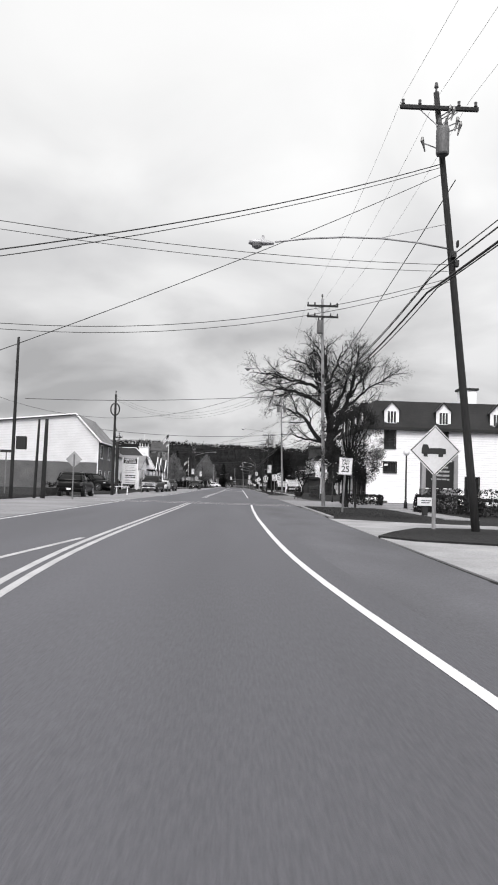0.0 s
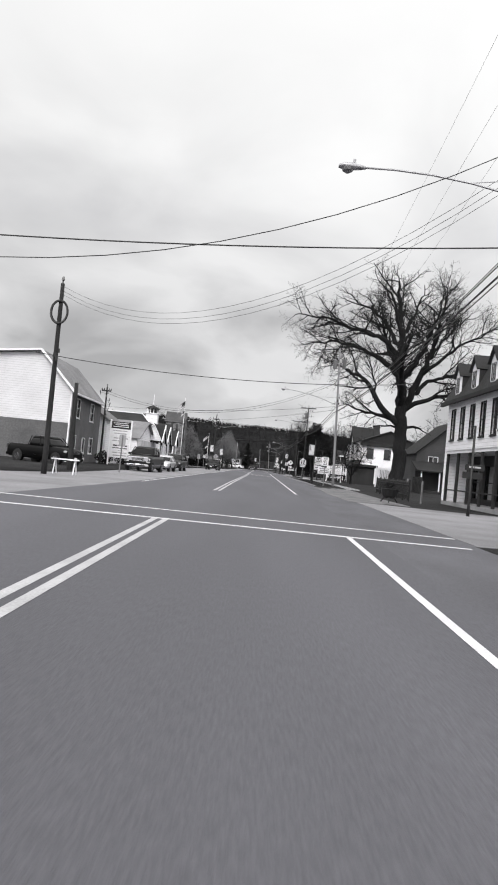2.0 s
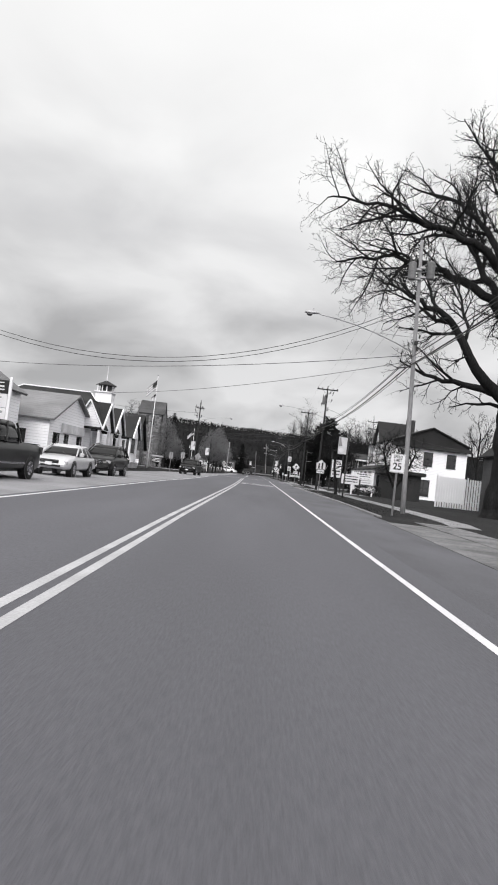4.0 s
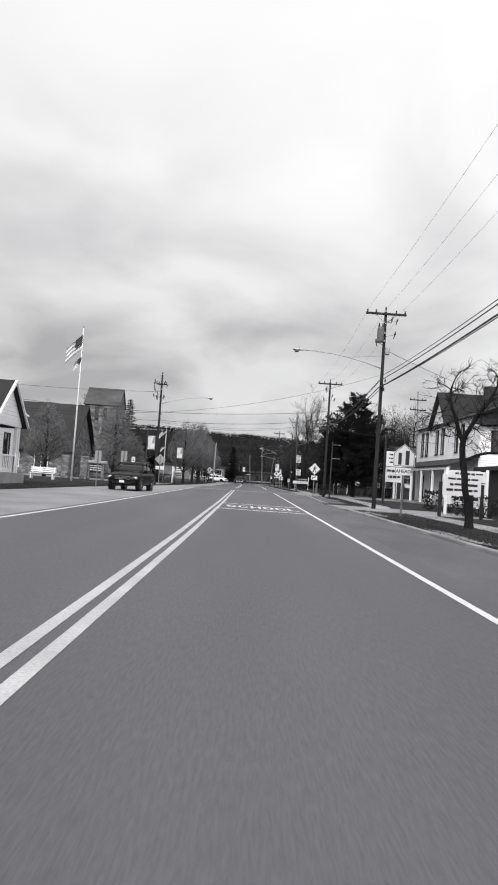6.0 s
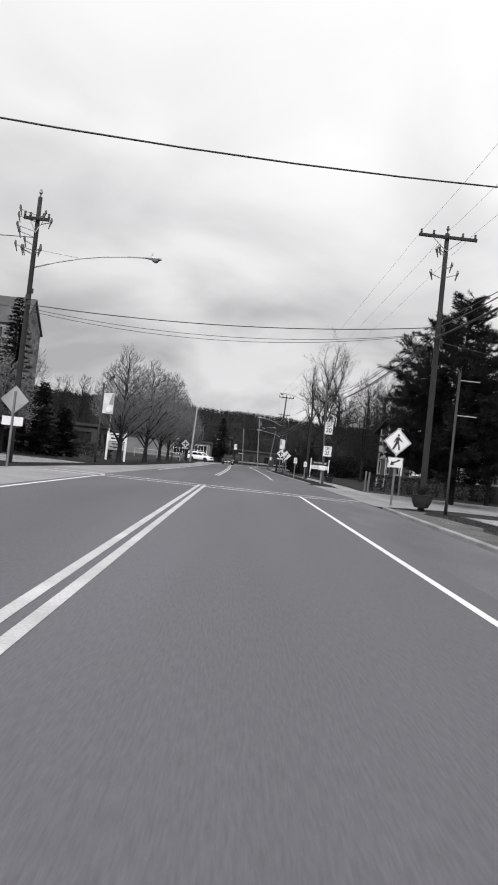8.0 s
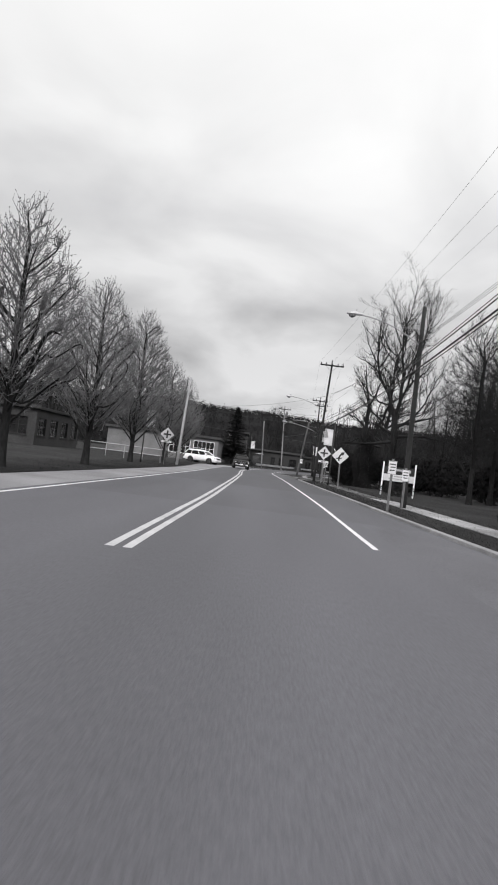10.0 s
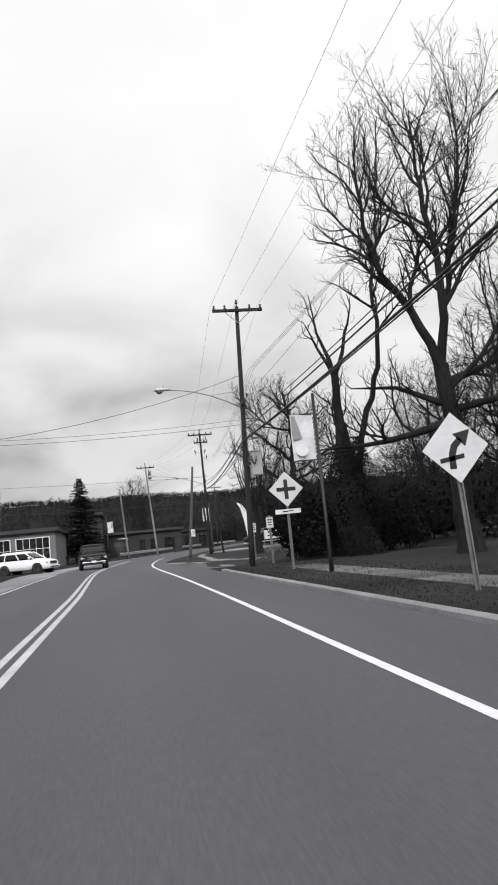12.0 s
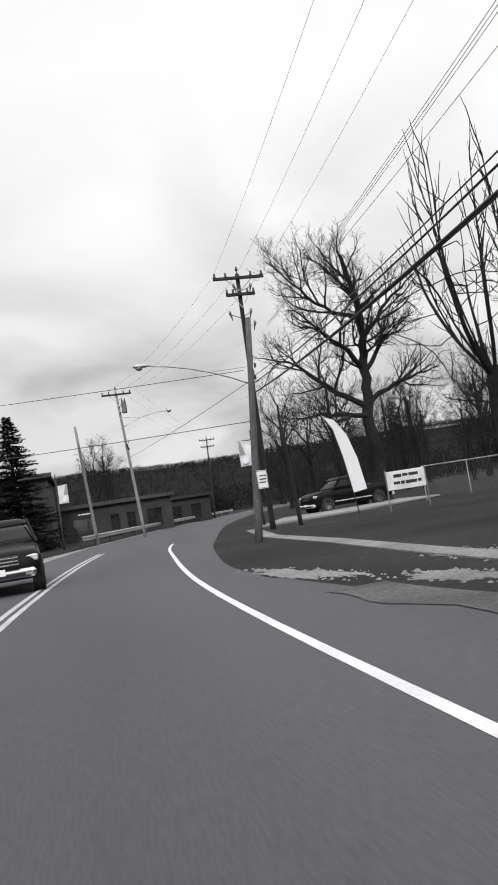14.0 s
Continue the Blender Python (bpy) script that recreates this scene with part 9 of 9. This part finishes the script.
            for kk in range(5):
                ang = kk * 1.2566
                part("spoke_gap", new_tube([(e + s * 0.006, cy + math.cos(ang) * r * 0.4, r + math.sin(ang) * r * 0.4), (e + s * 0.009, cy + math.cos(ang) * r * 0.4, r + math.sin(ang) * r * 0.4)], r * 0.13, 6), BLACK, wh)
    if kind == "pickup" and trim == CHROME:
        part("grille_surround", new_box(-W * 0.40, W * 0.40, -h - 0.012, -h + 0.1, hood - 0.42, hood - 0.08, bevel=0.03), CHROME, t, "bright chrome grille surround")
        for s in (-1, 1):
            part("lower_lamp", new_box(s * W * 0.40 - 0.13, s * W * 0.40 + 0.13, -h - 0.02, -h + 0.2, hood - 0.50, hood - 0.40, bevel=0.02), HEADLIGHT, t)
    g = part("grille", new_box(-W * 0.24, W * 0.24, -h - 0.02, -h + 0.1, hood - 0.36, hood - 0.14, bevel=0.02), BLACK, t, "dark grille with bright bars")
    for k in range(3):
        part("grille_bar", new_box(-W * 0.235, W * 0.235, -h - 0.03, -h - 0.018, hood - 0.34 + 0.075 * k, hood - 0.315 + 0.075 * k), CHROME, g)
    part("bumper", new_box(-W / 2 + 0.14, W / 2 - 0.14, -h - 0.06, -h + 0.2, 0.36, 0.56, bevel=0.06), trim or paint, t)
    part("bumper", new_box(-W / 2 + 0.05, W / 2 - 0.05, h - 0.15, h + 0.06, 0.40, 0.60, bevel=0.04), trim or paint, t)
    part("intake", new_box(-W * 0.3, W * 0.3, -h - 0.075, -h, 0.40, 0.48), BLACK, t)
    for yy, s in ((-h - 0.08, 1), (h + 0.07, -1)):
        pl = part("plate", new_box(-0.15, 0.15, min(yy, yy - 0.01 * s), max(yy, yy - 0.01 * s), 0.46, 0.60), SIGN_W, t)
    for s in (-1, 1):
        part("wiper", new_tube([(s * 0.35, cab0 + 0.03, belt + 0.02), (s * 0.35 - 0.3, cab0 + 0.16, belt + 0.14)], 0.012, 4), BLACK, t)
    if kind in ("suv", "van"):
        for s in (-1, 1):
            part("roof_rail", new_tube([(s * wt * 0.95, cab0 + rake[0] + 0.2, H + 0.05), (s * wt * 0.95, cab1 - rake[1] - 0.2, H + 0.05)], 0.02, 5), BLACK, t)
    return t


vehicle("suv", -11.2, 52.8, 180, CAR_BLACK, "black compact hatchback parked with its rear to the road", trim=CAR_BLACK)
vehicle("pickup", -15.6, 80.5, 62, CAR_BLACK, "black pickup truck parked beside a brick shop")
vehicle("sedan", -16.2, 86.0, 232, CAR_SILVER, "silver sedan parked against a brick wall")
vehicle("pickup", -9.35, 86.8, -4, CAR_DARK, "dark pickup truck with a bright grille parked at the kerb", trim=CHROME)
vehicle("sedan", -9.1, 96.6, -3, CAR_SILVER, "silver sedan parked behind a pickup truck")
vehicle("suv", -9.0, 105.4, -3, CAR_DARK, "dark car parked behind a silver sedan")
vehicle("suv", -7.25, 146.2, -6, CAR_BLACK, "black sport utility car parked at the roadside", trim=CAR_BLACK)
vehicle("suv", -6.4, 273.0, 66, CAR_WHITE, "white minivan waiting at a side street", trim=CAR_WHITE)
vehicle("suv", -1.35, 268.8, 4, CAR_BLACK, "black four-wheel drive car facing down the road", trim=CHROME)
vehicle("pickup", 16.2, 291.4, -78, CAR_BLACK, "dark two-tone pickup truck parked on a sloping drive", trim=CAR_SILVER)
vehicle("sedan", -10.5, 318, 80, CAR_WHITE, "white sedan parked before a brick building")

# ---- shrubs, ivy and distant woods ----
def ivy_trunk(x, y, h, r, seed):
    w, st = Wood(), Wood()
    rnd = random.Random(seed)
    st.limb([Vector((0, 0, -0.2)), Vector((0.1, 0, h * 0.5)), Vector((0, 0.1, h * 1.15))], [r * 0.5, r * 0.3, 0.06], 9)
    for i in range(9000):
        z = h * rnd.random() ** 1.15
        a = rnd.uniform(0, 6.283)
        rr = r * (1.35 - 0.75 * z / h) * (0.85 + 0.35 * math.sin(3 * a + z * 1.3) + rnd.uniform(-0.1, 0.25))
        n = Vector((math.cos(a), math.sin(a), rnd.uniform(-0.3, 0.6))).normalized()
        s = rnd.uniform(0.06, 0.13)
        u = n.orthogonal().normalized()
        w.leaf(Vector((math.cos(a) * rr, math.sin(a) * rr, z)), u * s, n.cross(u) * s * 0.8)
    t = thing("ivy_tree", x, y, 0.05, "dead trunk thickly wrapped in dark ivy", "tree")
    for nm, o, m in (("trunk", st, BARK), ("ivy", w, NEEDLE)):
        ob = new(nm, o.mesh(nm, m, False))
        ob.parent = t


ivy_trunk(9.9, 243.7, 4.6, 0.95, 6)
for i, (x, y, h, w) in enumerate(((-12.6, 188.6, 4.6, 1.3), (-11.8, 191.6, 3.2, 1.2), (-14.9, 193.5, 4.2, 1.3))):
    conifer(x, y, h, w, 70 + i, "dark narrow evergreen beside the church", dens=1.3, start=0.04)
for i, (x, y, rx, ry, h) in enumerate(((-11.5, 199.5, 1.6, 0.9, 1.0), (-13.6, 203, 2.6, 1.1, 1.3), (-17, 208, 2.6, 1.2, 1.4), (-15.6, 101, 0.8, 2.0, 1.2), (-15.0, 108, 0.8, 1.5, 1.1), (-5.5, 300, 2.6, 0.8, 0.9), (-9.5, 283, 3.0, 0.9, 0.9), (-2.3, 305, 1.5, 0.8, 0.8))):
    leafy("hedge", x, y, rx, ry, h, 320 + i, "dark rounded evergreen hedge", "hedge", dens=1.3, leaf=0.15, group="hedges", square=i in (0, 5, 6))

# near woods: a few bare tree kinds, repeated
kinds = [bare_tree(60 + 9 * i, 330, hgt, 90 + i, st, r=0.26, kids=(9, 6, 5, 4), spread=0.8, min_r=0.018, label="bare woodland tree at the edge of town") for i, (st, hgt) in enumerate((("tall", 15), ("oak", 12), ("tall", 12), ("oak", 14)))]
rnd = random.Random(77)
for x0, x1, y0, y1, n in ((20, 56, 225, 262, 16), (20, 60, 272, 340, 30), (30, 90, 350, 430, 30), (-70, -30, 225, 330, 24), (-60, 10, 350, 420, 24), (-80, -45, 100, 215, 16), (36, 70, 60, 190, 18)):
    for i in range(n):
        s = rnd.uniform(0.55, 0.95)
        k = copy_thing(rnd.choice(kinds), pose(rnd.uniform(x0, x1), rnd.uniform(y0, y1), 0.0, 0, 0, rnd.uniform(0, 360)))
        k.scale = (s, s, s * rnd.uniform(0.9, 1.15))
for i, (x, y, h) in enumerate(((30, 285, 4), (22, 262, 3.4), (16, 254, 3.0), (19, 248, 3.6), (27, 254, 4.0), (36, 256, 4.5), (17.6, 255, 3.4), (21, 267, 3.4), (24, 280, 3.6), (21, 236, 3.0), (46, 284, 5), (36, 300, 3.5), (40, 270, 3), (-30, 345, 3), (0, 345, 3), (20, 362, 3), (-16, 350, 3))):
    leafy("shrub", x, y, 4.5, 2.0, h, 340 + i, "tangle of dark undergrowth at the wood's edge", "shrub", dens=2.0, leaf=0.4, group="undergrowth", material=FOREST)


for i, (x, y, rx, ry, h) in enumerate(((8.3, 246.2, 1.5, 1.5, 3.2), (10.6, 247.0, 1.7, 1.6, 3.7), (11.6, 250.6, 1.9, 1.9, 3.6), (13.0, 246.5, 1.6, 1.6, 3.0), (9.6, 249.5, 1.6, 1.8, 2.8))):
    leafy("shrub", x, y, rx, ry, h, 360 + i, "dense dark overgrown evergreen shrub on the verge", "shrub", dens=6.0, leaf=0.17, group="undergrowth", material=NEEDLE)


def far_forest():
    """Crowns of the woods on the hills, too many to count."""
    w = Wood()
    rnd = random.Random(5)
    def tree_at(x, y, hgt):
        z = rise(x, y)
        wd = hgt * rnd.uniform(0.5, 0.75)
        for k in range(14):
            a = rnd.uniform(0, 6.283)
            q = rnd.random()
            c = Vector((x + math.cos(a) * wd * 0.5 * rnd.random(), y + math.sin(a) * wd * 0.5, z + hgt * (0.12 + 0.78 * q)))
            u = Vector((rnd.uniform(-0.5, 0.5), rnd.uniform(-0.5, 0.5), 1)).normalized() * hgt * rnd.uniform(0.12, 0.22)
            v = Vector((math.cos(a + 1), math.sin(a + 1), rnd.uniform(-0.3, 0.3))) * wd * rnd.uniform(0.15, 0.34) * (1.1 - 0.6 * q)
            if u.cross(v).dot(Vector((0.0, -1.0, 0.12))) > 0:
                u, v = v, u
            w.leaf(c, u, v)
    for i in range(13500):
        y = 540 + 420 * rnd.random() ** 0.45
        tree_at(rnd.uniform(-520, 620), y, rnd.uniform(3.2, 5.2) if rnd.random() > 0.01 else rnd.uniform(6, 8))
    for i in range(1500):
        y = rnd.uniform(425, 560)
        tree_at(rnd.uniform(-260, 300), y, rnd.uniform(6, 10))
    for i in range(1800):
        s = rnd.choice((-1, 1))
        tree_at(s * rnd.uniform(110, 420), rnd.uniform(0, 560), rnd.uniform(7, 12))
    me = w.mesh("far_woods", FOREST, False)
    me.normals_split_custom_set_from_vertices([(0.1, -0.55, 0.83)] * len(me.vertices))
    return tagged(new("far_woods", me), "dark bare woods covering the distant hills", "woods", kind="stuff")


far_forest()

# heap of cut branches by the pollard
w = Wood()
rnd = random.Random(31)
for i in range(260):
    a, k = rnd.uniform(0, 6.283), math.sqrt(rnd.random())
    p = Vector((math.cos(a) * 2.6 * k, math.sin(a) * 1.5 * k, rnd.uniform(0.05, 1.25 * (1.05 - k))))
    d = Vector((rnd.uniform(-1, 1), rnd.uniform(-0.7, 0.7), rnd.uniform(-0.15, 0.45))).normalized() * rnd.uniform(0.5, 1.3)
    w.limb([p - d * 0.5, p + Vector((0, 0, 0.08)), p + d * 0.5], [rnd.uniform(0.012, 0.04), 0.015, 0.006], 4)
t = thing("brush_heap", 12.6, 262.6, 0.1, "heap of cut bare branches on the lawn", "brush heap")
ob = new("brush", w.mesh("brush", TWIG_PALE, False))
ob.parent = t


# pipe railing behind the street trees
t = thing("pipe_railing", -10.6, 240.3, 0.05, "pale painted pipe railing behind the street trees", "railing")
for k in range(5):
    part("post", new_tube([(-3.0 + 1.5 * k, 0.25 * k - 0.5, -0.15), (-3.0 + 1.5 * k, 0.25 * k - 0.5, 1.1)], 0.035, 8), STEEL_RAIL, t)
for z in (0.55, 1.08):
    part("rail", new_tube([(-3.1, -0.52, z), (3.1, 0.52, z)], 0.028, 8), STEEL_RAIL, t)

# stacked cut logs behind the brush
t = thing("log_pile", 15.2, 266.0, 0.05, "loose pile of pale cut logs on the lawn", "log pile")
rnd = random.Random(77)
for i in range(38):
    lay = 0 if i < 16 else (1 if i < 29 else 2)
    r = rnd.uniform(0.07, 0.15)
    cx, cy, cz = rnd.uniform(-1.8 + 0.4 * lay, 1.8 - 0.4 * lay), rnd.uniform(-1.3, 1.3), 0.08 + 0.27 * lay + rnd.uniform(0, 0.12)
    n, dz, dy = rnd.uniform(0.8, 1.9), rnd.uniform(-0.10, 0.22), rnd.uniform(-0.6, 0.6)
    part("log", new_tube([(cx - n, cy - dy, cz - dz), (cx, cy, cz + 0.03), (cx + n, cy + dy, cz + dz)], [r, r * 0.92, r * 0.8], 8), TWIG_PALE, t, smooth=False)
